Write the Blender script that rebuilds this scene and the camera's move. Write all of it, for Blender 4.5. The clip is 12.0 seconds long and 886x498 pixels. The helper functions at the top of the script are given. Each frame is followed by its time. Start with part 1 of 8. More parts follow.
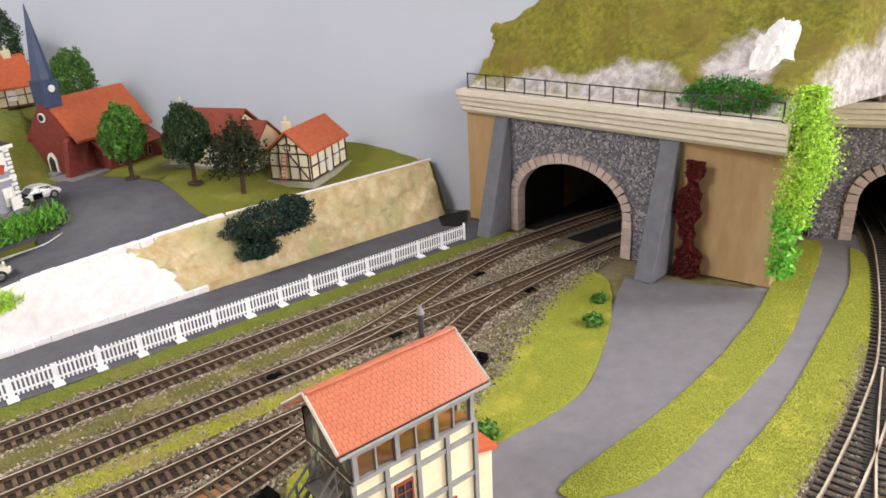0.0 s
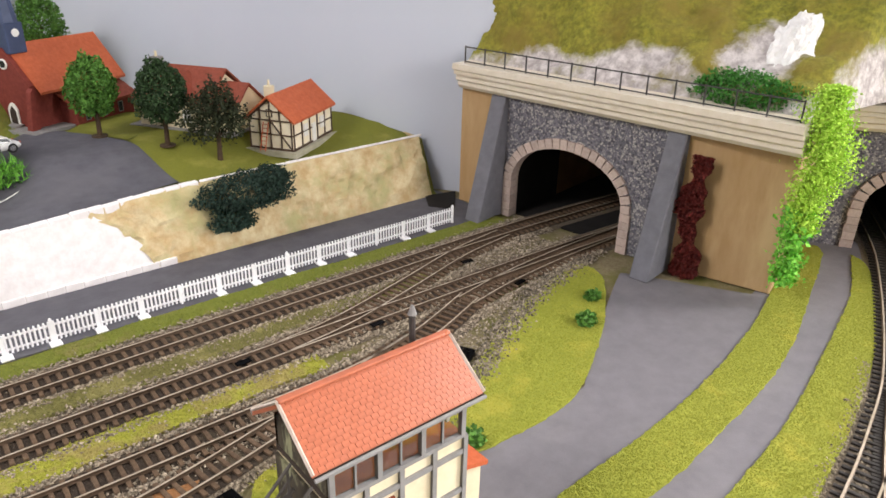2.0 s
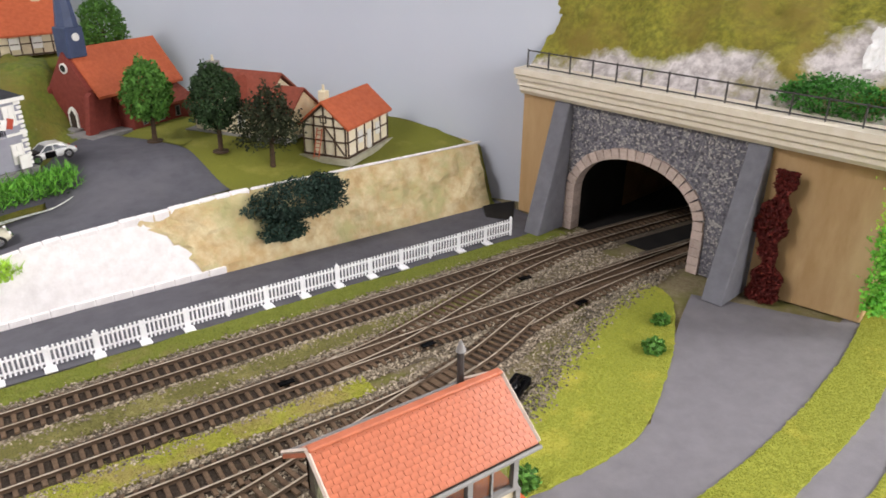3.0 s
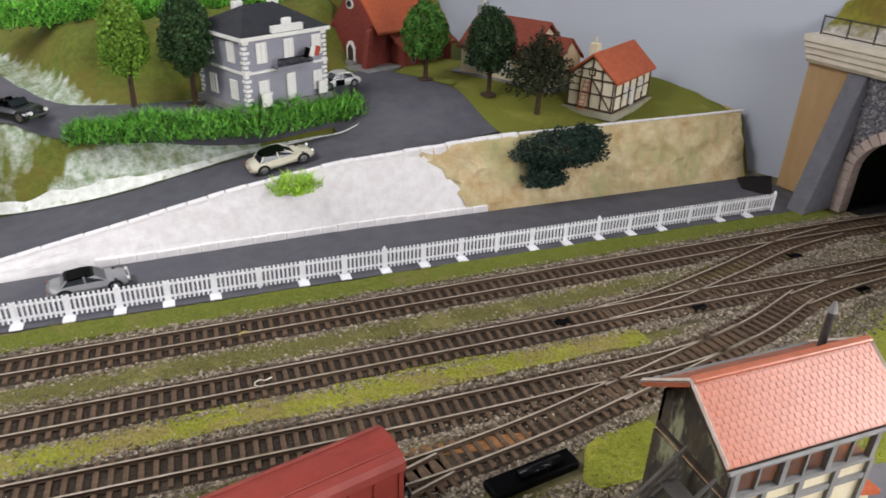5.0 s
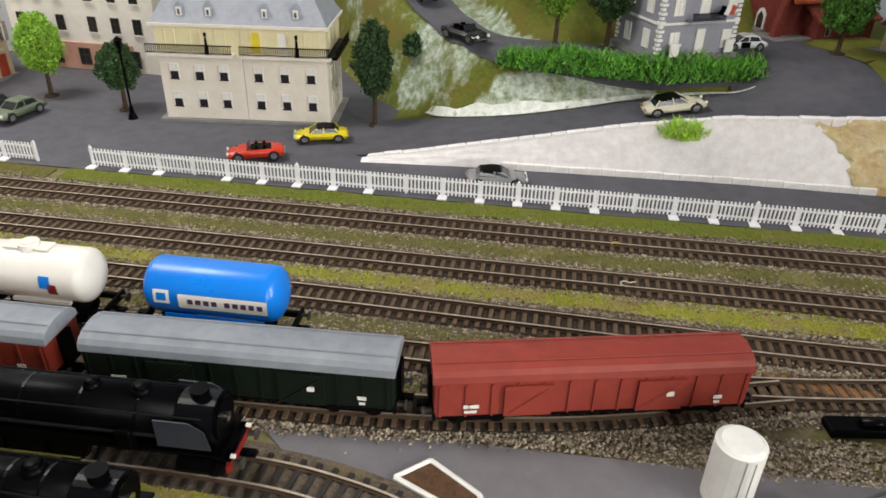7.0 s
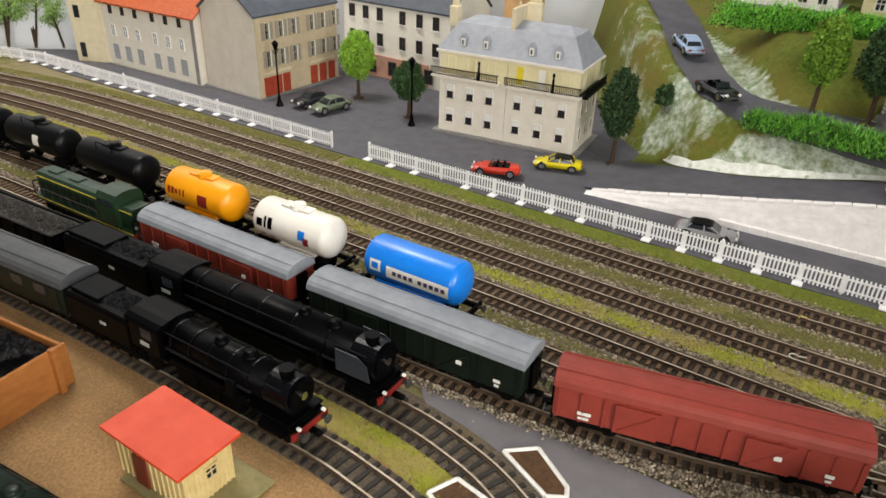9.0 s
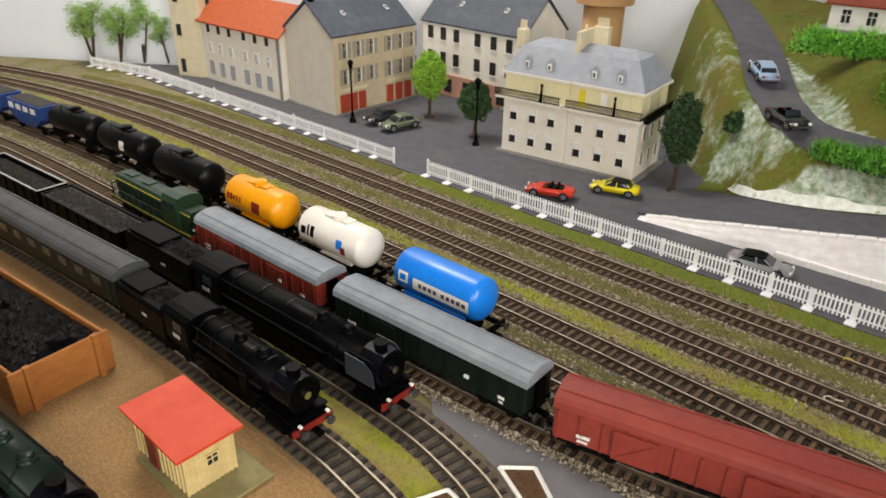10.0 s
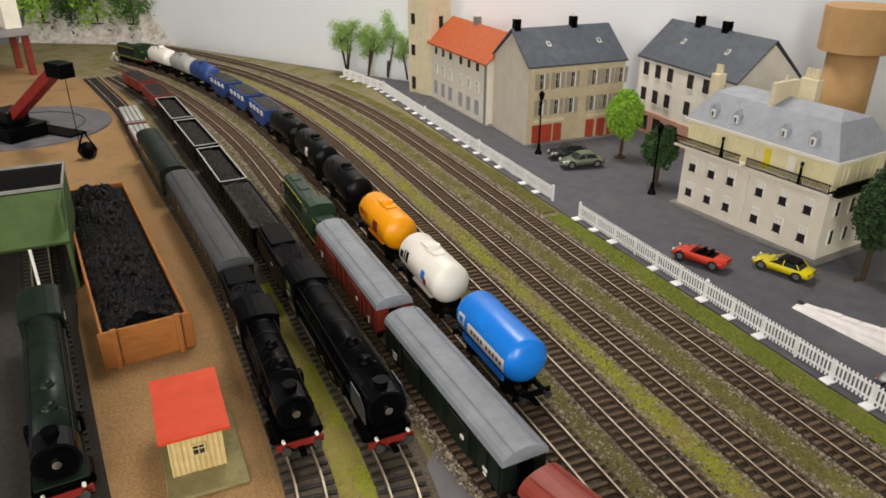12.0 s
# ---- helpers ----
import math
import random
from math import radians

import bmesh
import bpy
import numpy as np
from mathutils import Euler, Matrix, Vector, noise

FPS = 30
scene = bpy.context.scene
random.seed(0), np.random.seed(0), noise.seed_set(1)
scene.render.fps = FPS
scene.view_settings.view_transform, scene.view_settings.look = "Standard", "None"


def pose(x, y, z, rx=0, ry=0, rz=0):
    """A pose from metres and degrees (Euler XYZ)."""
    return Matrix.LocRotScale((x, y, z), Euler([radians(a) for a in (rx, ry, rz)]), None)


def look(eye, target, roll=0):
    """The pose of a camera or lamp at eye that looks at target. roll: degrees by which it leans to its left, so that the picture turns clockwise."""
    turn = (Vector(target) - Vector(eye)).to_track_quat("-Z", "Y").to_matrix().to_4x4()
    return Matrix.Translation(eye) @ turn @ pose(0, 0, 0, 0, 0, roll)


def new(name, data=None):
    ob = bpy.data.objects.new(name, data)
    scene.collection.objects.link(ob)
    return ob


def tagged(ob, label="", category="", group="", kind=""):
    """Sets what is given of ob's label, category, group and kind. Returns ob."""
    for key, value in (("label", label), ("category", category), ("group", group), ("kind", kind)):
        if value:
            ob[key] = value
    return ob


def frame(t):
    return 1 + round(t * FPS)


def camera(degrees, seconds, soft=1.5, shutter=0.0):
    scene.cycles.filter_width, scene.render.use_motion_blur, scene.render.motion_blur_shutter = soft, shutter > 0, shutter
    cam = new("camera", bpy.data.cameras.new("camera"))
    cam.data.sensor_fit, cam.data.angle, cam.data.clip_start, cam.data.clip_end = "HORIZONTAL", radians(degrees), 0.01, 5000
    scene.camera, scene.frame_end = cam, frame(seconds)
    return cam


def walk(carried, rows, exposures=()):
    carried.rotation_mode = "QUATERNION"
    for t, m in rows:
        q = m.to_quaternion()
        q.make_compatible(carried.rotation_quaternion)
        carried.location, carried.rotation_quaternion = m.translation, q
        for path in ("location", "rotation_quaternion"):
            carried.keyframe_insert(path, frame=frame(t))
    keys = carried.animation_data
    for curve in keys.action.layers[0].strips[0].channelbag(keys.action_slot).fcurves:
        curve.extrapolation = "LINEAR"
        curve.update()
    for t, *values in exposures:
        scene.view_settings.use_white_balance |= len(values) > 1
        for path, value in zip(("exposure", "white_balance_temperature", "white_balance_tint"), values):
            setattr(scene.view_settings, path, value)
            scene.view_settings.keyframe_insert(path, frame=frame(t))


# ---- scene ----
cam = camera(63.5, 12.0, soft=1.6, shutter=0.2)
PATH = [
    (0, (-0.49, -0.59, 0.308), (0.643, 0.869, -0.459), -2.9),
    (0.5, (-0.491, -0.591, 0.308), (0.653, 0.853, -0.471), -2.6),
    (1, (-0.493, -0.586, 0.309), (0.62, 0.882, -0.472), -2.3),
    (1.5, (-0.488, -0.572, 0.31), (0.645, 0.866, -0.495), -0.5),
    (2, (-0.473, -0.55, 0.302), (0.694, 0.842, -0.534), 1.3),
    (2.5, (-0.457, -0.537, 0.302), (0.668, 0.891, -0.532), 0.8),
    (2.7, (-0.445, -0.532, 0.301), (0.645, 0.926, -0.525), 0.4),
    (4.3, (-0.501, -0.492, 0.292), (0.286, 1.109, -0.61), 1.4),
    (4.5, (-0.512, -0.492, 0.292), (0.237, 1.12, -0.625), 1.3),
    (5, (-0.54, -0.493, 0.29), (0.098, 1.156, -0.644), 1.9),
    (5.5, (-0.555, -0.504, 0.301), (-0.128, 1.222, -0.614), 1.8),
    (6, (-0.578, -0.531, 0.296), (-0.378, 1.191, -0.702), 2.2),
    (6.5, (-0.589, -0.549, 0.28), (-0.666, 1.174, -0.733), 2.0),
    (8.3, (-0.57, -0.61, 0.305), (-1.205, 1.019, -0.667), 1.5),
    (8.5, (-0.548, -0.61, 0.308), (-1.326, 0.954, -0.664), 1.8),
    (9, (-0.508, -0.612, 0.311), (-1.445, 0.871, -0.65), 2.0),
    (9.5, (-0.507, -0.619, 0.307), (-1.453, 0.866, -0.641), 0.5),
    (10, (-0.459, -0.587, 0.312), (-1.632, 0.75, -0.602), 1.0),
    (10.5, (-0.413, -0.555, 0.319), (-1.718, 0.668, -0.576), 0.6),
    (11, (-0.404, -0.546, 0.313), (-1.753, 0.631, -0.579), 0.3),
    (11.5, (-0.386, -0.486, 0.312), (-1.917, 0.441, -0.582), 1.1),
    (12, (-0.384, -0.447, 0.321), (-2.026, 0.294, -0.548), 0.2),
]
walk(cam, [(t, look(eye, target, roll)) for t, eye, target, roll in PATH], [(0.0, 0.55, 6600, 12), (2.5, 0.52, 6550, 12), (4.5, 0.17, 6200, 12), (6.0, -0.17, 6450, 7), (9.0, -0.18, 6850, 7), (12.0, -0.44, 7000, 8)])

# ---- light ----
world = bpy.data.worlds.new("world")
scene.world = world
world.use_nodes = True
world.node_tree.nodes["Background"].inputs[0].default_value = (0.75, 0.82, 0.95, 1)
world.node_tree.nodes["Background"].inputs[1].default_value = 0.15


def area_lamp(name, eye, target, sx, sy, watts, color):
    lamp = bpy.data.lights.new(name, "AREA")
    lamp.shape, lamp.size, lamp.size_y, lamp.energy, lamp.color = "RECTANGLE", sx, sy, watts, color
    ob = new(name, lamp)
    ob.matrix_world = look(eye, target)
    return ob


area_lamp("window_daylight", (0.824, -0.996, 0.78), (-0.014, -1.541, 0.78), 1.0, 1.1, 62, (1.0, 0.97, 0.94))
# unseen fill from behind the camera, added to light the small portal's front
area_lamp("back_fill_light", (0.25, -2.44, 0.78), (-0.295, -1.602, 0.78), 1.0, 1.1, 30, (1.0, 0.97, 0.95))
# unseen fill lamp, added to brighten the town and the left wall
area_lamp("town_fill_light", (-1.45, -0.05, 1.18), (-1.45, -0.05, 0.0), 0.6, 0.3, 14, (1.0, 0.96, 0.93))


# ---- materials ----
def lin(h):
    """A linear colour from an sRGB hex string."""
    v = [int(h[i:i + 2], 16) / 255 for i in (0, 2, 4)]
    return tuple(c / 12.92 if c < 0.04045 else ((c + 0.055) / 1.055) ** 2.4 for c in v) + (1,)


def mat(name, a, b=None, scale=120.0, rough=0.7, metal=0.0, bump=0.0, bscale=None, c=None, cscale=None, lo=0.35, hi=0.65, clo=0.55, chi=0.7, rnd=0.0, spec=0.5, stretch=None):
    """A node material: a and b mixed by fine noise, c laid over in larger patches, rnd: value change from object to object."""
    m = bpy.data.materials.new(name)
    m.use_nodes = True
    t = m.node_tree
    n, k = t.nodes, t.links
    bsdf = n["Principled BSDF"]
    bsdf.inputs["Roughness"].default_value = rough
    bsdf.inputs["Metallic"].default_value = metal
    bsdf.inputs["Specular IOR Level"].default_value = spec
    a = lin(a) if isinstance(a, str) else (*a, 1)
    if b is None:
        b = tuple(v * 0.82 for v in a[:3]) + (1,)
    b = lin(b) if isinstance(b, str) else (*b[:3], 1)
    co = n.new("ShaderNodeTexCoord")
    src = co.outputs["Object"]
    if stretch:
        mp = n.new("ShaderNodeMapping")
        mp.inputs["Scale"].default_value = stretch
        k.new(src, mp.inputs[0])
        src = mp.outputs[0]

    def ramp(sc, l, h, detail=4.0):
        x = n.new("ShaderNodeTexNoise")
        x.inputs["Scale"].default_value, x.inputs["Detail"].default_value, x.inputs["Roughness"].default_value = sc, detail, 0.65
        k.new(src, x.inputs["Vector"])
        r = n.new("ShaderNodeMapRange")
        r.inputs[1].default_value, r.inputs[2].default_value = l, h
        k.new(x.outputs["Fac"], r.inputs[0])
        return r.outputs[0], x.outputs["Fac"]

    def mix(fac, u, v):
        x = n.new("ShaderNodeMix")
        x.data_type = "RGBA"
        k.new(fac, x.inputs[0])
        for slot, val in ((6, u), (7, v)):
            if isinstance(val, tuple):
                x.inputs[slot].default_value = val
            else:
                k.new(val, x.inputs[slot])
        return x.outputs[2]

    f, raw = ramp(scale, lo, hi)
    col = mix(f, a, b)
    if c is not None:
        g, _ = ramp(cscale or scale * 0.12, clo, chi, 5.0)
        col = mix(g, col, lin(c) if isinstance(c, str) else (*c, 1))
    if rnd:
        oi = n.new("ShaderNodeObjectInfo")
        geo = n.new("ShaderNodeNewGeometry")
        ad = n.new("ShaderNodeMath")
        ad.operation = "ADD"
        k.new(oi.outputs["Random"], ad.inputs[0])
        k.new(geo.outputs["Random Per Island"], ad.inputs[1])
        r = n.new("ShaderNodeMapRange")
        r.inputs[2].default_value, r.inputs[3].default_value, r.inputs[4].default_value = 2.0, 1 - rnd, 1 + rnd
        k.new(ad.outputs[0], r.inputs[0])
        h = n.new("ShaderNodeHueSaturation")
        k.new(r.outputs[0], h.inputs["Value"])
        k.new(col, h.inputs["Color"])
        col = h.outputs[0]
    k.new(col, bsdf.inputs["Base Color"])
    rr = n.new("ShaderNodeMapRange")
    rr.inputs[3].default_value, rr.inputs[4].default_value = max(rough - 0.1, 0.02), min(rough + 0.12, 1)
    k.new(raw, rr.inputs[0])
    k.new(rr.outputs[0], bsdf.inputs["Roughness"])
    if bump:
        _, braw = ramp(bscale or scale, 0, 1)
        bp = n.new("ShaderNodeBump")
        bp.inputs["Strength"].default_value, bp.inputs["Distance"].default_value = min(bump, 1.0), 0.001
        k.new(braw, bp.inputs["Height"])
        k.new(bp.outputs[0], bsdf.inputs["Normal"])
    return m


def stone_mat(name, cols, scale, mortar, bump=0.8, rough=0.85):
    """Rubble stone: cells of several colours with recessed joints."""
    m = bpy.data.materials.new(name)
    m.use_nodes = True
    t = m.node_tree
    n, k = t.nodes, t.links
    bsdf = n["Principled BSDF"]
    bsdf.inputs["Roughness"].default_value = rough
    co = n.new("ShaderNodeTexCoord")
    v1 = n.new("ShaderNodeTexVoronoi")
    v1.inputs["Scale"].default_value = scale
    v2 = n.new("ShaderNodeTexVoronoi")
    v2.feature = "DISTANCE_TO_EDGE"
    v2.inputs["Scale"].default_value = scale
    for v in (v1, v2):
        k.new(co.outputs["Object"], v.inputs["Vector"])
    sep = n.new("ShaderNodeSeparateColor")
    k.new(v1.outputs["Color"], sep.inputs[0])
    rp = n.new("ShaderNodeValToRGB")
    rp.color_ramp.interpolation = "CONSTANT"
    while len(rp.color_ramp.elements) < len(cols):
        rp.color_ramp.elements.new(0.5)
    for i, h in enumerate(cols):
        rp.color_ramp.elements[i].position = i / len(cols)
        rp.color_ramp.elements[i].color = lin(h)
    k.new(sep.outputs[0], rp.inputs[0])
    e = n.new("ShaderNodeMapRange")
    e.inputs[1].default_value, e.inputs[2].default_value = 0.0, 0.09
    k.new(v2.outputs["Distance"], e.inputs[0])
    mx = n.new("ShaderNodeMix")
    mx.data_type = "RGBA"
    k.new(e.outputs[0], mx.inputs[0])
    mx.inputs[6].default_value = lin(mortar)
    k.new(rp.outputs[0], mx.inputs[7])
    k.new(mx.outputs[2], bsdf.inputs["Base Color"])
    bp = n.new("ShaderNodeBump")
    bp.inputs["Strength"].default_value, bp.inputs["Distance"].default_value = bump, 0.001
    k.new(e.outputs[0], bp.inputs["Height"])
    k.new(bp.outputs[0], bsdf.inputs["Normal"])
    return m


def grow_mat(name, g1, g2, g3, rock1, rock2, scale=60.0, bump=0.6, soft=0.08):
    """Scatter grass, and bare plaster rock where the mesh attribute bare says so, broken up by noise."""
    m = bpy.data.materials.new(name)
    m.use_nodes = True
    t = m.node_tree
    n, k = t.nodes, t.links
    bsdf = n["Principled BSDF"]
    bsdf.inputs["Roughness"].default_value = 0.9
    co = n.new("ShaderNodeTexCoord")

    def noise_of(sc, detail=5.0):
        x = n.new("ShaderNodeTexNoise")
        x.inputs["Scale"].default_value, x.inputs["Detail"].default_value, x.inputs["Roughness"].default_value = sc, detail, 0.7
        k.new(co.outputs["Object"], x.inputs["Vector"])
        return x.outputs["Fac"]

    def rng(v, l, h, o1=0.0, o2=1.0):
        r = n.new("ShaderNodeMapRange")
        r.inputs[1].default_value, r.inputs[2].default_value, r.inputs[3].default_value, r.inputs[4].default_value = l, h, o1, o2
        k.new(v, r.inputs[0])
        return r.outputs[0]

    def mix(f, u, v):
        x = n.new("ShaderNodeMix")
        x.data_type = "RGBA"
        k.new(f, x.inputs[0])
        for s, val in ((6, u), (7, v)):
            if isinstance(val, tuple):
                x.inputs[s].default_value = val
            else:
                k.new(val, x.inputs[s])
        return x.outputs[2]

    fine, big = noise_of(scale * 4.0), noise_of(scale * 0.6)
    grass = mix(rng(fine, 0.36, 0.62), lin(g1), lin(g2))
    grass = mix(rng(noise_of(scale * 0.35), 0.42, 0.66), grass, lin(g3))
    rock = mix(rng(noise_of(scale * 2.5), 0.38, 0.62), lin(rock1), lin(rock2))
    at = n.new("ShaderNodeAttribute")
    at.attribute_name = "bare"
    ad = n.new("ShaderNodeMath")
    ad.operation = "ADD"
    k.new(at.outputs["Fac"], ad.inputs[0])
    k.new(rng(big, 0.2, 0.8, -0.5, 0.5), ad.inputs[1])
    col = mix(rng(ad.outputs[0], 0.5 - soft, 0.5 + soft), grass, rock)
    k.new(col, bsdf.inputs["Base Color"])
    bp = n.new("ShaderNodeBump")
    bp.inputs["Strength"].default_value, bp.inputs["Distance"].default_value = bump, 0.002
    k.new(noise_of(scale * 5), bp.inputs["Height"])
    k.new(bp.outputs[0], bsdf.inputs["Normal"])
    return m


def glass_mat(name, tint=(0.02, 0.025, 0.03), rough=0.08):
    m = bpy.data.materials.new(name)
    m.use_nodes = True
    b = m.node_tree.nodes["Principled BSDF"]
    b.inputs["Base Color"].default_value = (*tint, 1)
    b.inputs["Roughness"].default_value = rough
    b.inputs["IOR"].default_value = 1.5
    return m


M = {}
M["wall_grey"] = mat("wall_paint_grey", "c6cbd6", "c0c6d2", 3, 0.9, bump=0.05, bscale=300)
M["wall_white"] = mat("wall_paint_white", "eceff5", "e6eaf1", 3, 0.9, bump=0.05, bscale=300)
# unseen ceiling and walls, darkened to cut light bounced on to the layout
M["ceiling"] = mat("unseen_ceiling_dulled", "8e8e90", "88888a", 4, 0.9)
M["wall_dark"] = mat("unseen_wall_dulled", "6a6a6a", "626264", 6, 0.9)
M["floor"] = mat("floor_boards", "6a5036", "54402c", 8, 0.6)
M["earth"] = mat("scatter_earth", "7a6c50", "8f8566", 420, 0.95, bump=0.7, bscale=700, c="6d6a34", cscale=22, clo=0.45, chi=0.62)
M["sand"] = mat("yard_sand", "ab865a", "8a6a44", 500, 0.95, bump=0.7, bscale=800, c="7a6340", cscale=16, clo=0.5, chi=0.72)
M["road"] = mat("road_grey_card", "5b5a61", "525158", 60, 0.85, bump=0.25, bscale=900, c="636166", cscale=9)
M["forecourt"] = mat("forecourt_grey_card", "757276", "6d6a6e", 60, 0.85, bump=0.2, bscale=900, c="7c797b", cscale=9)
M["ballast"] = mat("ballast_grit", "46392c", "2c231a", 600, 0.95, bump=1.0, bscale=900, c="5e5340", cscale=30)
# dark track bed, deepened to put the depot's shade into its colour
M["yard_dark"] = mat("shaded_ballast", "26211c", "1a1613", 500, 0.9, bump=0.8, bscale=800, c="332c25", cscale=24)
M["grit_pale"] = mat("pale_grit", "75695a", "52473b", 600, 0.95, bump=1.0, bscale=900, c="74664a", cscale=30)
M["stone_bit"] = mat("ballast_stones", "afa28e", "524739", 300, 0.9, rnd=0.9)
M["sleeper"] = mat("sleeper_brown", "69543f", "523f2e", 300, 0.8, rnd=0.25)
M["sleeper_dark"] = mat("sleeper_black_brown", "2c2620", "201b17", 300, 0.7, rnd=0.25)
M["rail_side"] = mat("rail_rust", "5c4a3a", "4a3a2c", 200, 0.5, metal=0.3)
M["rail_top"] = mat("rail_steel", "c2b5a3", "a29480", 90, 0.48, metal=0.35)
M["fence"] = mat("white_fence_plastic", "f8f7f9", "f0eff2", 100, 0.5)
M["grass_lime"] = mat("grass_lime", "979a36", "848a2c", 500, 0.95, bump=0.5, bscale=900, c="a8a23e", cscale=25, rnd=0.12)
M["grass_olive"] = mat("grass_olive", "75703a", "636030", 700, 0.95, bump=0.6, bscale=900, c="8d8650", cscale=30, rnd=0.3)
M["grass_green"] = mat("grass_green", "6c7628", "7c822e", 700, 0.95, bump=0.6, bscale=900, c="847e44", cscale=30, rnd=0.3)
M["grass_bright"] = mat("grass_bright", "8a8e2a", "9b9a38", 700, 0.95, bump=0.6, bscale=900, c="94884a", cscale=26, clo=0.45, chi=0.55, rnd=0.3)
M["grass_mat"] = mat("grass_mat", "7d7d24", "6b7020", 900, 0.95, bump=0.7, bscale=900, c="8a8838", cscale=25)
M["hill"] = grow_mat("hill_scatter", "6f7a26", "57631c", "74692a", "d6dcd2", "7f946e", 45, 0.8, 0.2)
M["mountain"] = grow_mat("mountain_scatter", "9a9634", "6e6e22", "857530", "e0d9d6", "aaa19e", 40, 0.9, 0.2)
M["plaster"] = mat("white_plaster", "f5f1f0", "e8e3e1", 120, 0.9, bump=0.35, bscale=250)
M["plaster_tan"] = mat("tan_embankment", "dccda4", "c3a577", 60, 0.95, bump=1.0, bscale=320, c="b7b07e", cscale=28, clo=0.46, chi=0.66)
M["stone_wall"] = stone_mat("portal_rubble", ["6a6871", "7f7d86", "918e93", "58565e", "aaa6a3", "74727a", "86838b", "b8b3ae"], 500, "5c5a62")
M["voussoir"] = mat("voussoir_stone", "c6b4aa", "b5a196", 300, 0.85, bump=0.3, rnd=0.22)
M["buttress"] = mat("buttress_grey", "74747b", "696970", 90, 0.85, bump=0.3, bscale=500)
M["cornice"] = mat("cornice_cream", "e6dccb", "dcd1bc", 90, 0.75, bump=0.2, bscale=400)
M["tan_wall"] = mat("tan_wall_card", "b99a70", "ad8c60", 60, 0.85, bump=0.5, bscale=400, c="c4a67c", cscale=18, stretch=(1, 1, 0.25))
M["dark_metal"] = mat("railing_metal", "3f3c3a", "33302e", 200, 0.6)
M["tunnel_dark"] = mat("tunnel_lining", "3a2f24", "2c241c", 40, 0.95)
# black standing in for shade in the bores and at the road's end
M["tunnel_black"] = mat("black_for_shade", "15110d", "0d0a08", 40, 0.95)
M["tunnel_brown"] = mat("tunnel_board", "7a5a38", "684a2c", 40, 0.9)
M["black"] = mat("black_plastic", "060608", "040405", 150, 0.33, spec=0.05)
M["loco_rail"] = mat("loco_pipework", "17171b", "101014", 120, 0.45, spec=0.2)
M["black_gloss"] = mat("black_gloss", "08090d", "050609", 60, 0.25, spec=0.16)
M["tyre"] = mat("tyre_rubber", "1a1a1a", "131313", 300, 0.8)
M["chrome"] = mat("chrome", "d8d8d8", "c8c8c8", 50, 0.2, metal=1.0)
M["white"] = mat("white_plastic", "eeece6", "e4e2dc", 80, 0.4)
M["glass"] = glass_mat("window_glass")
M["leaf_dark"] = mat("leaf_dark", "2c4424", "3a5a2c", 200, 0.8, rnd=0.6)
M["leaf_mid"] = mat("leaf_mid", "3f6a26", "55822e", 200, 0.8, rnd=0.6)
M["leaf_lime"] = mat("leaf_lime", "6f9a2c", "89ae3a", 200, 0.8, rnd=0.5)
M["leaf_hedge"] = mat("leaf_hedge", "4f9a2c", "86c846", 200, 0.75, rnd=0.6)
M["leaf_parapet"] = mat("leaf_parapet", "2c6a24", "4c8c30", 200, 0.8, rnd=0.6)
M["leaf_bright"] = mat("leaf_bright", "9cc63a", "bce058", 200, 0.8, rnd=0.4)
M["leaf_pine"] = mat("leaf_pine", "22382e", "2c4638", 200, 0.85, rnd=0.6)
M["leaf_red"] = mat("leaf_dark_red", "4c0f0a", "64180f", 200, 0.85, rnd=0.6)
M["leaf_brown"] = mat("leaf_brown_green", "1d2a12", "2f3216", 200, 0.85, rnd=0.6)
M["bark"] = mat("bark", "4c3a28", "3a2c1e", 200, 0.9, bump=0.5)


# ---- mesh helpers ----
def finish(name, bm, material, parent=None, label="", smooth=False):
    me = bpy.data.meshes.new(name)
    bmesh.ops.recalc_face_normals(bm, faces=bm.faces)
    bm.to_mesh(me)
    bm.free()
    for m in (material if isinstance(material, (list, tuple)) else [material]):
        me.materials.append(M[m] if isinstance(m, str) else m)
    if smooth:
        me.polygons.foreach_set("use_smooth", [True] * len(me.polygons))
    ob = new(name, me)
    if parent:
        ob.parent = parent
    if label:
        ob["label"] = label
    return ob


def part(name, bm, material, parent, label="", smooth=False):
    return finish(name, bm, material, parent, label, smooth)


def thing(name, m, label, category, group="", kind=""):
    ob = new(name)
    ob.empty_display_size = 0.01
    ob.matrix_world = m
    return tagged(ob, label, category, group, kind)


def share(src, name, m, parent):
    """Another object on the mesh of src."""
    ob = new(name, src.data)
    ob.parent = parent
    ob.matrix_basis = m
    return ob


def B(bm, c, s, rz=0.0, bev=0.0, ry=0.0, rx=0.0):
    """A box of size s about c."""
    r = bmesh.ops.create_cube(bm, size=1.0)
    vs = r["verts"]
    if bev:
        bmesh.ops.scale(bm, vec=s, verts=vs)
        es = list({e for v in vs for e in v.link_edges})
        g = bmesh.ops.bevel(bm, geom=es, offset=bev, segments=1, affect="EDGES")
        vs = list({v for f in g["faces"] for v in f.verts})
        bmesh.ops.transform(bm, matrix=pose(*c, rx, ry, rz), verts=vs)
    else:
        bmesh.ops.transform(bm, matrix=pose(*c, rx, ry, rz) @ Matrix.Diagonal((*s, 1)), verts=vs)
    return vs


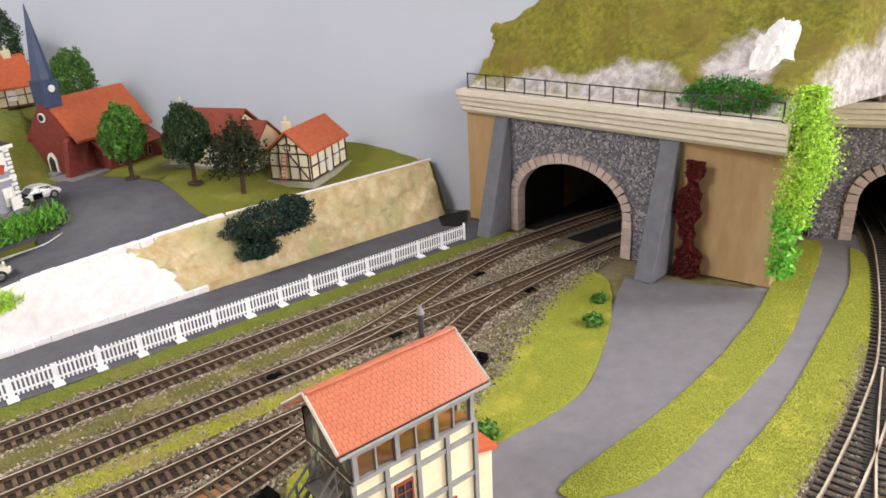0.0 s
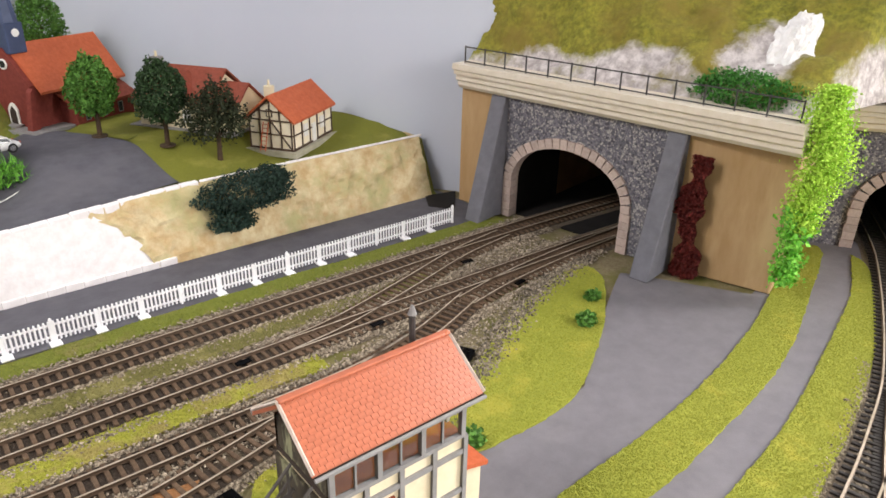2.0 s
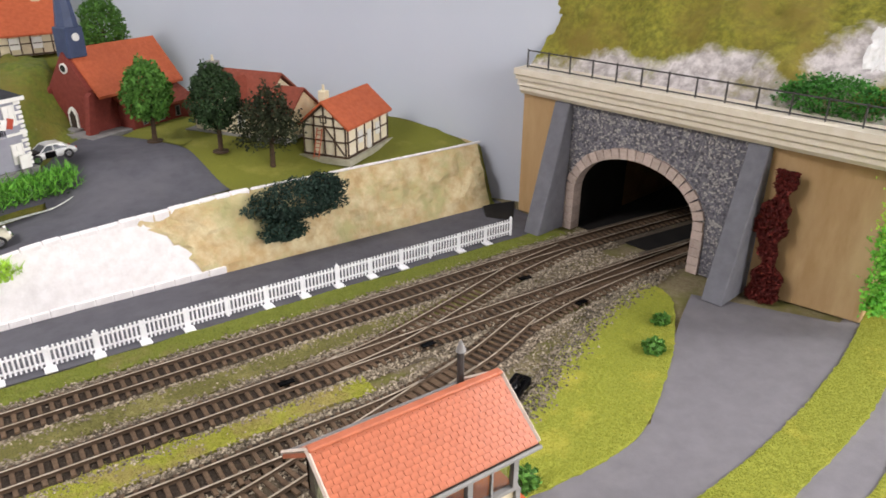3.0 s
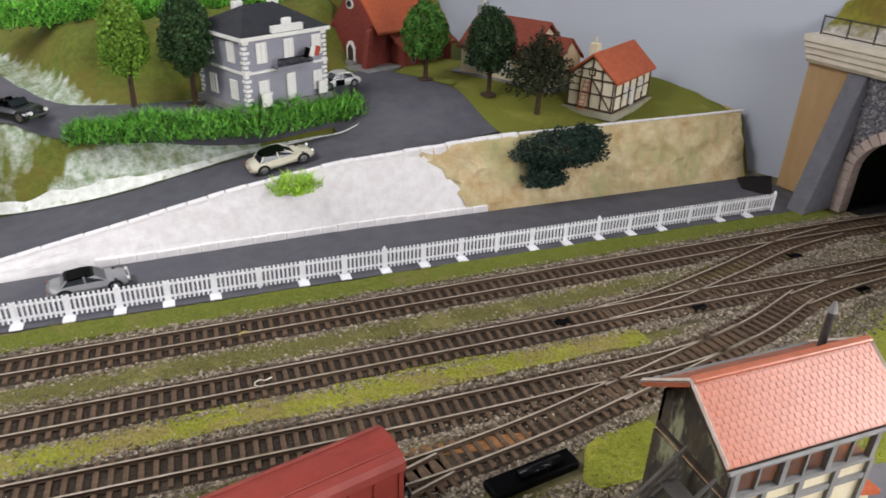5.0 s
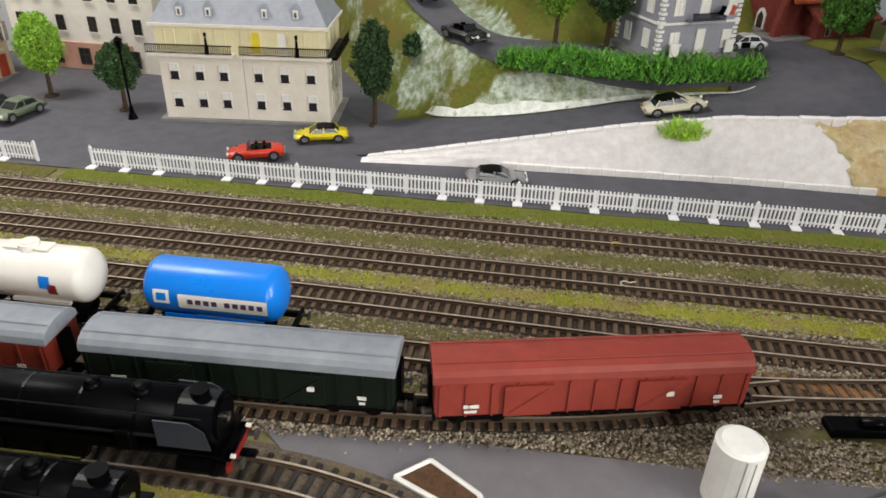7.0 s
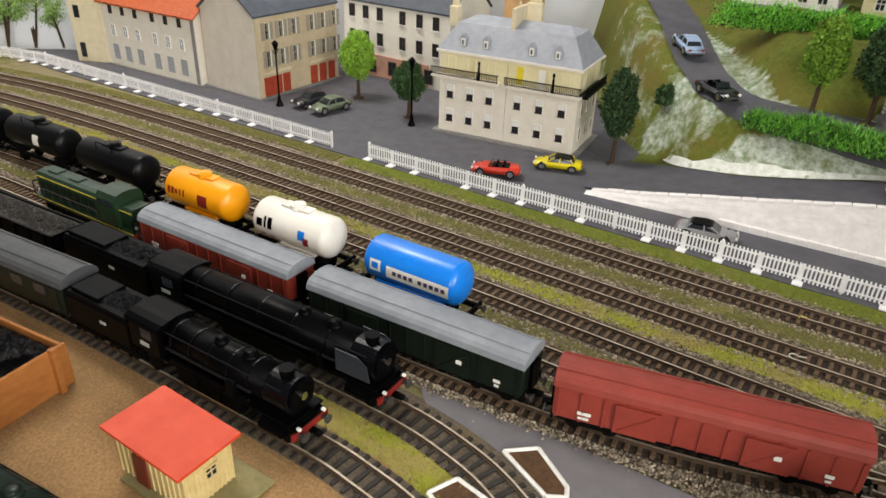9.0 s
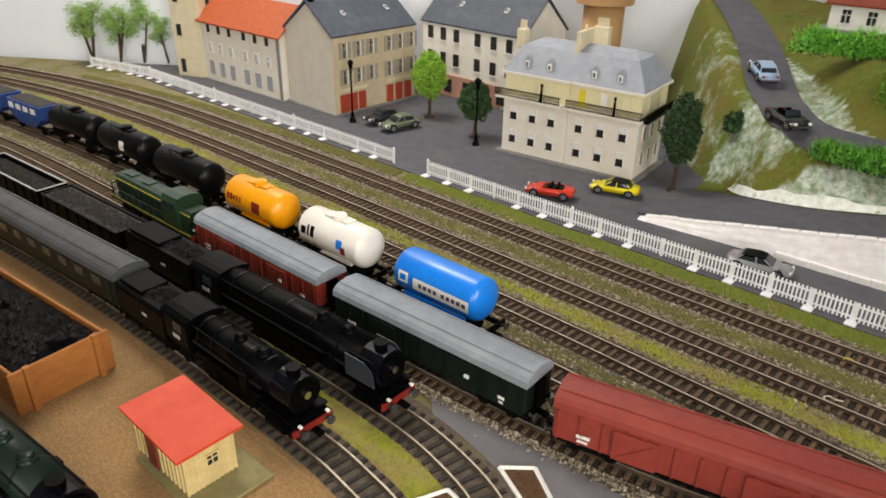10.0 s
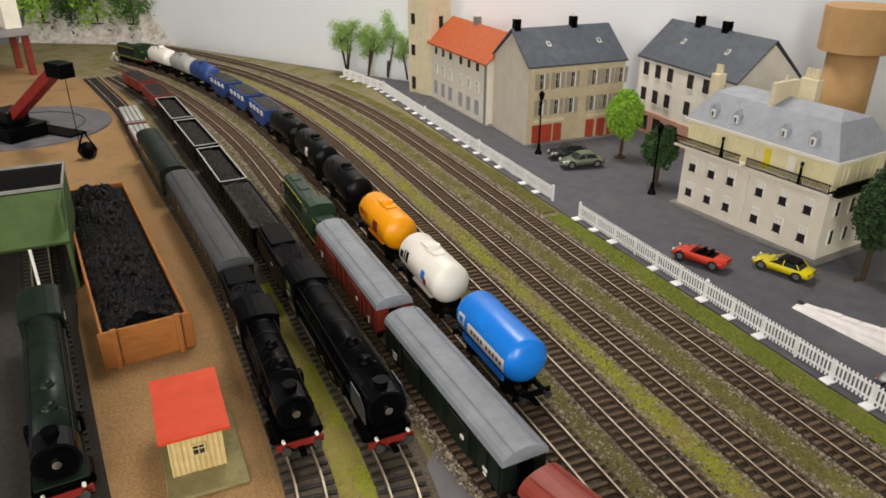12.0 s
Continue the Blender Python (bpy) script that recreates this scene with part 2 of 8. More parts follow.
def C(bm, c, r, h, seg=16, axis="z", r2=None):
    """A cylinder or cone along an axis, centred on c."""
    turn = {"z": pose(0, 0, 0), "x": pose(0, 0, 0, 0, 90, 0), "y": pose(0, 0, 0, 90, 0, 0)}[axis]
    g = bmesh.ops.create_cone(bm, cap_ends=True, segments=seg, radius1=r, radius2=r if r2 is None else r2, depth=h, matrix=Matrix.Translation(c) @ turn)
    return g["verts"]


def rod(bm, a, b, r, seg=6, r2=None):
    """A thin cylinder from a to b."""
    a, b = Vector(a), Vector(b)
    d = b - a
    m = Matrix.Translation((a + b) / 2) @ d.to_track_quat("Z", "Y").to_matrix().to_4x4()
    bmesh.ops.create_cone(bm, cap_ends=True, segments=seg, radius1=r, radius2=r if r2 is None else r2, depth=d.length, matrix=m)


def prism(bm, pts, axis, lo, hi):
    """A closed outline pushed from lo to hi along an axis; pts lie in the other two axes, in xyz order."""
    def at(p, t):
        return {"x": (t, p[0], p[1]), "y": (p[0], t, p[1]), "z": (p[0], p[1], t)}[axis]
    u = [bm.verts.new(at(p, lo)) for p in pts]
    v = [bm.verts.new(at(p, hi)) for p in pts]
    n = len(pts)
    for i in range(n):
        bm.faces.new((u[i], u[(i + 1) % n], v[(i + 1) % n], v[i]))
    bm.faces.new(u)
    bm.faces.new(v[::-1])
    return u + v


def sheet(name, pts, z, material, thick=0.002, label="", category="", kind="structure", sub=0.0):
    """A flat outline with a little thickness."""
    bm = bmesh.new()
    prism(bm, pts, "z", z - thick, z)
    ob = finish(name, bm, material)
    return tagged(ob, label, category, "", kind)


def smooth_line(pts, step=0.004):
    """A Catmull-Rom line through pts, at even steps."""
    p = np.array(pts, float)
    p = np.vstack([2 * p[0] - p[1], p, 2 * p[-1] - p[-2]])
    out = []
    for i in range(1, len(p) - 2):
        n = max(2, int(np.linalg.norm(p[i + 1] - p[i]) / step))
        for t in np.linspace(0, 1, n, endpoint=False):
            out.append(0.5 * ((2 * p[i]) + (p[i + 1] - p[i - 1]) * t + (2 * p[i - 1] - 5 * p[i] + 4 * p[i + 1] - p[i + 2]) * t ** 2 + (3 * p[i] - p[i - 1] - 3 * p[i + 1] + p[i + 2]) * t ** 3))
    out.append(p[-2])
    q = np.array(out)
    s = np.concatenate([[0], np.cumsum(np.linalg.norm(np.diff(q, axis=0), axis=1))])
    u = np.arange(0, s[-1], step)
    return np.stack([np.interp(u, s, q[:, j]) for j in range(q.shape[1])], 1)


def frames_of(line):
    d = np.gradient(line[:, :2], axis=0)
    d /= np.linalg.norm(d, axis=1)[:, None]
    return d, np.stack([-d[:, 1], d[:, 0]], 1)


def sweep(bm, line, profile, mats=None, z=0.0):
    """Sweeps a closed profile of (across, up) along a line; mats: a material index for each side of it."""
    d, nrm = frames_of(line)
    rings = []
    for i, p in enumerate(line):
        zz = p[2] if len(p) > 2 else z
        rings.append([bm.verts.new((p[0] + nrm[i, 0] * a, p[1] + nrm[i, 1] * a, zz + b)) for a, b in profile])
    n = len(profile)
    for r, s in zip(rings, rings[1:]):
        for j in range(n):
            f = bm.faces.new((r[j], r[(j + 1) % n], s[(j + 1) % n], s[j]))
            if mats:
                f.material_index = mats[j]
    bm.faces.new(rings[0])
    bm.faces.new(rings[-1][::-1])


def raw_mesh(name, verts, faces, material, kind="", label="", category="", parent=None):
    me = bpy.data.meshes.new(name)
    me.from_pydata([tuple(v) for v in verts], [], [tuple(f) for f in faces])
    me.materials.append(M[material])
    ob = new(name, me)
    if parent:
        ob.parent = parent
    return tagged(ob, label, category, "", kind)


rng = np.random.default_rng(7)


def blades(points, height, width, lean=0.9):
    """Verts and faces of upright grass blades, one triangle each, at points."""
    n = len(points)
    a = rng.uniform(0, 2 * np.pi, n)
    h = height * rng.uniform(0.5, 1.2, n)
    w = width * rng.uniform(0.6, 1.2, n)
    off = rng.normal(0, lean, (n, 2)) * h[:, None]
    side = np.stack([np.cos(a), np.sin(a), np.zeros(n)], 1) * w[:, None]
    tip = points + np.concatenate([off, h[:, None]], 1)
    v = np.stack([points - side, points + side, tip], 1).reshape(-1, 3)
    return v, np.arange(3 * n).reshape(-1, 3)


def pebbles(points, size):
    """Verts and faces of small uneven stones at points."""
    base = np.array([(1, 0, 0), (0, 1, 0), (-1, 0, 0), (0, -1, 0), (0, 0, 0.9)])
    tri = np.array([(0, 1, 4), (1, 2, 4), (2, 3, 4), (3, 0, 4)])
    n = len(points)
    s = size * rng.uniform(0.5, 1.25, n)
    v = base[None] * rng.uniform(0.6, 1.2, (n, 5, 1)) * s[:, None, None]
    a = rng.uniform(0, 2 * np.pi, n)
    ca, sa = np.cos(a)[:, None], np.sin(a)[:, None]
    x, y = v[..., 0] * ca - v[..., 1] * sa, v[..., 0] * sa + v[..., 1] * ca
    v = np.stack([x, y, v[..., 2]], 2) + points[:, None]
    f = tri[None] + (np.arange(n) * 5)[:, None, None]
    return v.reshape(-1, 3), f.reshape(-1, 3)


def leaves(points, size, flat=0.0):
    """Verts and faces of small tilted leaf quads at points."""
    n = len(points)
    u = rng.normal(size=(n, 3))
    u /= np.linalg.norm(u, axis=1)[:, None]
    w = rng.normal(size=(n, 3))
    w -= u * (w * u).sum(1)[:, None]
    w /= np.linalg.norm(w, axis=1)[:, None]
    s = size * rng.uniform(0.6, 1.3, n)[:, None]
    v = np.stack([points - u * s, points + w * s * 0.6, points + u * s, points - w * s * 0.6], 1).reshape(-1, 3)
    return v, np.arange(4 * n).reshape(-1, 4)


def in_poly(x, y, poly):
    p = np.array(poly)
    inside = np.zeros(len(x), bool)
    j = len(p) - 1
    for i in range(len(p)):
        c = ((p[i, 1] > y) != (p[j, 1] > y)) & (x < (p[j, 0] - p[i, 0]) * (y - p[i, 1]) / (p[j, 1] - p[i, 1] + 1e-12) + p[i, 0])
        inside ^= c
        j = i
    return inside


def sow(poly, count):
    p = np.array(poly)
    lo, hi = p.min(0), p.max(0)
    xy = rng.uniform(lo, hi, (count, 2))
    return xy[in_poly(xy[:, 0], xy[:, 1], poly)]


# ---- room ----
CORNER = Vector((-0.469, 0.911, 0))
LEFT_DIR = Vector((-0.838, -0.545, 0))
RIGHT_DIR = Vector((0.545, -0.838, 0))


def room_wall(name, a, b, material, out, z0=-0.8, z1=1.7, hole=None):
    """A wall 8 cm thick from a to b, its inner face on that line, with an opening if hole gives (start, end, sill, head)."""
    a, b = Vector(a), Vector(b)
    d = (b - a).normalized()
    n = Vector(out).normalized() * 0.08
    ln = (b - a).length
    bm = bmesh.new()
    spans = [(0, ln, z0, z1)]
    if hole:
        s, e, lo, hi = hole
        spans = [(0, s, z0, z1), (e, ln, z0, z1), (s, e, z0, lo), (s, e, hi, z1)]
    for s, e, lo, hi in spans:
        p, q = a + d * s, a + d * e
        prism(bm, [(p.x, p.y), (q.x, q.y), (q.x + n.x, q.y + n.y), (p.x + n.x, p.y + n.y)], "z", lo, hi)
    return tagged(finish(name, bm, material), "plain painted room wall", "wall", "", "structure")


P_LEFT = CORNER + LEFT_DIR * 2.6
P_RIGHT = CORNER + RIGHT_DIR * 3.2
P_FAR = P_LEFT + RIGHT_DIR * 3.2
room_wall("wall_left", CORNER - LEFT_DIR * 0.08, P_LEFT, "wall_white", -RIGHT_DIR)
room_wall("wall_right", CORNER, CORNER + RIGHT_DIR * 1.8, "wall_grey", -LEFT_DIR, hole=(1.03, 1.66, -0.02, 0.121))
room_wall("wall_window", CORNER + RIGHT_DIR * 1.8, P_RIGHT, "wall_grey", -LEFT_DIR, hole=(0.0, 1.0, 0.23, 1.33))
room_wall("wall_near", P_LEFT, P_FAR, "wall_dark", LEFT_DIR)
# opening added to let the unseen back fill light in
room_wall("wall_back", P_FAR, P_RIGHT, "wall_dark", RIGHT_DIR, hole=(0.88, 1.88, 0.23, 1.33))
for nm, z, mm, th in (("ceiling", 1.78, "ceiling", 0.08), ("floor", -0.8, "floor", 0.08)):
    quad = [CORNER - LEFT_DIR * 0.08 - RIGHT_DIR * 0.08, P_LEFT + LEFT_DIR * 0.08 - RIGHT_DIR * 0.08, P_FAR + LEFT_DIR * 0.08 + RIGHT_DIR * 0.08, P_RIGHT - LEFT_DIR * 0.08 + RIGHT_DIR * 0.08]
    sheet(nm, [(p.x, p.y) for p in quad], z, mm, th, "plain room " + nm, nm)

# ---- baseboard and ground ----
BOARD = [(-2.6, -0.85), (0.62, -0.85), (0.55, -0.62), (0.035, 0.13), (-0.469, 0.905), (-1.87, -0.01), (-2.44, -0.38)]
sheet("ground", BOARD, -0.0015, "earth", 0.03, "layout baseboard covered with brown scatter earth", "ground")


def ribbon(line, left, right):
    d, n = frames_of(np.array(line))
    a = np.array(line)
    return [tuple(p) for p in a + n * left] + [tuple(p) for p in (a - n * right)[::-1]]


# town road and square, one sheet beside the fence
TOWN = [(0.055, -0.008), (0.052, 0.10), (0.02, 0.095), (-0.69, 0.095), (-0.69, 0.165), (-0.705, 0.185), (-0.74, 0.218), (-0.78, 0.255), (-0.83, 0.335), (-0.91, 0.465), (-0.98, 0.57), (-1.74, 0.07), (-1.80, 0.02), (-1.74, 0.0), (-1.6, -0.006)]
sheet("road", TOWN, 0.0, "road", 0.0012, "dark grey card road and town square", "road")
FORE = [(0.05, -0.19), (0.03, -0.20), (-0.06, -0.25), (-0.12, -0.29), (-0.24, -0.29), (-0.40, -0.285), (-0.53, -0.29), (-0.62, -0.292), (-0.72, -0.30), (-0.70, -0.318), (-0.62, -0.345), (-0.55, -0.375), (-0.45, -0.41), (-0.30, -0.43), (-0.20, -0.43), (-0.10, -0.43), (0.05, -0.4), (0.2, -0.345), (0.30, -0.31), (0.33, -0.27), (0.27, -0.25), (0.18, -0.28), (0.11, -0.29)]
sheet("pavement", FORE, 0.0, "forecourt", 0.0012, "grey card forecourt and footpath beside the signal box", "pavement")

# ---- tracks ----
G = 0.0165
STONES = []


def slp_mesh(name, material, size=(0.0030, 0.030, 0.0022)):
    bm = bmesh.new()
    B(bm, (0, 0, 0), size, bev=0.0003)
    ob = finish(name, bm, material)
    me = ob.data
    bpy.data.objects.remove(ob)
    return me


SLEEPER = slp_mesh("sleeper", "sleeper")
SLEEPER_DARK = slp_mesh("sleeper", "sleeper_dark", (0.0028, 0.030, 0.0022))
ALL_LINES = {}


def track(key, pts, label, sleeper=SLEEPER, pitch=0.0075, bed=True, stones=True, bedmat="ballast", shoulder="grit_pale"):
    """A length of flat track: two rails, sleepers and a ballast bed."""
    line = smooth_line(pts)
    ALL_LINES[key] = line
    d, n = frames_of(line)
    t = thing("railway_track", pose(0, 0, 0), label, "track", "tracks of the station", "structure")
    prof = [(-0.0012, 0), (0.0012, 0), (0.0011, 0.0004), (0.0003, 0.0007), (0.0003, 0.0016), (0.0008, 0.0018), (0.0007, 0.0025), (-0.0007, 0.0025), (-0.0008, 0.0018), (-0.0003, 0.0016), (-0.0003, 0.0007), (-0.0011, 0.0004)]
    tops = [0] * 12
    tops[6] = 1
    for s in (-1, 1):
        bm = bmesh.new()
        sweep(bm, line + n * (s * G / 2), prof, tops, 0.0022)
        part("rail", bm, ["rail_side", "rail_top"], t, "worn steel rail, bright on top")
    if bed:
        bm = bmesh.new()
        sweep(bm, line, [(-0.0235, -0.001), (0.0235, -0.001), (0.0185, 0.0005), (-0.0185, 0.0005)])
        part("ballast_shoulder", bm, shoulder, t)
        bm = bmesh.new()
        sweep(bm, line, [(-0.0160, -0.001), (0.0160, -0.001), (0.0155, 0.0009), (-0.0155, 0.0009)])
        part("ballast_bed", bm, bedmat, t, "grey-brown grit ballast bed")
    u = np.arange(pitch / 2, len(line) * 0.004 - 0.004, pitch)
    for k in u:
        i = int(k / 0.004)
        ob = new("sleeper", sleeper)
        ob.parent = t
        ob.matrix_basis = pose(line[i, 0] + d[i, 0] * (k - i * 0.004), line[i, 1] + d[i, 1] * (k - i * 0.004), 0.0013, 0, 0, math.degrees(math.atan2(d[i, 1], d[i, 0])))
    if stones:
        m = int(len(line) * 56)
        i = rng.integers(0, len(line), m)
        side = rng.choice([-1, 1], m)
        w = side * (0.0165 + np.abs(rng.normal(0, 0.0044, m)))
        q = line[i] + n[i] * w[:, None] + d[i] * rng.uniform(-0.002, 0.002, (m, 1))
        STONES.append(np.concatenate([q, rng.uniform(-0.0003, 0.0014, (m, 1))], 1))
        m2 = int(len(line) * 1.5)
        i = rng.integers(0, len(line), m2)
        q = line[i] + n[i] * rng.uniform(-0.006, 0.006, (m2, 1))
        STONES.append(np.concatenate([q, rng.uniform(-0.0006, 0.0004, (m2, 1))], 1))
    return t


T1 = [(0.62, -0.10), (0.3, -0.072), (0.05, -0.056), (-0.2, -0.055), (-0.6, -0.057), (-1.0, -0.056), (-1.3, -0.057), (-1.5, -0.066), (-1.67, -0.09), (-1.81, -0.122), (-1.93, -0.158), (-2.07, -0.215), (-2.2, -0.28), (-2.36, -0.38)]
T2 = [(0.62, -0.17), (0.3, -0.142), (0.08, -0.127), (-0.1, -0.122), (-0.3, -0.119), (-0.6, -0.118), (-1.0, -0.116), (-1.3, -0.117), (-1.5, -0.128), (-1.66, -0.147), (-1.80, -0.176), (-1.92, -0.21), (-2.02, -0.25), (-2.15, -0.315), (-2.3, -0.41)]
T3 = [(-0.10, -0.143), (-0.17, -0.168), (-0.24, -0.181), (-0.33, -0.181), (-0.45, -0.180), (-0.6, -0.176), (-0.75, -0.173), (-1.0, -0.172), (-1.3, -0.174), (-1.5, -0.184), (-1.66, -0.205), (-1.80, -0.236), (-1.95, -0.28), (-2.1, -0.345)]
T4 = [(-0.30, -0.197), (-0.37, -0.212), (-0.45, -0.223), (-0.53, -0.226), (-0.61, -0.225), (-0.72, -0.225), (-1.0, -0.228), (-1.25, -0.232), (-1.42, -0.243), (-1.6, -0.262), (-1.8, -0.30), (-2.0, -0.36), (-2.18, -0.44)]
T5 = [(-0.43, -0.223), (-0.475, -0.236), (-0.52, -0.250), (-0.57, -0.262), (-0.63, -0.271), (-0.70, -0.277), (-0.80, -0.281), (-0.95, -0.284), (-1.2, -0.288), (-1.45, -0.30), (-1.7, -0.335), (-1.9, -0.38), (-2.1, -0.45)]
T6 = [(-0.46, -0.46), (-0.55, -0.40), (-0.62, -0.355), (-0.67, -0.338), (-0.73, -0.332), (-0.85, -0.334), (-1.05, -0.34), (-1.3, -0.355), (-1.5, -0.372), (-1.75, -0.40), (-2.0, -0.46)]
T7 = [(-0.50, -0.50), (-0.58, -0.435), (-0.65, -0.398), (-0.70, -0.387), (-0.76, -0.384), (-0.95, -0.386), (-1.1, -0.395), (-1.3, -0.415), (-1.5, -0.432), (-1.7, -0.45), (-2.0, -0.50)]
track("T1", T1, "main line track, brown sleepers in grey ballast")
track("T2", T2, "main line track, brown sleepers in grey ballast")
track("T3", T3, "station loop track, brown sleepers in grey ballast")
track("T4", T4, "yard track under the tank wagons, brown sleepers")
track("T5", T5, "yard track under the goods train, brown sleepers")
track("T6", T6, "depot track with near-black sleepers", SLEEPER_DARK, 0.0085, stones=False, bedmat="grit_pale")
track("T7", T7, "depot track with near-black sleepers on sand", SLEEPER_DARK, 0.0085, stones=False, bedmat="grit_pale", shoulder="sand")
RC = [(0.66, -0.14), (0.5, -0.205), (0.413, -0.258), (0.328, -0.311), (0.268, -0.343), (0.164, -0.389), (0.063, -0.428), (-0.007, -0.447), (-0.075, -0.462), (-0.15, -0.474), (-0.28, -0.485)]
RD = [(0.05, -0.437), (-0.02, -0.462), (-0.08, -0.485), (-0.15, -0.515), (-0.26, -0.57)]
track("RC", RC, "curved branch track with near-black sleepers running out of the small tunnel", SLEEPER_DARK, 0.0072, bedmat="grit_pale")
track("RD", RD, "diverging branch track with near-black sleepers", SLEEPER_DARK, 0.0072, bedmat="grit_pale")
# crossover and leads at the tunnel end
track("X1", [(0.02, -0.060), (-0.05, -0.070), (-0.13, -0.092), (-0.21, -0.112), (-0.27, -0.119)], "crossover track between the two main lines", bed=False)
track("X2", [(0.13, -0.131), (0.03, -0.132), (-0.05, -0.138), (-0.11, -0.148)], "turnout track leading to the yard", bed=False)
track("X3", [(-0.18, -0.170), (-0.24, -0.184), (-0.31, -0.201)], "turnout track between loop and yard", bed=False)
T8 = [(-0.55, -0.494), (-0.75, -0.516), (-0.95, -0.534), (-1.15, -0.552), (-1.4, -0.57)]
track("T8", T8, "engine shed track, sleepers sunk in dark ground", SLEEPER_DARK, 0.0085, stones=False, bedmat="yard_dark", shoulder="yard_dark")


def point_motor(m, w):
    t = thing("point_motor", m, "black plastic point motor lying beside the turnout", "point motor", "point motors")
    bm = bmesh.new()
    B(bm, (0, 0, 0.003), (w, 0.013, 0.006), bev=0.001)
    part("case", bm, "black", t)
    bm = bmesh.new()
    C(bm, (0.004, -0.001, 0.0072), 0.0028, w * 0.5, 10, "x")
    part("coil", bm, "black_gloss", t, "", True)
    return t


point_motor(pose(-0.388, -0.245, 0, 0, 0, 8), 0.055)
point_motor(pose(-0.178, -0.217, 0, 0, 0, 28), 0.045)
for x, y, rz in ((-0.055, -0.088, -8), (-0.045, -0.15, 8), (-0.19, -0.132, 0), (-0.30, -0.118, 0)):
    bm = bmesh.new()
    B(bm, (0, 0, 0.0032), (0.012, 0.005, 0.0014), bev=0.0004)
    ob = finish("turnout_frog", bm, "black")
    ob.matrix_world = pose(x, y, 0, 0, 0, rz)
    tagged(ob, "black plastic turnout frog between the rails", "turnout frog", "turnout frogs", "structure")

for poly, k in (([(0.04, -0.15), (-0.09, -0.186), (-0.17, -0.226), (-0.27, -0.258), (-0.31, -0.235), (-0.2, -0.2), (-0.1, -0.165), (0.03, -0.14)], 9000), ([(-0.22, -0.2), (-0.34, -0.228), (-0.43, -0.25), (-0.6, -0.29), (-0.66, -0.255), (-0.5, -0.205), (-0.3, -0.195)], 9000), ([(-0.30, -0.252), (-0.40, -0.255), (-0.52, -0.268), (-0.60, -0.288), (-0.46, -0.292), (-0.34, -0.282)], 9000), ([(0.05, -0.07), (-0.3, -0.07), (-0.34, -0.105), (0.05, -0.115)], 7000)):
    q = sow(poly, k)
    STONES.append(np.concatenate([q, rng.uniform(-0.0008, 0.0004, (len(q), 1))], 1))
STONES = np.concatenate(STONES)
STONES = STONES[STONES[:, 0] < 0.075]
v, f = pebbles(STONES[rng.uniform(0, 1, len(STONES)) < 0.72], 0.00125)
raw_mesh("ballast_stones", v, f, "stone_bit", "stuff", "loose grey and buff ballast stones along the tracks", "ballast")


# black sheet laid where only a shaded gap lies beside the tunnel
sheet("road_end", [(0.010, 0.054), (0.027, 0.082), (0.067, 0.073), (0.027, 0.028)], 0.0012, "tunnel_black", 0.001, "black sheet standing in for the shaded gap at the road's end", "card")
sheet("rust_patch", [(-0.372, -0.213), (-0.40, -0.208), (-0.44, -0.203), (-0.452, -0.207), (-0.43, -0.214), (-0.40, -0.219), (-0.378, -0.219)], 0.0012, mat("rusty_grit", "a5764a", "8a5c36", 500, 0.95, bump=1.0, bscale=800), 0.001, "orange-brown patch of rusty ballast", "ballast")

# ---- grass strips ----
def grass_strip(name, poly, material, label, height=0.002, density=900000, lift=0.0008, rounded=False):
    """A thin uneven sheet of grass with standing fibres; its outline is rounded and a little ragged."""
    if rounded:
        q = smooth_line(list(poly) + [poly[0]], 0.004)
        poly = [(x + 0.0012 * noise.noise(Vector((x * 160, y * 160, 1.0))), y + 0.0012 * noise.noise(Vector((x * 160, y * 160, 5.0)))) for x, y in q]
    p = np.array(poly)
    area = 0.5 * abs(np.dot(p[:, 0], np.roll(p[:, 1], 1)) - np.dot(p[:, 1], np.roll(p[:, 0], 1)))
    box = (p.max(0) - p.min(0)).prod()
    ob = sheet(name, poly, lift, material, 0.002, label, "grass", "stuff")
    xy = sow(poly, int(min(density * 1.3 * area, 34000) * box / area))
    v, f = pebbles(np.concatenate([xy, np.full((len(xy), 1), lift)], 1), 0.0007)
    raw_mesh("grass_tufts", v, f, material, "stuff", label + ", loose tufts", "grass")
    xy = xy[: len(xy) // 8]
    v, f = blades(np.concatenate([xy, np.full((len(xy), 1), lift)], 1), height, 0.0004)
    raw_mesh("grass_fibres", v, f, material, "stuff", label + ", standing fibres", "grass")
    return ob


def along(key, off, width, x0, x1, wobble=0.003):
    """The outline of a strip beside a track line, from x0 down to x1."""
    line = ALL_LINES[key]
    line = line[(line[:, 0] <= x0) & (line[:, 0] >= x1)][::3]
    d, n = frames_of(line)
    j = np.array([noise.noise(Vector((p[0] * 30, p[1] * 30, off * 100))) for p in line])
    k = np.array([noise.noise(Vector((p[0] * 30, p[1] * 30, off * 100 + 9))) for p in line])
    a = line + n * (off + width / 2 + wobble * j)[:, None]
    b = line + n * (off - width / 2 + wobble * k)[:, None]
    return [tuple(q) for q in a] + [tuple(q) for q in b[::-1]]


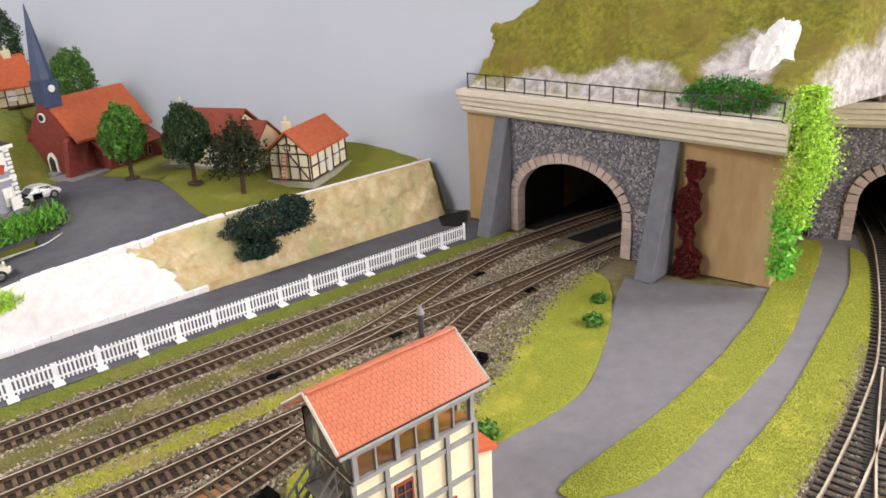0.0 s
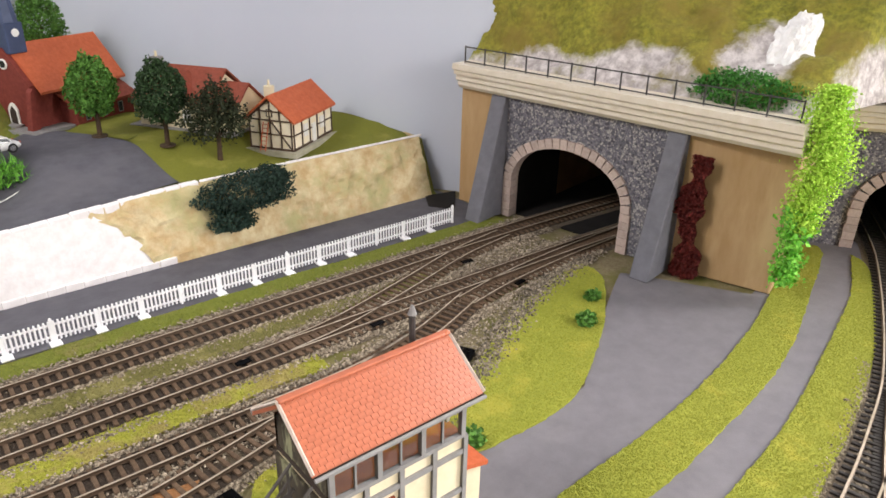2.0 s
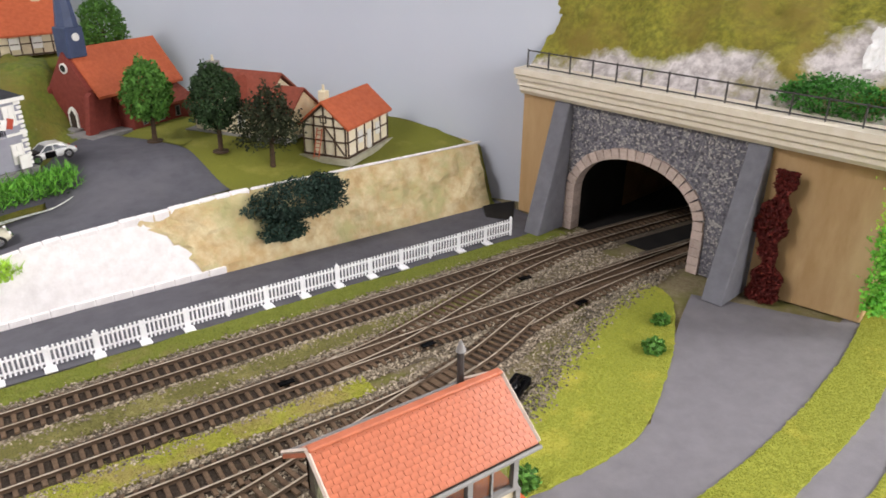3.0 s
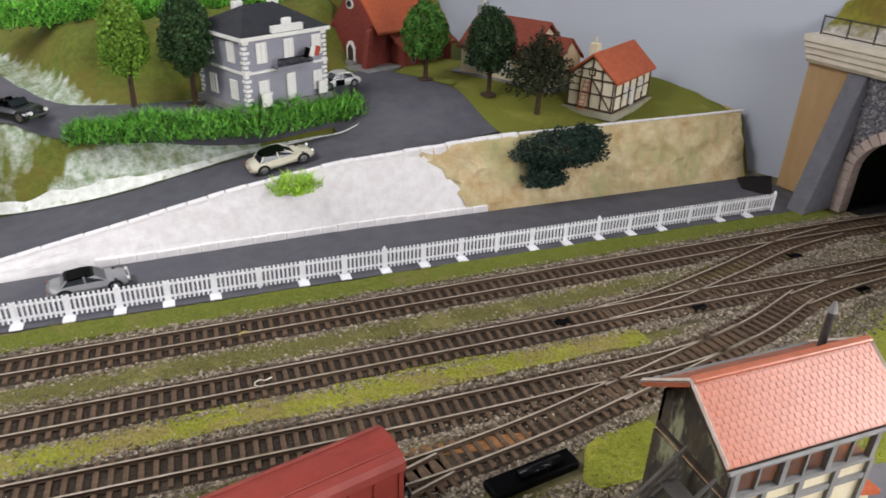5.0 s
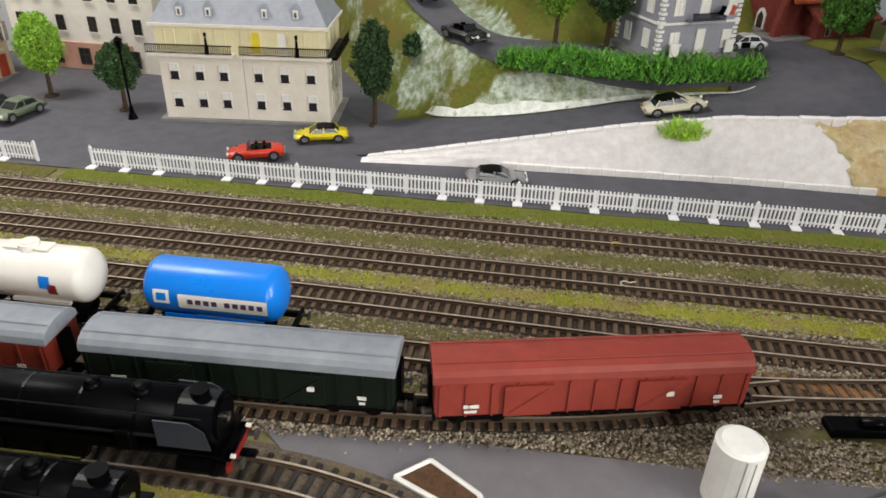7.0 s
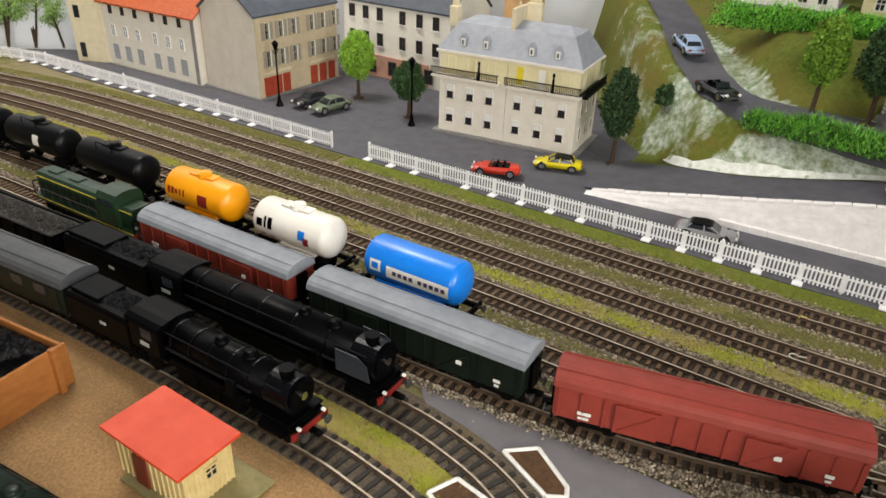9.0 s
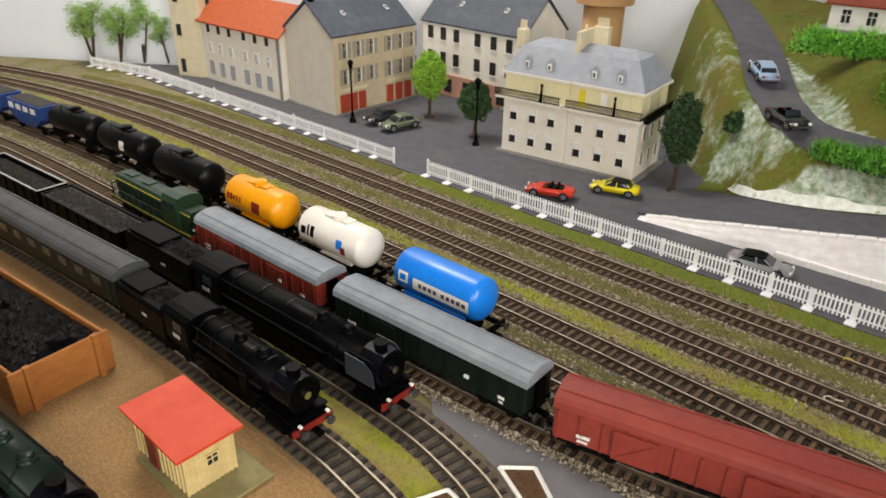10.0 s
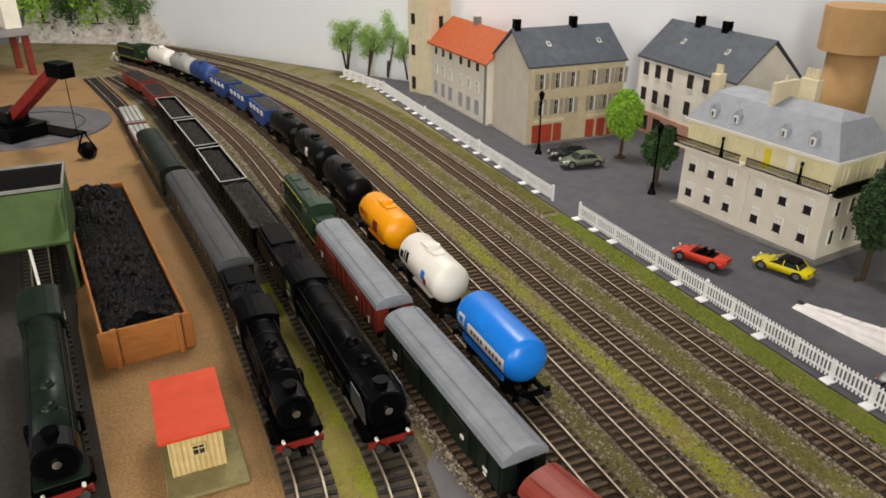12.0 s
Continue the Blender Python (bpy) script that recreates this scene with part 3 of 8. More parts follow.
# the lines run towards -x, so their left normal points to -y
grass_strip("grass_strip", along("T1", -0.035, 0.022, 0.05, -1.02), "grass_green", "green scatter grass between fence and track")
grass_strip("grass_strip", along("T1", -0.035, 0.018, -1.03, -1.75, 0.004), "grass_olive", "dry olive grass between fence and track")
grass_strip("grass_strip", along("T1", 0.030, 0.022, -0.1, -2.1, 0.004), "grass_olive", "dry olive grass between the main tracks", 0.0018, 600000)
grass_strip("grass_strip", along("T2", 0.028, 0.021, -0.25, -2.05, 0.005), "grass_bright", "bright green grass tufts between the tracks", 0.0025, 800000)
grass_strip("grass_strip", along("T3", 0.028, 0.017, -0.42, -2.0, 0.004), "grass_olive", "dry olive grass beside the yard track", 0.0018, 600000)
grass_strip("grass_strip", along("T4", 0.027, 0.012, -0.62, -2.0, 0.004), "grass_olive", "dry olive grass between the yard tracks", 0.0018, 600000)
grass_strip("grass_strip", along("T6", 0.026, 0.022, -0.62, -1.0, 0.003), "grass_bright", "green grass between the depot tracks", 0.0022, 600000)
grass_strip("lawn", [(0.034, -0.172), (0.018, -0.197), (-0.036, -0.240), (-0.080, -0.267), (-0.118, -0.287), (-0.157, -0.298), (-0.23, -0.295), (-0.28, -0.28), (-0.26, -0.255), (-0.17, -0.225), (-0.09, -0.185), (0.0, -0.158), (0.03, -0.155)], "grass_lime", "yellow-green lawn beside the turnouts", 0.0014, 900000, 0.0013, True)
LAWN_B = [(0.106, -0.306), (0.05, -0.322), (-0.041, -0.340), (-0.125, -0.349), (-0.215, -0.352), (-0.229, -0.358), (-0.226, -0.368), (-0.213, -0.376), (-0.189, -0.384), (-0.15, -0.385), (-0.106, -0.381), (-0.011, -0.370), (0.064, -0.353), (0.14, -0.328), (0.252, -0.288), (0.255, -0.268), (0.200, -0.276), (0.15, -0.292)]
grass_strip("lawn", LAWN_B, "grass_lime", "narrow yellow-green lawn between forecourt and footpath", 0.0014, 900000, 0.0013, True)
LAWN_C = [(0.27, -0.309), (0.241, -0.322), (0.172, -0.349), (0.049, -0.380), (-0.045, -0.401), (-0.12, -0.411), (-0.184, -0.418), (-0.28, -0.43), (-0.26, -0.46), (-0.141, -0.453), (-0.026, -0.433), (0.083, -0.405), (0.194, -0.362), (0.256, -0.330)]
grass_strip("lawn", LAWN_C, "grass_lime", "yellow-green lawn between footpath and branch track", 0.0014, 900000, 0.0013, True)

grass_strip("grass_strip", [(-0.300, -0.226), (-0.340, -0.230), (-0.356, -0.246), (-0.360, -0.262), (-0.325, -0.264), (-0.300, -0.250)], "grass_lime", "bright green tuft of grass beside the signal box", 0.004, 1100000, 0.0008, True)

# unseen lamp body, added over the town as a housing for the fill light
lamp_t = thing("fill_lamp_body", pose(-1.45, -0.05, 1.18), "unseen white lamp body on two cables, added around the town fill light", "lamp")
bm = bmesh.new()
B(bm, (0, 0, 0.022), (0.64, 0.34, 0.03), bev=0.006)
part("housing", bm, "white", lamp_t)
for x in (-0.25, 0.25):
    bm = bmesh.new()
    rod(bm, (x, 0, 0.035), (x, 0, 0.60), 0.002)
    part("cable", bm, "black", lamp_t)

# pale gravel spilling from the turnouts on to the lawn
line = smooth_line([(0.05, -0.150), (-0.03, -0.168), (-0.10, -0.196), (-0.16, -0.226), (-0.21, -0.247), (-0.25, -0.262)], 0.002)
i = rng.integers(0, len(line), 3600)
q = line[i] + rng.normal(0, 0.0055, (len(i), 2))
v, f = pebbles(np.concatenate([q, rng.uniform(0.0005, 0.0016, (len(i), 1))], 1), 0.0016)
raw_mesh("gravel", v, f, "stone_bit", "stuff", "pale gravel between turnouts and lawn", "gravel")

# loose bits between the tracks
def wire(bm, line, r, seg=6):
    """One bent wire, a closed tube along the line."""
    rings = []
    for i, p in enumerate(line):
        d = (line[min(i + 1, len(line) - 1)] - line[max(i - 1, 0)]).normalized()
        s = Vector((-d.y, d.x, 0))
        rings.append([bm.verts.new(p + s * (r * math.cos(a * math.tau / seg)) + Vector((0, 0, r * math.sin(a * math.tau / seg)))) for a in range(seg)])
    for u, v in zip(rings, rings[1:]):
        for a in range(seg):
            bm.faces.new((u[a], u[(a + 1) % seg], v[(a + 1) % seg], v[a]))
    bm.faces.new(rings[0][::-1])
    bm.faces.new(rings[-1])


bm = bmesh.new()
pts = [Vector((math.cos(a) * 0.0034, math.sin(a) * 0.0034, 0)) for a in np.linspace(0.6, 5.2, 9)]
wire(bm, [pts[0] + Vector((0.005, 0.002, 0))] + pts, 0.0005)
ob = finish("wire_hook", bm, mat("white_wire", "c9c4b2", "b8b29e", 90, 0.5))
ob.matrix_world = pose(-0.516, -0.124, 0.005)
tagged(ob, "small white wire hook lying on the ballast", "wire")
bm = bmesh.new()
wire(bm, pts[:6], 0.0005)
ob = finish("wire_hook", bm, mat("yellow_wire", "b9a84a", "a89838", 90, 0.5))
ob.matrix_world = pose(-0.519, -0.067, 0.005)
tagged(ob, "small yellow wire scrap beside the main track", "wire")

# sandy depot ground
sheet("yard_ground", [(-0.48, -0.53), (-0.60, -0.44), (-0.66, -0.408), (-0.72, -0.400), (-0.95, -0.402), (-1.1, -0.411), (-1.3, -0.431), (-1.5, -0.448), (-1.7, -0.466), (-2.0, -0.516), (-2.2, -0.6), (-2.2, -0.7), (-1.5, -0.7), (-1.2, -0.52), (-0.98, -0.515), (-0.7, -0.51)], -0.0003, "sand", 0.001, "sand-coloured depot yard ground", "ground")
# dark ground, its colour deepened further for shade beside the shed
M["dark_ground"] = mat("shaded_yard_ground", "332f2a", "26221e", 200, 0.9, bump=0.5)
sheet("shed_ground", [(-0.5, -0.535), (-0.7, -0.512), (-0.98, -0.517), (-1.2, -0.522), (-1.5, -0.7), (-1.5, -0.82), (-0.5, -0.82)], -0.0003, "dark_ground", 0.001, "dark ground beside the engine shed, deepened in colour for the shade there", "ground")

# ---- fence ----
PL = 0.2


def fence_panel(m, first, length=PL, joined=False):
    """A picket fence panel from its right-hand post towards -x."""
    t = thing("fence_panel", m, "white plastic picket fence panel with small feet on the roadside", "fence", "picket fence panels")
    n = 6
    sub = length / n
    for zz in (0.0050, 0.0152):
        bm = bmesh.new()
        B(bm, (-length / 2, 0, zz), (length, 0.0009, 0.0016))
        part("fence_rail", bm, "fence", t)
    if first is None:
        bm = bmesh.new()
        B(bm, (0, -0.0008, 0.0104), (0.0016, 0.0009, 0.0172), bev=0.0003)
        pk = part("picket", bm, "fence", t)
        bm = bmesh.new()
        B(bm, (0, 0, 0.0100), (0.0024, 0.0024, 0.020), bev=0.0003)
        C(bm, (0, 0, 0.0207), 0.0013, 0.0014, 6, "z", 0.0002)
        po = part("post", bm, "fence", t)
        bm = bmesh.new()
        B(bm, (0, -0.004, 0.0008), (0.0085, 0.009, 0.0016), bev=0.0004)
        fo = part("foot", bm, "fence", t)
        first = (pk.data, po.data, fo.data)
        for o in (pk, po, fo):
            bpy.data.objects.remove(o)
    for i in range(n + 1):
        if i > 0 or not joined:
            sc = 1.0 if i in (0, n) else 0.86
            o = new("post", first[1])
            o.parent, o.matrix_basis = t, Matrix.Translation((-i * sub, 0, 0)) @ Matrix.Diagonal((1 if sc == 1 else 0.7, 1 if sc == 1 else 0.7, sc, 1))
        if i not in (0, 3):
            o = new("foot", first[2])
            o.parent, o.matrix_basis = t, pose(-i * sub, 0, 0)
    k = int(length / 0.0033)
    for i in range(k):
        x = -(i + 0.5) * length / k
        if min(abs(x + j * sub) for j in range(n + 1)) < 0.0013:
            continue
        o = new("picket", first[0])
        o.parent, o.matrix_basis = t, pose(x, 0, 0)
    return first


bits = None
for i in range(5):
    bits = fence_panel(pose(-PL * i, 0, 0), bits, PL, i > 0)
for i in range(3):
    bits = fence_panel(pose(-1.058 - PL * i, 0.001 + 0.001 * i, 0, 0, 0, -0.6), bits, PL, i > 0)
fence_panel(pose(-1.658, 0.007, 0, 0, 0, 12), bits, 0.16, True)


# ---- tunnel mountain ----
def wall_at(s, out=0.0):
    """A point of the portal wall line, s metres along it, out metres in front of it."""
    d = Vector((0.153, -1.0)).normalized()
    n = Vector((-1.0, -0.153)).normalized()
    p = Vector((0.0615, 0.0)) + d * s + n * out
    return p


WALL_M = Matrix(((0.153 / 1.0116, 1.0 / 1.0116, 0, 0.0615), (-1.0 / 1.0116, 0.153 / 1.0116, 0, 0), (0, 0, 1, 0), (0, 0, 0, 1)))


def arch_line(c, half, spring, crown, n=24):
    """Points of a round-headed opening from the left foot over the crown to the right foot: (s, z)."""
    out = [(c - half, 0.0), (c - half, spring * 0.5)]
    for i in range(n + 1):
        a = math.pi - math.pi * i / n
        out.append((c + half * math.cos(a), spring + (crown - spring) * math.sin(a)))
    out += [(c + half, spring * 0.5), (c + half, 0.0)]
    return out


def portal(m, s0, s1, top, arch, ring, label, thick=0.012):
    """A portal wall in its own frame (x along the wall, y into the hill) with an arched opening and a ring of stones."""
    t = thing("tunnel_portal", m, label, "tunnel portal", "", "structure")
    bm = bmesh.new()
    outer = [(s0, 0.0), (s0, top), (s1, top), (s1, 0.0)]
    n = len(arch)
    rim = []
    for i, (x, z) in enumerate(arch):
        c = (arch[0][0] + arch[-1][0]) / 2
        if i <= 1:
            rim.append((s0, z))
        elif i >= n - 2:
            rim.append((s1, z))
        else:
            u = (i - 2) / (n - 5)
            seg = u * 4
            if seg < 1:
                rim.append((s0, z + (top - z) * seg))
            elif seg <= 3:
                rim.append((s0 + (s1 - s0) * (seg - 1) / 2, top))
            else:
                rim.append((s1, z + (top - z) * (4 - seg)))
    a0 = [bm.verts.new((x, 0, z)) for x, z in arch]
    r0 = [bm.verts.new((x, 0, z)) for x, z in rim]
    a1 = [bm.verts.new((x, thick, z)) for x, z in arch]
    r1 = [bm.verts.new((x, thick, z)) for x, z in rim]
    for i in range(n - 1):
        bm.faces.new((a0[i], a0[i + 1], r0[i + 1], r0[i]))
        bm.faces.new((a1[i], r1[i], r1[i + 1], a1[i + 1]))
        bm.faces.new((a0[i], a1[i], a1[i + 1], a0[i + 1]))
        bm.faces.new((r0[i], r0[i + 1], r1[i + 1], r1[i]))
    part("wall", bm, "stone_wall", t, "grey rubble stone wall")
    a = np.array(arch)
    s = np.concatenate([[0], np.cumsum(np.linalg.norm(np.diff(a, axis=0), axis=1))])
    k = int(s[-1] / 0.0085)
    cx = (arch[0][0] + arch[-1][0]) / 2
    for i in range(k):
        lo, hi = (i + 0.03) * s[-1] / k, (i + 0.97) * s[-1] / k
        p, q = [np.array([np.interp(w, s, a[:, 0]), np.interp(w, s, a[:, 1])]) for w in (lo, hi)]
        d = (q - p) / np.linalg.norm(q - p)
        nn = np.array([-d[1], d[0]]) * ring * rng.uniform(0.92, 1.06)
        bm = bmesh.new()
        o = -0.0025 - rng.uniform(0, 0.0008)
        prism(bm, [tuple(p - nn * 0.08), tuple(q - nn * 0.08), tuple(q + nn), tuple(p + nn)], "y", o, thick * 0.9)
        part("voussoir", bm, "voussoir", t)
    return t


def bore(m, s0, s1, top, depth, label, bend=0.0):
    """The board box behind a portal, its near side and floor blackened for shade."""
    t = thing("tunnel_bore", m, label, "tunnel", "", "structure")
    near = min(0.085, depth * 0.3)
    # near side and floor boards are black: tunnel shade put into their colour
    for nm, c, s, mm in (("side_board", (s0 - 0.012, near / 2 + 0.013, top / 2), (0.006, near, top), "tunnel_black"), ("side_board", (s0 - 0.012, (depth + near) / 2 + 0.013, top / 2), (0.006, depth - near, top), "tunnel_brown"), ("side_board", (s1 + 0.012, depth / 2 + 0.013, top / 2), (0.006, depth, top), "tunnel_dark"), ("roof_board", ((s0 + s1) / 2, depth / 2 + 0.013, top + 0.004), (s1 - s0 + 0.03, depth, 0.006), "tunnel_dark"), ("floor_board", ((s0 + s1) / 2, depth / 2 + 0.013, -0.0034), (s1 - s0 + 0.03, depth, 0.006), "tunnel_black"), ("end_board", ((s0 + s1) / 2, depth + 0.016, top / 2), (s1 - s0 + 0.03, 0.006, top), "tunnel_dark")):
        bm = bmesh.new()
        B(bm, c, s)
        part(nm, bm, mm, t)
    return t


ARCH1 = arch_line(0.0915, 0.068, 0.045, 0.092)
portal(WALL_M, 0.0, 0.205, 0.135, ARCH1, 0.0098, "double-track tunnel portal of grey rubble with a pale stone arch")
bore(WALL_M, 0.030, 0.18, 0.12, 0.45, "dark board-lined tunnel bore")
PORT2 = pose(0.31, -0.3275, 0, 0, 0, -57.6)
ARCH2 = arch_line(0.0, 0.034, 0.045, 0.079)
portal(PORT2, -0.075, 0.12, 0.125, ARCH2, 0.011, "single-track tunnel portal of grey rubble with a pale stone arch")
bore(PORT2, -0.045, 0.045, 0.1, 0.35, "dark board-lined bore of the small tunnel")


def slab(name, m, s0, s1, top, material, label, thick=0.012, category="wall"):
    bm = bmesh.new()
    B(bm, ((s0 + s1) / 2, thick / 2, top / 2), (s1 - s0, thick, top), bev=0.001)
    ob = finish(name, bm, material)
    ob.matrix_world = m
    return tagged(ob, label, category, "", "structure")


slab("tunnel_wing_wall", WALL_M, -0.052, -0.001, 0.138, "tan_wall", "tan card wing wall beside the buttress", 0.012)
WING_M = pose(0.0934, -0.2045, 0, 0, 0, -73.5)
slab("tunnel_wing_wall", WING_M, 0.0, 0.1, 0.138, "tan_wall", "tan card wing wall between the two tunnels")
SIDE_M = pose(0.1217, -0.3005, 0, 0, 0, 16.5)
slab("tunnel_side_wall", SIDE_M, 0.0025, 0.158, 0.138, "tan_wall", "tan card return wall of the tunnel hill")


def buttress(s):
    """A leaning pier in front of the portal wall."""
    bm = bmesh.new()
    w = 0.0095
    prism(bm, [(0.001, 0.0), (0.001, 0.133), (-0.006, 0.133), (-0.044, 0.0)], "x", s - w, s + w)
    es = [e for e in bm.edges]
    bmesh.ops.bevel(bm, geom=es, offset=0.001, segments=1, affect="EDGES")
    ob = finish("buttress", bm, "buttress")
    ob.matrix_world = WALL_M
    return tagged(ob, "smooth dark grey leaning buttress against the portal wall", "buttress", "portal buttresses", "structure")


buttress(0.004)
buttress(0.206)


def cornice(m, s0, s1, z, label, out=0.020):
    """A moulded parapet of several steps."""
    bm = bmesh.new()
    pr = [(0.012, 0.0), (-0.006, 0.0), (-0.010, 0.004), (-0.010, 0.008), (-0.0135, 0.010), (-0.0135, 0.0155), (-0.017, 0.0165), (-0.017, 0.0205), (-0.020, 0.022), (-0.020, 0.028), (0.012, 0.028)]
    prism(bm, [(a * out / 0.02, b + z) for a, b in pr], "x", s0, s1)
    ob = finish("parapet", bm, "cornice")
    ob.matrix_world = m
    return tagged(ob, label, "parapet", "", "structure")


cornice(WALL_M, -0.050, 0.312, 0.134, "cream moulded parapet over the tunnel")
cornice(PORT2, -0.078, 0.125, 0.124, "cream moulded parapet over the small tunnel")


def railing(m, s0, s1, z, y, step=0.0265):
    t = thing("railing", m, "thin dark metal railing along the parapet", "railing", "parapet railings", "structure")
    n = round((s1 - s0) / step)
    for i in range(n + 1):
        bm = bmesh.new()
        B(bm, (s0 + (s1 - s0) * i / n, y, z + 0.009), (0.0012, 0.0012, 0.018))
        part("post", bm, "dark_metal", t)
    for h in (0.0168,):
        bm = bmesh.new()
        rod(bm, (s0, y, z + h), (s1, y, z + h), 0.0007)
        part("rail", bm, "dark_metal", t)
    bm = bmesh.new()
    B(bm, ((s0 + s1) / 2, y, z + 0.0015), (s1 - s0, 0.001, 0.001))
    part("rail", bm, "dark_metal", t)
    return t


railing(WALL_M, -0.042, 0.305, 0.162, -0.008)
railing(PORT2, -0.07, 0.12, 0.152, -0.008)


def lerp(x, xs, ys):
    return float(np.interp(x, xs, ys))


def ease(t):
    t = min(1.0, max(0.0, t))
    return t * t * (3 - 2 * t)


def fbm(x, y, sc, seed=0.0):
    return noise.fractal(Vector((x * sc, y * sc, seed)), 1.0, 2.0, 5)


def mountain():
    """A steep grassy relief between the parapets and the room wall."""
    vs, fs = [], []
    nu, nv = 130, 70
    for i in range(nu + 1):
        s = -0.056 + 0.816 * i / nu
        y = -s
        x0 = 0.0615 + 0.153 * s + 0.010
        if s > 0.295:
            x0 += 0.17 * ease((s - 0.295) / 0.02) + max(0.0, s - 0.315) * 0.55
        wall = 0.03 - (y - 0.142) / 1.538
        slope = float(np.interp(y, [-0.6, -0.2, -0.1, 0.0, 0.08], [0.9, 0.95, 1.5, 2.6, 3.0]))
        reach = max(0.06, wall - x0 + 0.015)
        for j in range(nv + 1):
            d = reach * j / nv
            k = max(0.0, d - 0.014)
            z = 0.160 + slope * k * (1 - 0.35 * k / (k + 0.12)) + 0.012 * ease(d / 0.014)
            r = ease(d / 0.03)
            z += (0.016 * fbm(0.1 + d, y, 14, 1.7) + 0.006 * fbm(0.1 + d, y, 55, 5.7)) * r
            vs.append((x0 + d + 0.008 * fbm(z, y, 30, 9.0) * r, y, z))
    for i in range(nu):
        for j in range(nv):
            a = i * (nv + 1) + j
            fs.append((a, a + 1, a + nv + 2, a + nv + 1))
    bare = []
    for x, y, z in vs:
        low = 0.160 + 0.012 + lerp(y, [-0.33, -0.27, -0.21, -0.17, -0.12, -0.06, -0.02, 0.02], [0.02, 0.0, 0.006, 0.024, 0.026, 0.010, 0.012, 0.0])
        v = 0.68 * ease((low + 0.012 - z) / 0.024)
        v = max(v, 0.78 * ease(1.4 - math.hypot((y + 0.232) / 0.036, (z - 0.198) / 0.032)))
        v = max(v, 0.9 * ease(1.5 - math.hypot((y + 0.325) / 0.03, (z - 0.19) / 0.03)))
        bare.append(v)
    ob = raw_mesh("mountain", vs, fs, "mountain", "structure", "olive grass hillside with bare pale rock over the tunnels", "hill")
    ob.data.attributes.new("bare", "FLOAT", "POINT").data.foreach_set("value", bare)
    ob.data.polygons.foreach_set("use_smooth", [True] * len(ob.data.polygons))
    return ob


mountain()


def crag(m, size, material, label, seed):
    """A lump of bare plaster rock."""
    bm = bmesh.new()
    bmesh.ops.create_icosphere(bm, subdivisions=5, radius=1.0)
    for v in bm.verts:
        q = v.co.copy()
        k = 1 + 0.24 * noise.fractal(q * 1.5 + Vector((seed, 0, 0)), 1.0, 2.0, 6) + 0.10 * noise.noise(q * 6 + Vector((seed, 3, 0))) + 0.07 * noise.noise(q * 17 + Vector((seed, 0, 5)))
        v.co = Vector((q.x * size[0], q.y * size[1], q.z * size[2])) * k
    ob = finish("rock", bm, material)
    ob.matrix_world = m
    return tagged(ob, label, "rock", "bare rocks on the hill")


M["rock_white"] = mat("rock_white", "fbfaf8", "efece7", 150, 0.85, bump=0.8, bscale=300)
M["rock_mottled"] = mat("rock_mottled", "f4f5f0", "d8dcd0", 130, 0.9, bump=0.9, bscale=260, c="93a274", cscale=80, clo=0.55, chi=0.64)
M["rock_grey"] = mat("rock_grey", "a89f92", "8a8072", 120, 0.9, bump=1.0, bscale=300, c="7f7a3a", cscale=30)
crag(pose(0.168, -0.243, 0.192, 0, 38, 0), (0.013, 0.023, 0.046), "rock_white", "bright white bare plaster rock on the hillside", 1.0)
for y, z, sy, sz, seed in ((-0.216, 0.182, 0.026, 0.020, 6.0), (-0.252, 0.212, 0.012, 0.024, 7.0), (-0.258, 0.186, 0.013, 0.018, 8.0), (-0.226, 0.200, 0.014, 0.014, 9.0), (-0.193, 0.186, 0.010, 0.008, 11.0)):
    crag(pose(0.170 + (z - 0.192) * 0.78, y, z, 0, 38, 0), (0.012, sy, sz), "rock_white", "small white bare plaster rock on the hillside", seed)
crag(pose(0.150, -0.185, 0.168), (0.015, 0.03, 0.014), "rock_grey", "grey bare rock on the hillside", 2.0)
crag(pose(0.145, -0.12, 0.172), (0.02, 0.045, 0.022), "rock_grey", "grey bare rock on the hillside", 3.0)
crag(pose(0.13, -0.05, 0.168), (0.015, 0.03, 0.012), "rock_grey", "grey bare rock on the hillside", 4.0)
crag(pose(0.30, -0.30, 0.165), (0.02, 0.03, 0.03), "rock_grey", "grey bare rock on the hillside", 5.0)


# ---- town hill ----
UP = smooth_line([(-0.36, 0.21, 0.080), (-0.45, 0.200, 0.083), (-0.55, 0.203, 0.084), (-0.62, 0.210, 0.084), (-0.668, 0.230, 0.086), (-0.715, 0.285, 0.098), (-0.752, 0.35, 0.113), (-0.797, 0.43, 0.129), (-0.86, 0.53, 0.145), (-0.92, 0.62, 0.155)], 0.01)


def ramp_z(x):
    return lerp(x, [-0.758, -0.69, -0.615, -0.5, -0.42, -0.35, -0.25, 0.06], [0.0, 0.010, 0.024, 0.046, 0.057, 0.062, 0.065, 0.064])


def foot_y(x):
    """The line of the wall foot beside the road."""
    return lerp(x, [-0.76, -0.66, -0.5, -0.4, 0.04], [0.064, 0.073, 0.080, 0.084, 0.084])


FOOT = [(-0.345, 0.185), (-0.38, 0.165), (-0.43, 0.160), (-0.476, 0.160), (-0.551, 0.152), (-0.607, 0.150), (-0.652, 0.157), (-0.70, 0.172), (-0.715, 0.186), (-0.75, 0.215), (-0.79, 0.251), (-0.84, 0.33), (-0.92, 0.46), (-1.0, 0.60), (-1.05, 0.72)]
UPHILL = FOOT + [(-0.9, 0.95), (-0.345, 0.95)]
FA = np.array(FOOT)


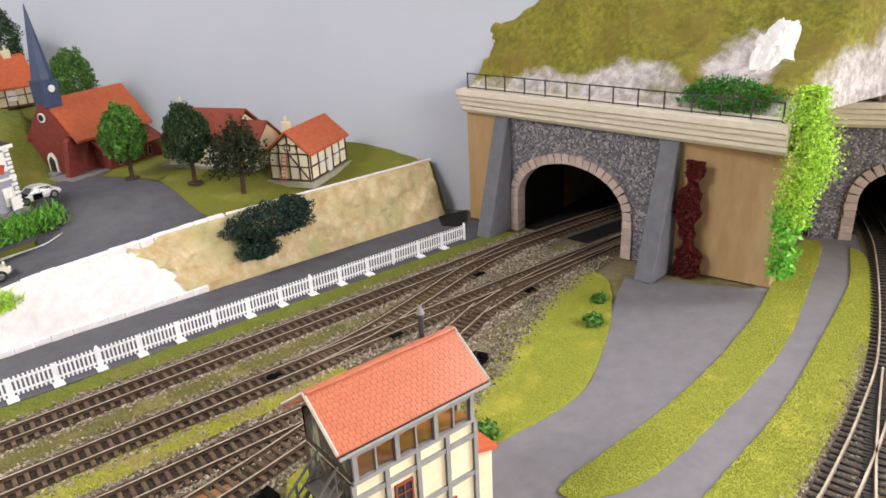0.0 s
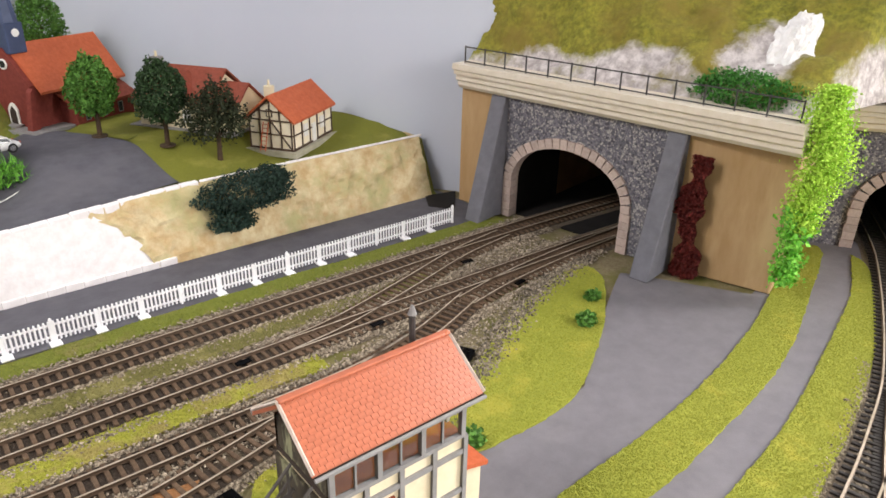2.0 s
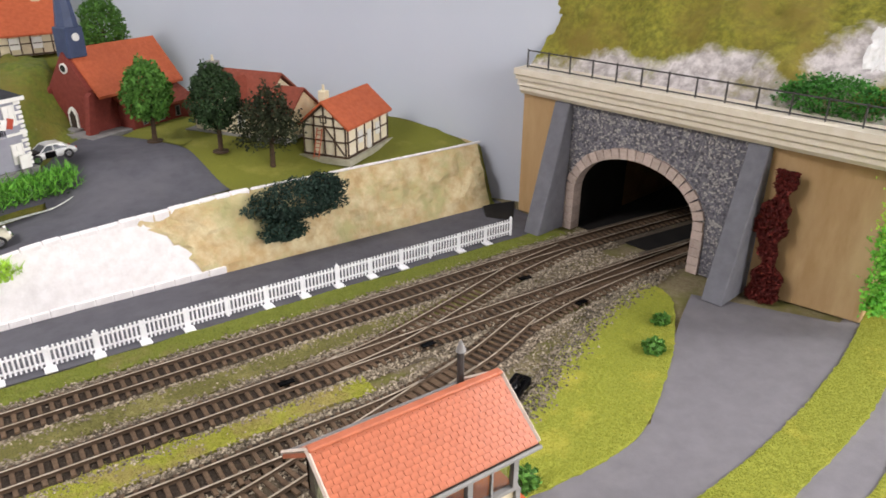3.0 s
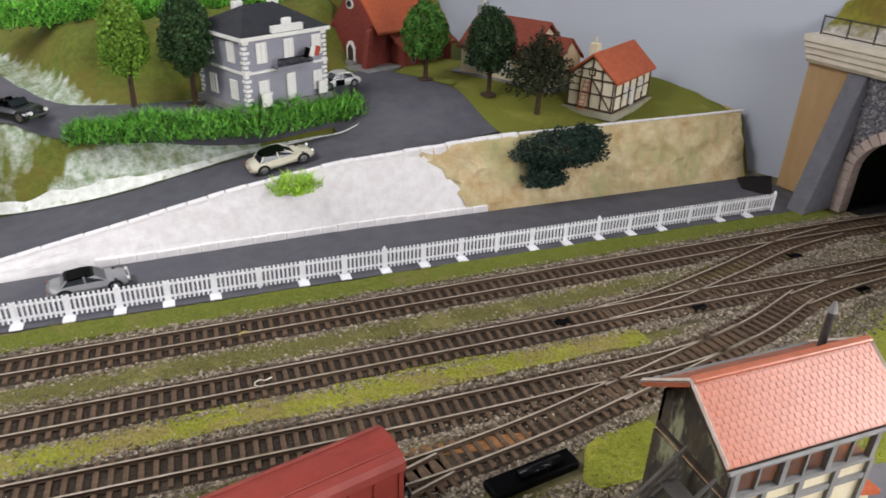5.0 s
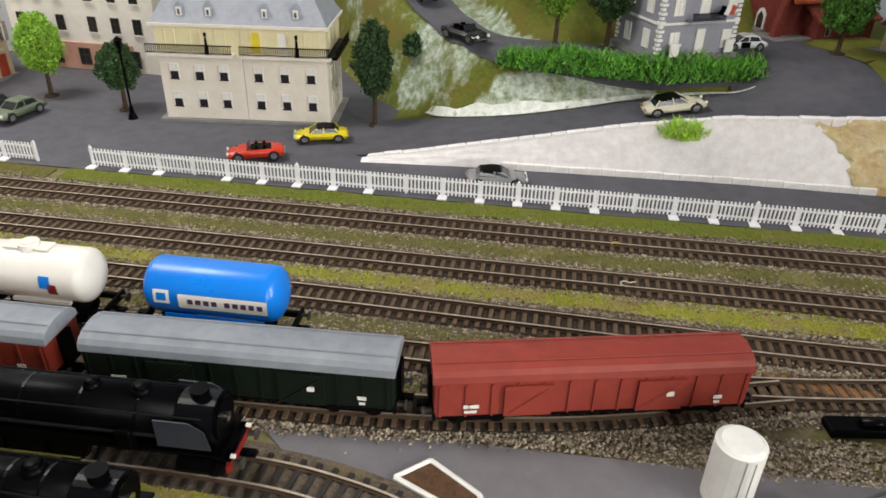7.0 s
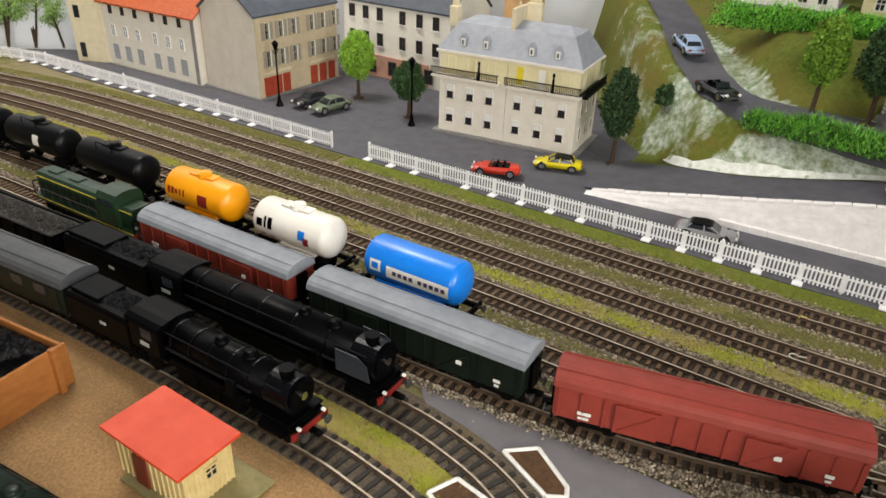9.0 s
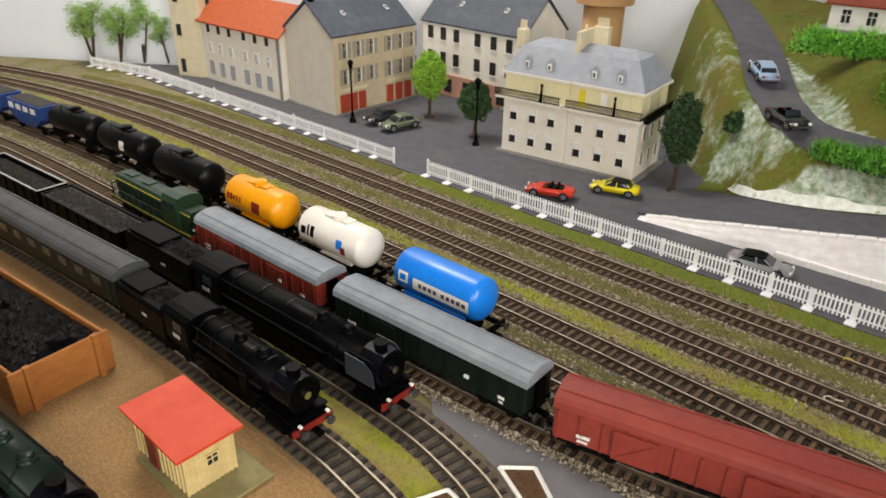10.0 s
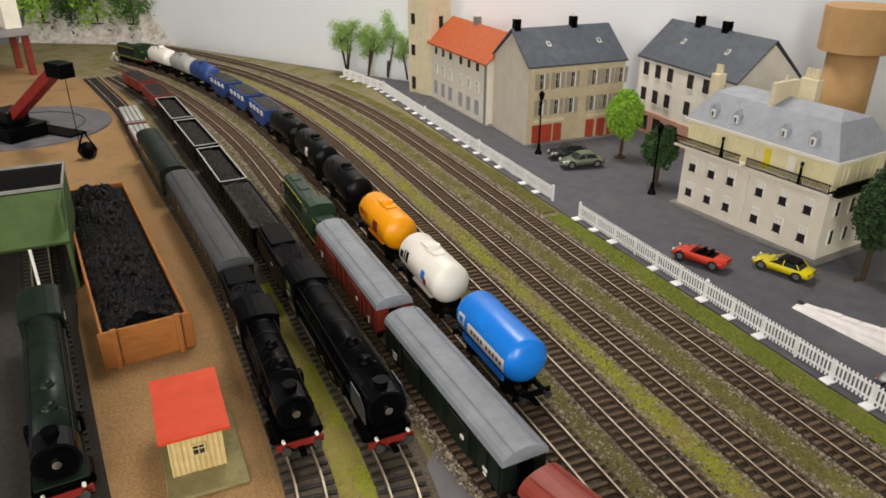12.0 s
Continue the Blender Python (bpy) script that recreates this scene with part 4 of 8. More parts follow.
def front_lean(x):
    """How far the front slope leans back, for its whole height."""
    return lerp(x, [-0.76, -0.40, -0.34, -0.28, 0.035], [0.006, 0.010, 0.010, 0.018, 0.028])


def foot_dist(x, y):
    p = np.array((x, y))
    a, b = FA[:-1], FA[1:]
    t = np.clip(((p - a) * (b - a)).sum(1) / ((b - a) ** 2).sum(1), 0, 1)
    return float(np.min(np.linalg.norm(a + (b - a) * t[:, None] - p, axis=1)))


def hill_z(x, y):
    """Height of the town hill."""
    fy = foot_y(x)
    if y < fy:
        return 0.0
    r = ramp_z(x)
    lean = front_lean(x)
    z = r * min(1.0, (y - fy) / lean)
    # plateau rises gently towards the church
    z += ease((y - 0.112) / 0.10) * max(0.0, 0.084 - r) * ease((x + 0.40) / 0.05)
    rough = 0.0
    if in_poly(np.array([x]), np.array([y]), UPHILL)[0]:
        d = foot_dist(x, y)
        near = UP[np.argmin(np.hypot(UP[:, 0] - x, UP[:, 1] - y))]
        zr = near[2]
        side = ease((-0.345 - x) / 0.06) if y < 0.30 else 1.0
        z = max(z, z + (zr - z) * ease(d / 0.042) * side)
        dist = math.hypot(near[0] - x, near[1] - y)
        right = (x - near[0]) * 0.8 + (y - near[1]) * 0.4 > 0
        if right and y > 0.222:
            z += ease((dist - 0.033) / 0.07) * max(0.0, 0.147 - z) * ease((-0.40 - x + 1.2 * max(0, y - 0.28)) / 0.1)
        rough = 1.0 if dist > 0.042 else 0.0
        if dist > 0.042 and x > -0.42 and y < 0.3:
            rough = 0.1
        rough *= ease(d / 0.02)
    z = max(z, 0.147 * ease((y - lerp(x, [-0.55, -0.45, -0.30, -0.22, -0.12], [0.40, 0.40, 0.37, 0.39, 0.60])) / 0.12)) if x > -0.55 else z
    return z + rough * (0.007 * fbm(x, y, 26, 4.2) + 0.004 * fbm(x, y, 80, 8.1))


def hill():
    vs, fs = [], []
    xs = np.arange(-1.10, 0.046, 0.0065)
    ys = np.arange(0.066, 0.86, 0.0065)
    for x in xs:
        for y in ys:
            vs.append((x, y, hill_z(x, y) - 0.0012))
    ny = len(ys)
    for i in range(len(xs) - 1):
        for j in range(ny - 1):
            a = i * ny + j
            q = [vs[a], vs[a + 1], vs[a + ny], vs[a + ny + 1]]
            cx, cy = q[0][0], q[0][1]
            beyond = cy > (cx + 1.87) * 0.65 + 0.01 or cy > 0.142 - (cx - 0.03) * 1.538 + 0.012
            if max(p[2] for p in q) > -0.002 and not beyond:
                fs.append((a, a + ny, a + ny + 1, a + 1))
    x, y = np.array(vs)[:, 0], np.array(vs)[:, 1]
    bare = np.zeros(len(vs))
    for poly, k in ((CLIFF, 0.30), (TERRACE, 0.58), (SHELF, 0.8), (FOOTROCK, 0.62), (LEDGE, 0.7)):
        bare = np.maximum(bare, k * in_poly(x, y, poly))
    ob = raw_mesh("town_hill", vs, fs, "hill", "structure", "town hill with olive grass and bare plaster rock", "hill")
    ob.data.attributes.new("bare", "FLOAT", "POINT").data.foreach_set("value", bare)
    ob.data.polygons.foreach_set("use_smooth", [True] * len(ob.data.polygons))
    return ob


# where the plaster rock shows through the grass
TERRACE = [(-0.745, 0.40), (-0.665, 0.315), (-0.632, 0.268), (-0.605, 0.248), (-0.585, 0.232), (-0.60, 0.222), (-0.645, 0.225), (-0.70, 0.28), (-0.73, 0.335)]
SHELF = [(-0.60, 0.236), (-0.50, 0.236), (-0.50, 0.220), (-0.60, 0.220)]
CLIFF = [(-0.72, 0.26), (-0.70, 0.222), (-0.65, 0.19), (-0.69, 0.175), (-0.72, 0.186), (-0.80, 0.25), (-0.93, 0.46), (-0.83, 0.46), (-0.77, 0.34)]
FOOTROCK = [(-0.72, 0.25), (-0.69, 0.213), (-0.65, 0.194), (-0.668, 0.186), (-0.70, 0.192), (-0.74, 0.215), (-0.755, 0.235)]
LEDGE = [(-0.66, 0.172), (-0.62, 0.182), (-0.55, 0.178), (-0.47, 0.176), (-0.47, 0.160), (-0.56, 0.156), (-0.65, 0.160)]
hill()


def draped(name, left, right, material, label, lift=0.0012, n=6, category="road", height=hill_z):
    """A strip between two outlines, laid on the hill."""
    a, b = smooth_line(left, 0.008), smooth_line(right, 0.008)
    m = min(len(a), len(b))
    pick = lambda q: q[np.linspace(0, len(q) - 1, m).astype(int)]
    a, b = pick(a), pick(b)
    vs, fs = [], []
    for i in range(m):
        for j in range(n + 1):
            p = a[i] + (b[i] - a[i]) * j / n
            vs.append((p[0], p[1], height(p[0], p[1]) + lift))
    for i in range(m - 1):
        for j in range(n):
            k = i * (n + 1) + j
            fs.append((k, k + 1, k + n + 2, k + n + 1))
    ob = raw_mesh(name, vs, fs, material, "structure", label, category)
    ob.data.polygons.foreach_set("use_smooth", [True] * len(fs))
    return ob


# ramp road with its square in front of the church
draped("ramp_road", [(-0.765, 0.074), (-0.69, 0.080), (-0.6, 0.0865), (-0.5, 0.092), (-0.4, 0.0965), (-0.33, 0.098), (-0.27, 0.112), (-0.22, 0.118)], [(-0.765, 0.17), (-0.70, 0.171), (-0.607, 0.151), (-0.5, 0.158), (-0.43, 0.162), (-0.37, 0.18), (-0.31, 0.215), (-0.24, 0.17)], "road", "dark grey ramp road climbing to the church square", 0.0016, 10)
draped("square", [(-0.40, 0.168), (-0.37, 0.16), (-0.31, 0.14), (-0.235, 0.115)], [(-0.39, 0.24), (-0.36, 0.30), (-0.31, 0.295), (-0.262, 0.215)], "road", "dark grey square in front of the church", 0.0019, 10)
d, nn = frames_of(UP[:, :2])
draped("upper_road", [tuple(p) for p in (UP[:, :2] + nn * 0.029)[::4]], [tuple(p) for p in (UP[:, :2] - nn * 0.026)[::4]], "road", "dark grey road climbing the town hill", 0.0016, 8)


foot_line = lambda x: (foot_y(x) - 0.001, 0.0)
crest = lambda x: (foot_y(x) - 0.001 + front_lean(x), ramp_z(x) + 0.0025)


def seam(u):
    """Where the white wall gives way to the tan bank, by height."""
    return -0.334 + 0.05 * (1 - u) + 0.009 * noise.fractal(Vector((u * 4, 1.0, 2.0)), 1.0, 2.0, 4)


def bank(name, left, right, material, label, rough, seed, lift):
    n, mcols = 16, 70
    vs, fs = [], []
    for j in range(n + 1):
        u = j / n
        for i in range(mcols + 1):
            x = left(u) + (right(u) - left(u)) * i / mcols
            f, t = foot_line(x), crest(x)
            k = rough * noise.fractal(Vector((x * 45, u * 3, seed)), 1.0, 2.0, 5) * min(1.0, 4 * u * (1.05 - u) + 0.05)
            vs.append((x, f[0] + (t[0] - f[0]) * u - lift + k, f[1] + (t[1] - f[1]) * u))
    for j in range(n):
        for i in range(mcols):
            a = j * (mcols + 1) + i
            fs.append((a, a + 1, a + mcols + 2, a + mcols + 1))
    return raw_mesh(name, vs, fs, material, "structure", label, "embankment")


bank("embankment", lambda u: seam(u) - 0.004, lambda u: 0.036, "plaster_tan", "rough tan and olive plaster embankment", 0.005, 2.0, 0.0035)
bank("retaining_wall", lambda u: -0.757, lambda u: seam(u), "plaster", "white plaster retaining wall below the ramp road", 0.0007, 5.0, 0.0035)
# end of the embankment beside the dark corner
bm = bmesh.new()
prism(bm, [(0.081, 0.0), (0.11, 0.0), (0.15, 0.066), (0.110, 0.066)], "x", 0.034, 0.037)
tagged(finish("embankment_end", bm, "plaster_tan"), "sloping plaster end of the embankment", "embankment", "", "structure")


def coping(name, x0, x1, line, material, label, size):
    """A row of rough blocks along an edge, each a piece of its own."""
    t = thing(name, pose(0, 0, 0), label, "coping", "", "structure")
    x = x0
    while x < x1:
        w = rng.uniform(0.013, 0.019)
        y, z = line(x + w / 2)
        bm = bmesh.new()
        B(bm, (0, 0, 0), (w * 0.99, size[0] * rng.uniform(0.95, 1.04), size[1] * rng.uniform(0.9, 1.1)), bev=0.0008)
        y2, z2 = line(x + w)[0] - line(x)[0], line(x + w)[1] - line(x)[1]
        ob = part("block", bm, material, t)
        ob.matrix_basis = pose(x + w / 2, y, z, 0, -math.degrees(math.atan2(z2, w)), math.degrees(math.atan2(y2, w)))
        x += w
    return t


coping("wall_coping", -0.752, -0.24, lambda x: (foot_y(x) + front_lean(x) - 0.0018, ramp_z(x) - 0.0006), "plaster", "row of white plaster coping blocks", (0.0062, 0.0092))
coping("wall_plinth", -0.62, -0.29, lambda x: (foot_y(x) - 0.0032, 0.0030), "plaster", "row of white plaster foot blocks", (0.0036, 0.0074))
d, nn = frames_of(FA)
low = [tuple(p) for p in FA[1:9]]
coping("bank_edge", -0.235, 0.03, lambda x: (foot_y(x) - 0.001 + front_lean(x), ramp_z(x) + 0.0025), "plaster", "thin broken white plaster edge on top of the embankment", (0.003, 0.0028))
draped("rock_bank", [(x, y + 0.001) for x, y in low], [(x + 0.004, y + lerp(x, [-0.71, -0.64, -0.55, -0.45, -0.38], [0.007, 0.011, 0.009, 0.006, 0.003])) for x, y in low], "rock_mottled", "white plaster rock bank above the ramp road", 0.0030, 5, "rock")
# grass round the church square
for up, a, b in ((0.0021, [(-0.25, 0.108), (-0.15, 0.110), (-0.05, 0.112), (0.03, 0.114)], [(-0.262, 0.215), (-0.20, 0.27), (-0.09, 0.26), (0.02, 0.155)]), (0.0024, [(-0.305, 0.285), (-0.28, 0.25), (-0.262, 0.216)], [(-0.25, 0.35), (-0.21, 0.32), (-0.2, 0.27)])):
    draped("village_green", a, b, "grass_mat", "olive-green grass mat around the cottages", up, 10, "grass")


# ---- building kit ----
M["cream"] = mat("cream_render", "ded2b4", "d3c6a6", 80, 0.85, bump=0.2, bscale=300)
M["beige"] = mat("beige_render", "ebe4d8", "e2dacb", 60, 0.85, bump=0.2, bscale=300)
M["beige_grey"] = mat("grey_beige_render", "d2cabd", "c9c0b2", 60, 0.85, bump=0.2, bscale=300)
M["house_white"] = mat("house_cream_white", "f0ebe1", "e6e0d4", 60, 0.85, bump=0.2, bscale=300)
M["guard_dark"] = mat("window_dark_guard", "221d22", "17141a", 200, 0.5)
M["ochre"] = mat("ochre_render", "cdbd9f", "bfae8e", 60, 0.85, bump=0.2, bscale=300)
M["pale_yellow"] = mat("pale_yellow_render", "e8dfb8", "e0d6ac", 60, 0.8)
M["yellow_pane"] = mat("yellow_blind", "e6d23a", "dcc72e", 60, 0.6)
M["slate"] = mat("slate_roof", "4a505b", "414751", 90, 0.6, bump=0.4, bscale=300, c="535963", cscale=20)
M["slate_pale"] = mat("zinc_slate_roof", "a3a7b0", "969aa4", 90, 0.55, bump=0.4, bscale=300)
M["tile"] = mat("orange_tile", "be5f36", "ae522c", 220, 0.6, bump=0.5, bscale=400, rnd=0.15)
M["stair_grey"] = mat("stair_dull_grey", "5d5852", "4c4843", 100, 0.8)
M["tile_brown"] = mat("brown_red_tile", "8a3f28", "78341f", 220, 0.65, bump=0.5, bscale=400)
M["tile_sb"] = mat("salmon_roof_tile", "b4674a", "a05a3e", 150, 0.3, bump=0.15, rnd=0.12)
M["brick_red"] = mat("brick_red_stone", "7f352a", "6e2c22", 200, 0.85, bump=0.5, bscale=300)
M["roof_dark"] = mat("town_hall_roof", "2b2c31", "232429", 90, 0.75, bump=0.4, bscale=300)
M["blue_slate"] = mat("blue_slate", "3a4766", "323e5a", 90, 0.55)
M["timber"] = mat("dark_timber", "3a2d24", "2d231b", 160, 0.8)
M["grey_render"] = mat("grey_render", "9696a0", "8c8c96", 70, 0.8, bump=0.2, bscale=300)
M["shop_red"] = mat("shop_red", "b2452c", "9c3a24", 90, 0.6)
M["shutter"] = mat("grey_shutter", "a39b8c", "968e7f", 200, 0.7)
M["blue_shutter"] = mat("blue_grey_shutter", "a6a8aa", "9a9c9e", 200, 0.7)
M["pink"] = mat("pink_shopfront", "c79a86", "bb8d79", 90, 0.7)
M["tan_card"] = mat("tan_cardboard", "c29a6a", "b88f60", 40, 0.75, bump=0.1)
M["stone_grey"] = mat("grey_plinth", "8c8a88", "7f7d7b", 100, 0.85)
WIN = {}


def lattice(bm, xs, zs, y0, y1):
    """A flat grid of bars: every cell is solid but those with odd column and odd row."""
    cells = {(i, j) for i in range(len(xs) - 1) for j in range(len(zs) - 1) if not (i % 2 and j % 2)}
    vert = {}

    def at(i, j, k):
        if (i, j, k) not in vert:
            vert[i, j, k] = bm.verts.new((xs[i], (y0, y1)[k], zs[j]))
        return vert[i, j, k]
    for i, j in cells:
        bm.faces.new([at(i, j, 0), at(i + 1, j, 0), at(i + 1, j + 1, 0), at(i, j + 1, 0)])
        bm.faces.new([at(i, j, 1), at(i, j + 1, 1), at(i + 1, j + 1, 1), at(i + 1, j, 1)])
        for di, dj, a, b in ((-1, 0, (i, j + 1), (i, j)), (1, 0, (i + 1, j), (i + 1, j + 1)), (0, -1, (i, j), (i + 1, j)), (0, 1, (i + 1, j + 1), (i, j + 1))):
            if (i + di, j + dj) not in cells:
                bm.faces.new([at(*a, 0), at(*a, 1), at(*b, 1), at(*b, 0)])


def window(parent, m, w, h, frame="white", pane="glass", cross=True, lower=None, depth=0.0012):
    """A window: a frame with mullions, its pane a part of it, and a dark lower guard if lower."""
    key = (w, h, frame, pane, cross, lower)
    if key not in WIN:
        bm = bmesh.new()
        t = max(0.0008, w * 0.12)
        xs, zs = [-w / 2 - t / 2, -w / 2 + t / 2, w / 2 - t / 2, w / 2 + t / 2], [-t / 2, t / 2, h - t / 2, h + t / 2]
        if cross:
            xs[2:2] = [-t * 0.3, t * 0.3]
            zs[2:2] = [h * 0.6 - t * 0.3, h * 0.6 + t * 0.3]
        lattice(bm, xs, zs, -depth / 2, depth / 2)
        f = finish("window", bm, frame)
        bm = bmesh.new()
        B(bm, (0, depth * 0.2, h / 2), (w, depth * 0.5, h))
        p = finish("pane", bm, pane)
        g = None
        if lower:
            bm = bmesh.new()
            B(bm, (0, -depth * 0.6, h * 0.27), (w * 0.92, depth * 0.5, h * 0.54))
            for k in (-0.18, 0.18):
                B(bm, (w * k, -depth * 0.9, h * 0.27), (w * 0.07, depth * 0.3, h * 0.54))
            B(bm, (0, -depth * 0.95, h * 0.30), (w * 0.92, depth * 0.3, h * 0.035))
            B(bm, (0, -depth * 0.95, h * 0.02), (w * 1.1, depth * 0.8, h * 0.05))
            g = finish("guard", bm, lower)
        WIN[key] = (f.data, p.data, g.data if g else None)
        for o in (f, p, g):
            if o:
                bpy.data.objects.remove(o)
    a, b, c = WIN[key]
    ob = new("window", a)
    ob.parent, ob.matrix_basis = parent, m
    q = new("pane", b)
    q.parent = ob
    if c:
        q = new("guard", c)
        q.parent = ob
    return ob


def boxpart(name, parent, material, c, s, label="", bev=0.0, rz=0.0, ry=0.0, rx=0.0):
    bm = bmesh.new()
    B(bm, c, s, rz, bev, ry, rx)
    return part(name, bm, material, parent, label)


def gable_house(name, m, L, D, eave, ridge, wall, roof, label, category="house", over=0.004, along=True, group="", roofthick=0.0025):
    """Walls and a pitched roof; x along the facade, y inwards. along: the ridge runs along the facade."""
    t = thing(name, m, label, category, group)
    bm = bmesh.new()
    if along:
        prism(bm, [(0, 0), (D, 0), (D, eave), (D / 2, ridge - 0.002), (0, eave)], "x", 0, L)
    else:
        prism(bm, [(0, 0), (L, 0), (L, eave), (L / 2, ridge - 0.002), (0, eave)], "y", 0, D)
    part("wall", bm, wall, t)
    W = D if along else L
    run = L if along else D
    sl = (ridge - eave) / (W / 2)
    for s in (0, 1):
        bm = bmesh.new()
        a0, a1 = (-over, W / 2) if s == 0 else (W / 2, W + over)
        za = eave - over * sl + 0.0008 if s == 0 else ridge + 0.0008
        zb = ridge + 0.0008 if s == 0 else eave - over * sl + 0.0008
        prism(bm, [(a0, za), (a1, zb), (a1, zb + roofthick), (a0, za + roofthick)], "x" if along else "y", -over, run + over)
        part("roof", bm, roof, t)
    return t


def chimney(t, c, s, wall, pots=2, pot="white", tall=0.006):
    ob = boxpart("chimney", t, wall, c, s, "", 0.0006)
    z = c[2] + s[2] / 2
    for i in range(pots):
        bm = bmesh.new()
        C(bm, (c[0] + (i - (pots - 1) / 2) * s[0] / max(pots, 1) * 0.8, c[1], z + tall / 2), 0.0016, tall, 8, "z", 0.0012)
        q = finish("pot", bm, pot, ob)
    return ob


def beam(bm, a, b, w=0.0022, y=-0.0006, d=0.0016):
    """A timber on the facade plane between two (x, z) points."""
    a, b = Vector((a[0], a[1])), Vector((b[0], b[1]))
    v = b - a
    c = (a + b) / 2
    B(bm, (c.x, y, c.y), (v.length, d, w), 0, 0, -math.degrees(math.atan2(v.y, v.x)))


# ---- town houses ----
def mansard_house():
    t = thing("town_house", pose(-0.992, 0.132, 0, 0, 0, 6.0), "beige town house with pale zinc mansard roof and black balconies", "town house")
    L, D = 0.18, 0.082
    boxpart("plinth", t, "stone_grey", (L / 2, D / 2, 0.001), (L + 0.012, D + 0.012, 0.004))
    for k in (0, 1):
        boxpart("wall", t, "beige", (L * (0.25 + 0.5 * k), D / 2, 0.0375), (L / 2 - 0.0006, D, 0.072), "", 0.0005)
        boxpart("upper_wall", t, "pale_yellow", (L * (0.25 + 0.5 * k), D / 2, 0.088), (L / 2 - 0.0006, D - 0.002, 0.03), "pale yellow upper storey")
    bm = bmesh.new()
    b, u, z0, z1 = 0.003, 0.016, 0.104, 0.136
    lo = [(-b, -b), (L + b, -b), (L + b, D + b), (-b, D + b)]
    hi = [(u, u), (L - u, u), (L - u, D - u), (u, D - u)]
    va = [bm.verts.new((*p, z0)) for p in lo]
    vb = [bm.verts.new((*p, z1)) for p in hi]
    vc = [bm.verts.new((u + 0.015, D / 2, z1 + 0.007)), bm.verts.new((L - u - 0.015, D / 2, z1 + 0.007))]
    for i in range(4):
        bm.faces.new((va[i], va[(i + 1) % 4], vb[(i + 1) % 4], vb[i]))
    bm.faces.new((vb[0], vb[1], vc[1], vc[0]))
    bm.faces.new((vb[2], vb[3], vc[0], vc[1]))
    bm.faces.new((vb[1], vb[2], vc[1]))
    bm.faces.new((vb[3], vb[0], vc[0]))
    bm.faces.new(va[::-1])
    part("mansard_roof", bm, "slate_pale", t, "pale grey zinc mansard roof")
    boxpart("eaves_band", t, "beige", (L / 2, D / 2, 0.1035), (L + 0.007, D + 0.007, 0.003))
    boxpart("string_course", t, "beige", (L / 2, D / 2, 0.072), (L + 0.006, D + 0.006, 0.003))
    xs = [0.016, 0.043, 0.069, 0.106, 0.134, 0.162]
    for x in xs:
        for z in (0.016, 0.046):
            window(t, pose(x, -0.0006, z), 0.009, 0.016, "white", "white", True, "guard_dark")
    for i, x in enumerate(xs):
        window(t, pose(x, 0.0006, 0.076), 0.010, 0.022, "pale_yellow", "yellow_pane" if i == 3 else ("white" if i == 4 else "pale_yellow"), False)
    for y in (0.018, 0.041, 0.064):
        for z in (0.016, 0.046):
            window(t, pose(L + 0.0006, y, z, 0, 0, 90), 0.007, 0.016, "beige", "glass", False)
        window(t, pose(L - 0.0004, y, 0.078, 0, 0, 90), 0.008, 0.02, "pale_yellow", "glass", False)
    for x in (0.03, 0.06, 0.118, 0.15):
        bm = bmesh.new()
        prism(bm, [(x - 0.0042, 0.111), (x + 0.0042, 0.111), (x + 0.0042, 0.1215), (x, 0.1265), (x - 0.0042, 0.1215)], "y", 0.0015, 0.018)
        part("dormer", bm, "slate_pale", t)
        boxpart("dormer_window", t, "white", (x, 0.0010, 0.1165), (0.0056, 0.001, 0.0085), "white dormer window")
        boxpart("dormer_pane", t, "slate", (x, 0.0005, 0.1162), (0.0022, 0.0008, 0.0052))
    for x0, x1 in ((-0.006, 0.084), (0.092, L + 0.006)):
        r = thing("balcony", pose(0, 0, 0), "black iron balcony railing", "balcony")
        del r["category"]
        r.parent = t
        bm = bmesh.new()
        B(bm, ((x0 + x1) / 2, -0.006, 0.0745), (x1 - x0, 0.012, 0.0025))
        part("slab", bm, "beige", r)
        bm = bmesh.new()
        B(bm, ((x0 + x1) / 2, -0.0118, 0.0855), (x1 - x0, 0.0008, 0.001))
        B(bm, ((x0 + x1) / 2, -0.0118, 0.0775), (x1 - x0, 0.0008, 0.0008))
        for x in np.arange(x0, x1, 0.0022):
            B(bm, (x, -0.0118, 0.0808), (0.0008, 0.0007, 0.0095))
        part("grille", bm, "black", r)
    bm = bmesh.new()
    B(bm, (L + 0.006, D / 2 - 0.006, 0.0745), (0.012, D, 0.0025))
    B(bm, (L + 0.0118, D / 2 - 0.006, 0.0855), (0.0008, D, 0.001))
    for y in np.arange(-0.012, D - 0.012, 0.0022):
        B(bm, (L + 0.0118, y, 0.081), (0.0008, 0.0008, 0.0095))
    part("side_grille", bm, "black", t)
    for x in (0.057, 0.151):
        bm = bmesh.new()
        C(bm, (x, -0.009, 0.083), 0.0022, 0.020, 8, "z", 0.0012)
        C(bm, (x, -0.009, 0.096), 0.0016, 0.004, 8)
        part("folded_awning", bm, "black", t)
    chimney(t, (0.003, 0.034, 0.139), (0.011, 0.013, 0.024), "cream", 4, "cream", tall=0.010)
    chimney(t, (0.087, 0.034, 0.142), (0.005, 0.038, 0.034), "cream", 1, "cream")
    chimney(t, (0.096, 0.062, 0.148), (0.020, 0.010, 0.024), "cream", 5, "cream", tall=0.010)
    return t


mansard_house()


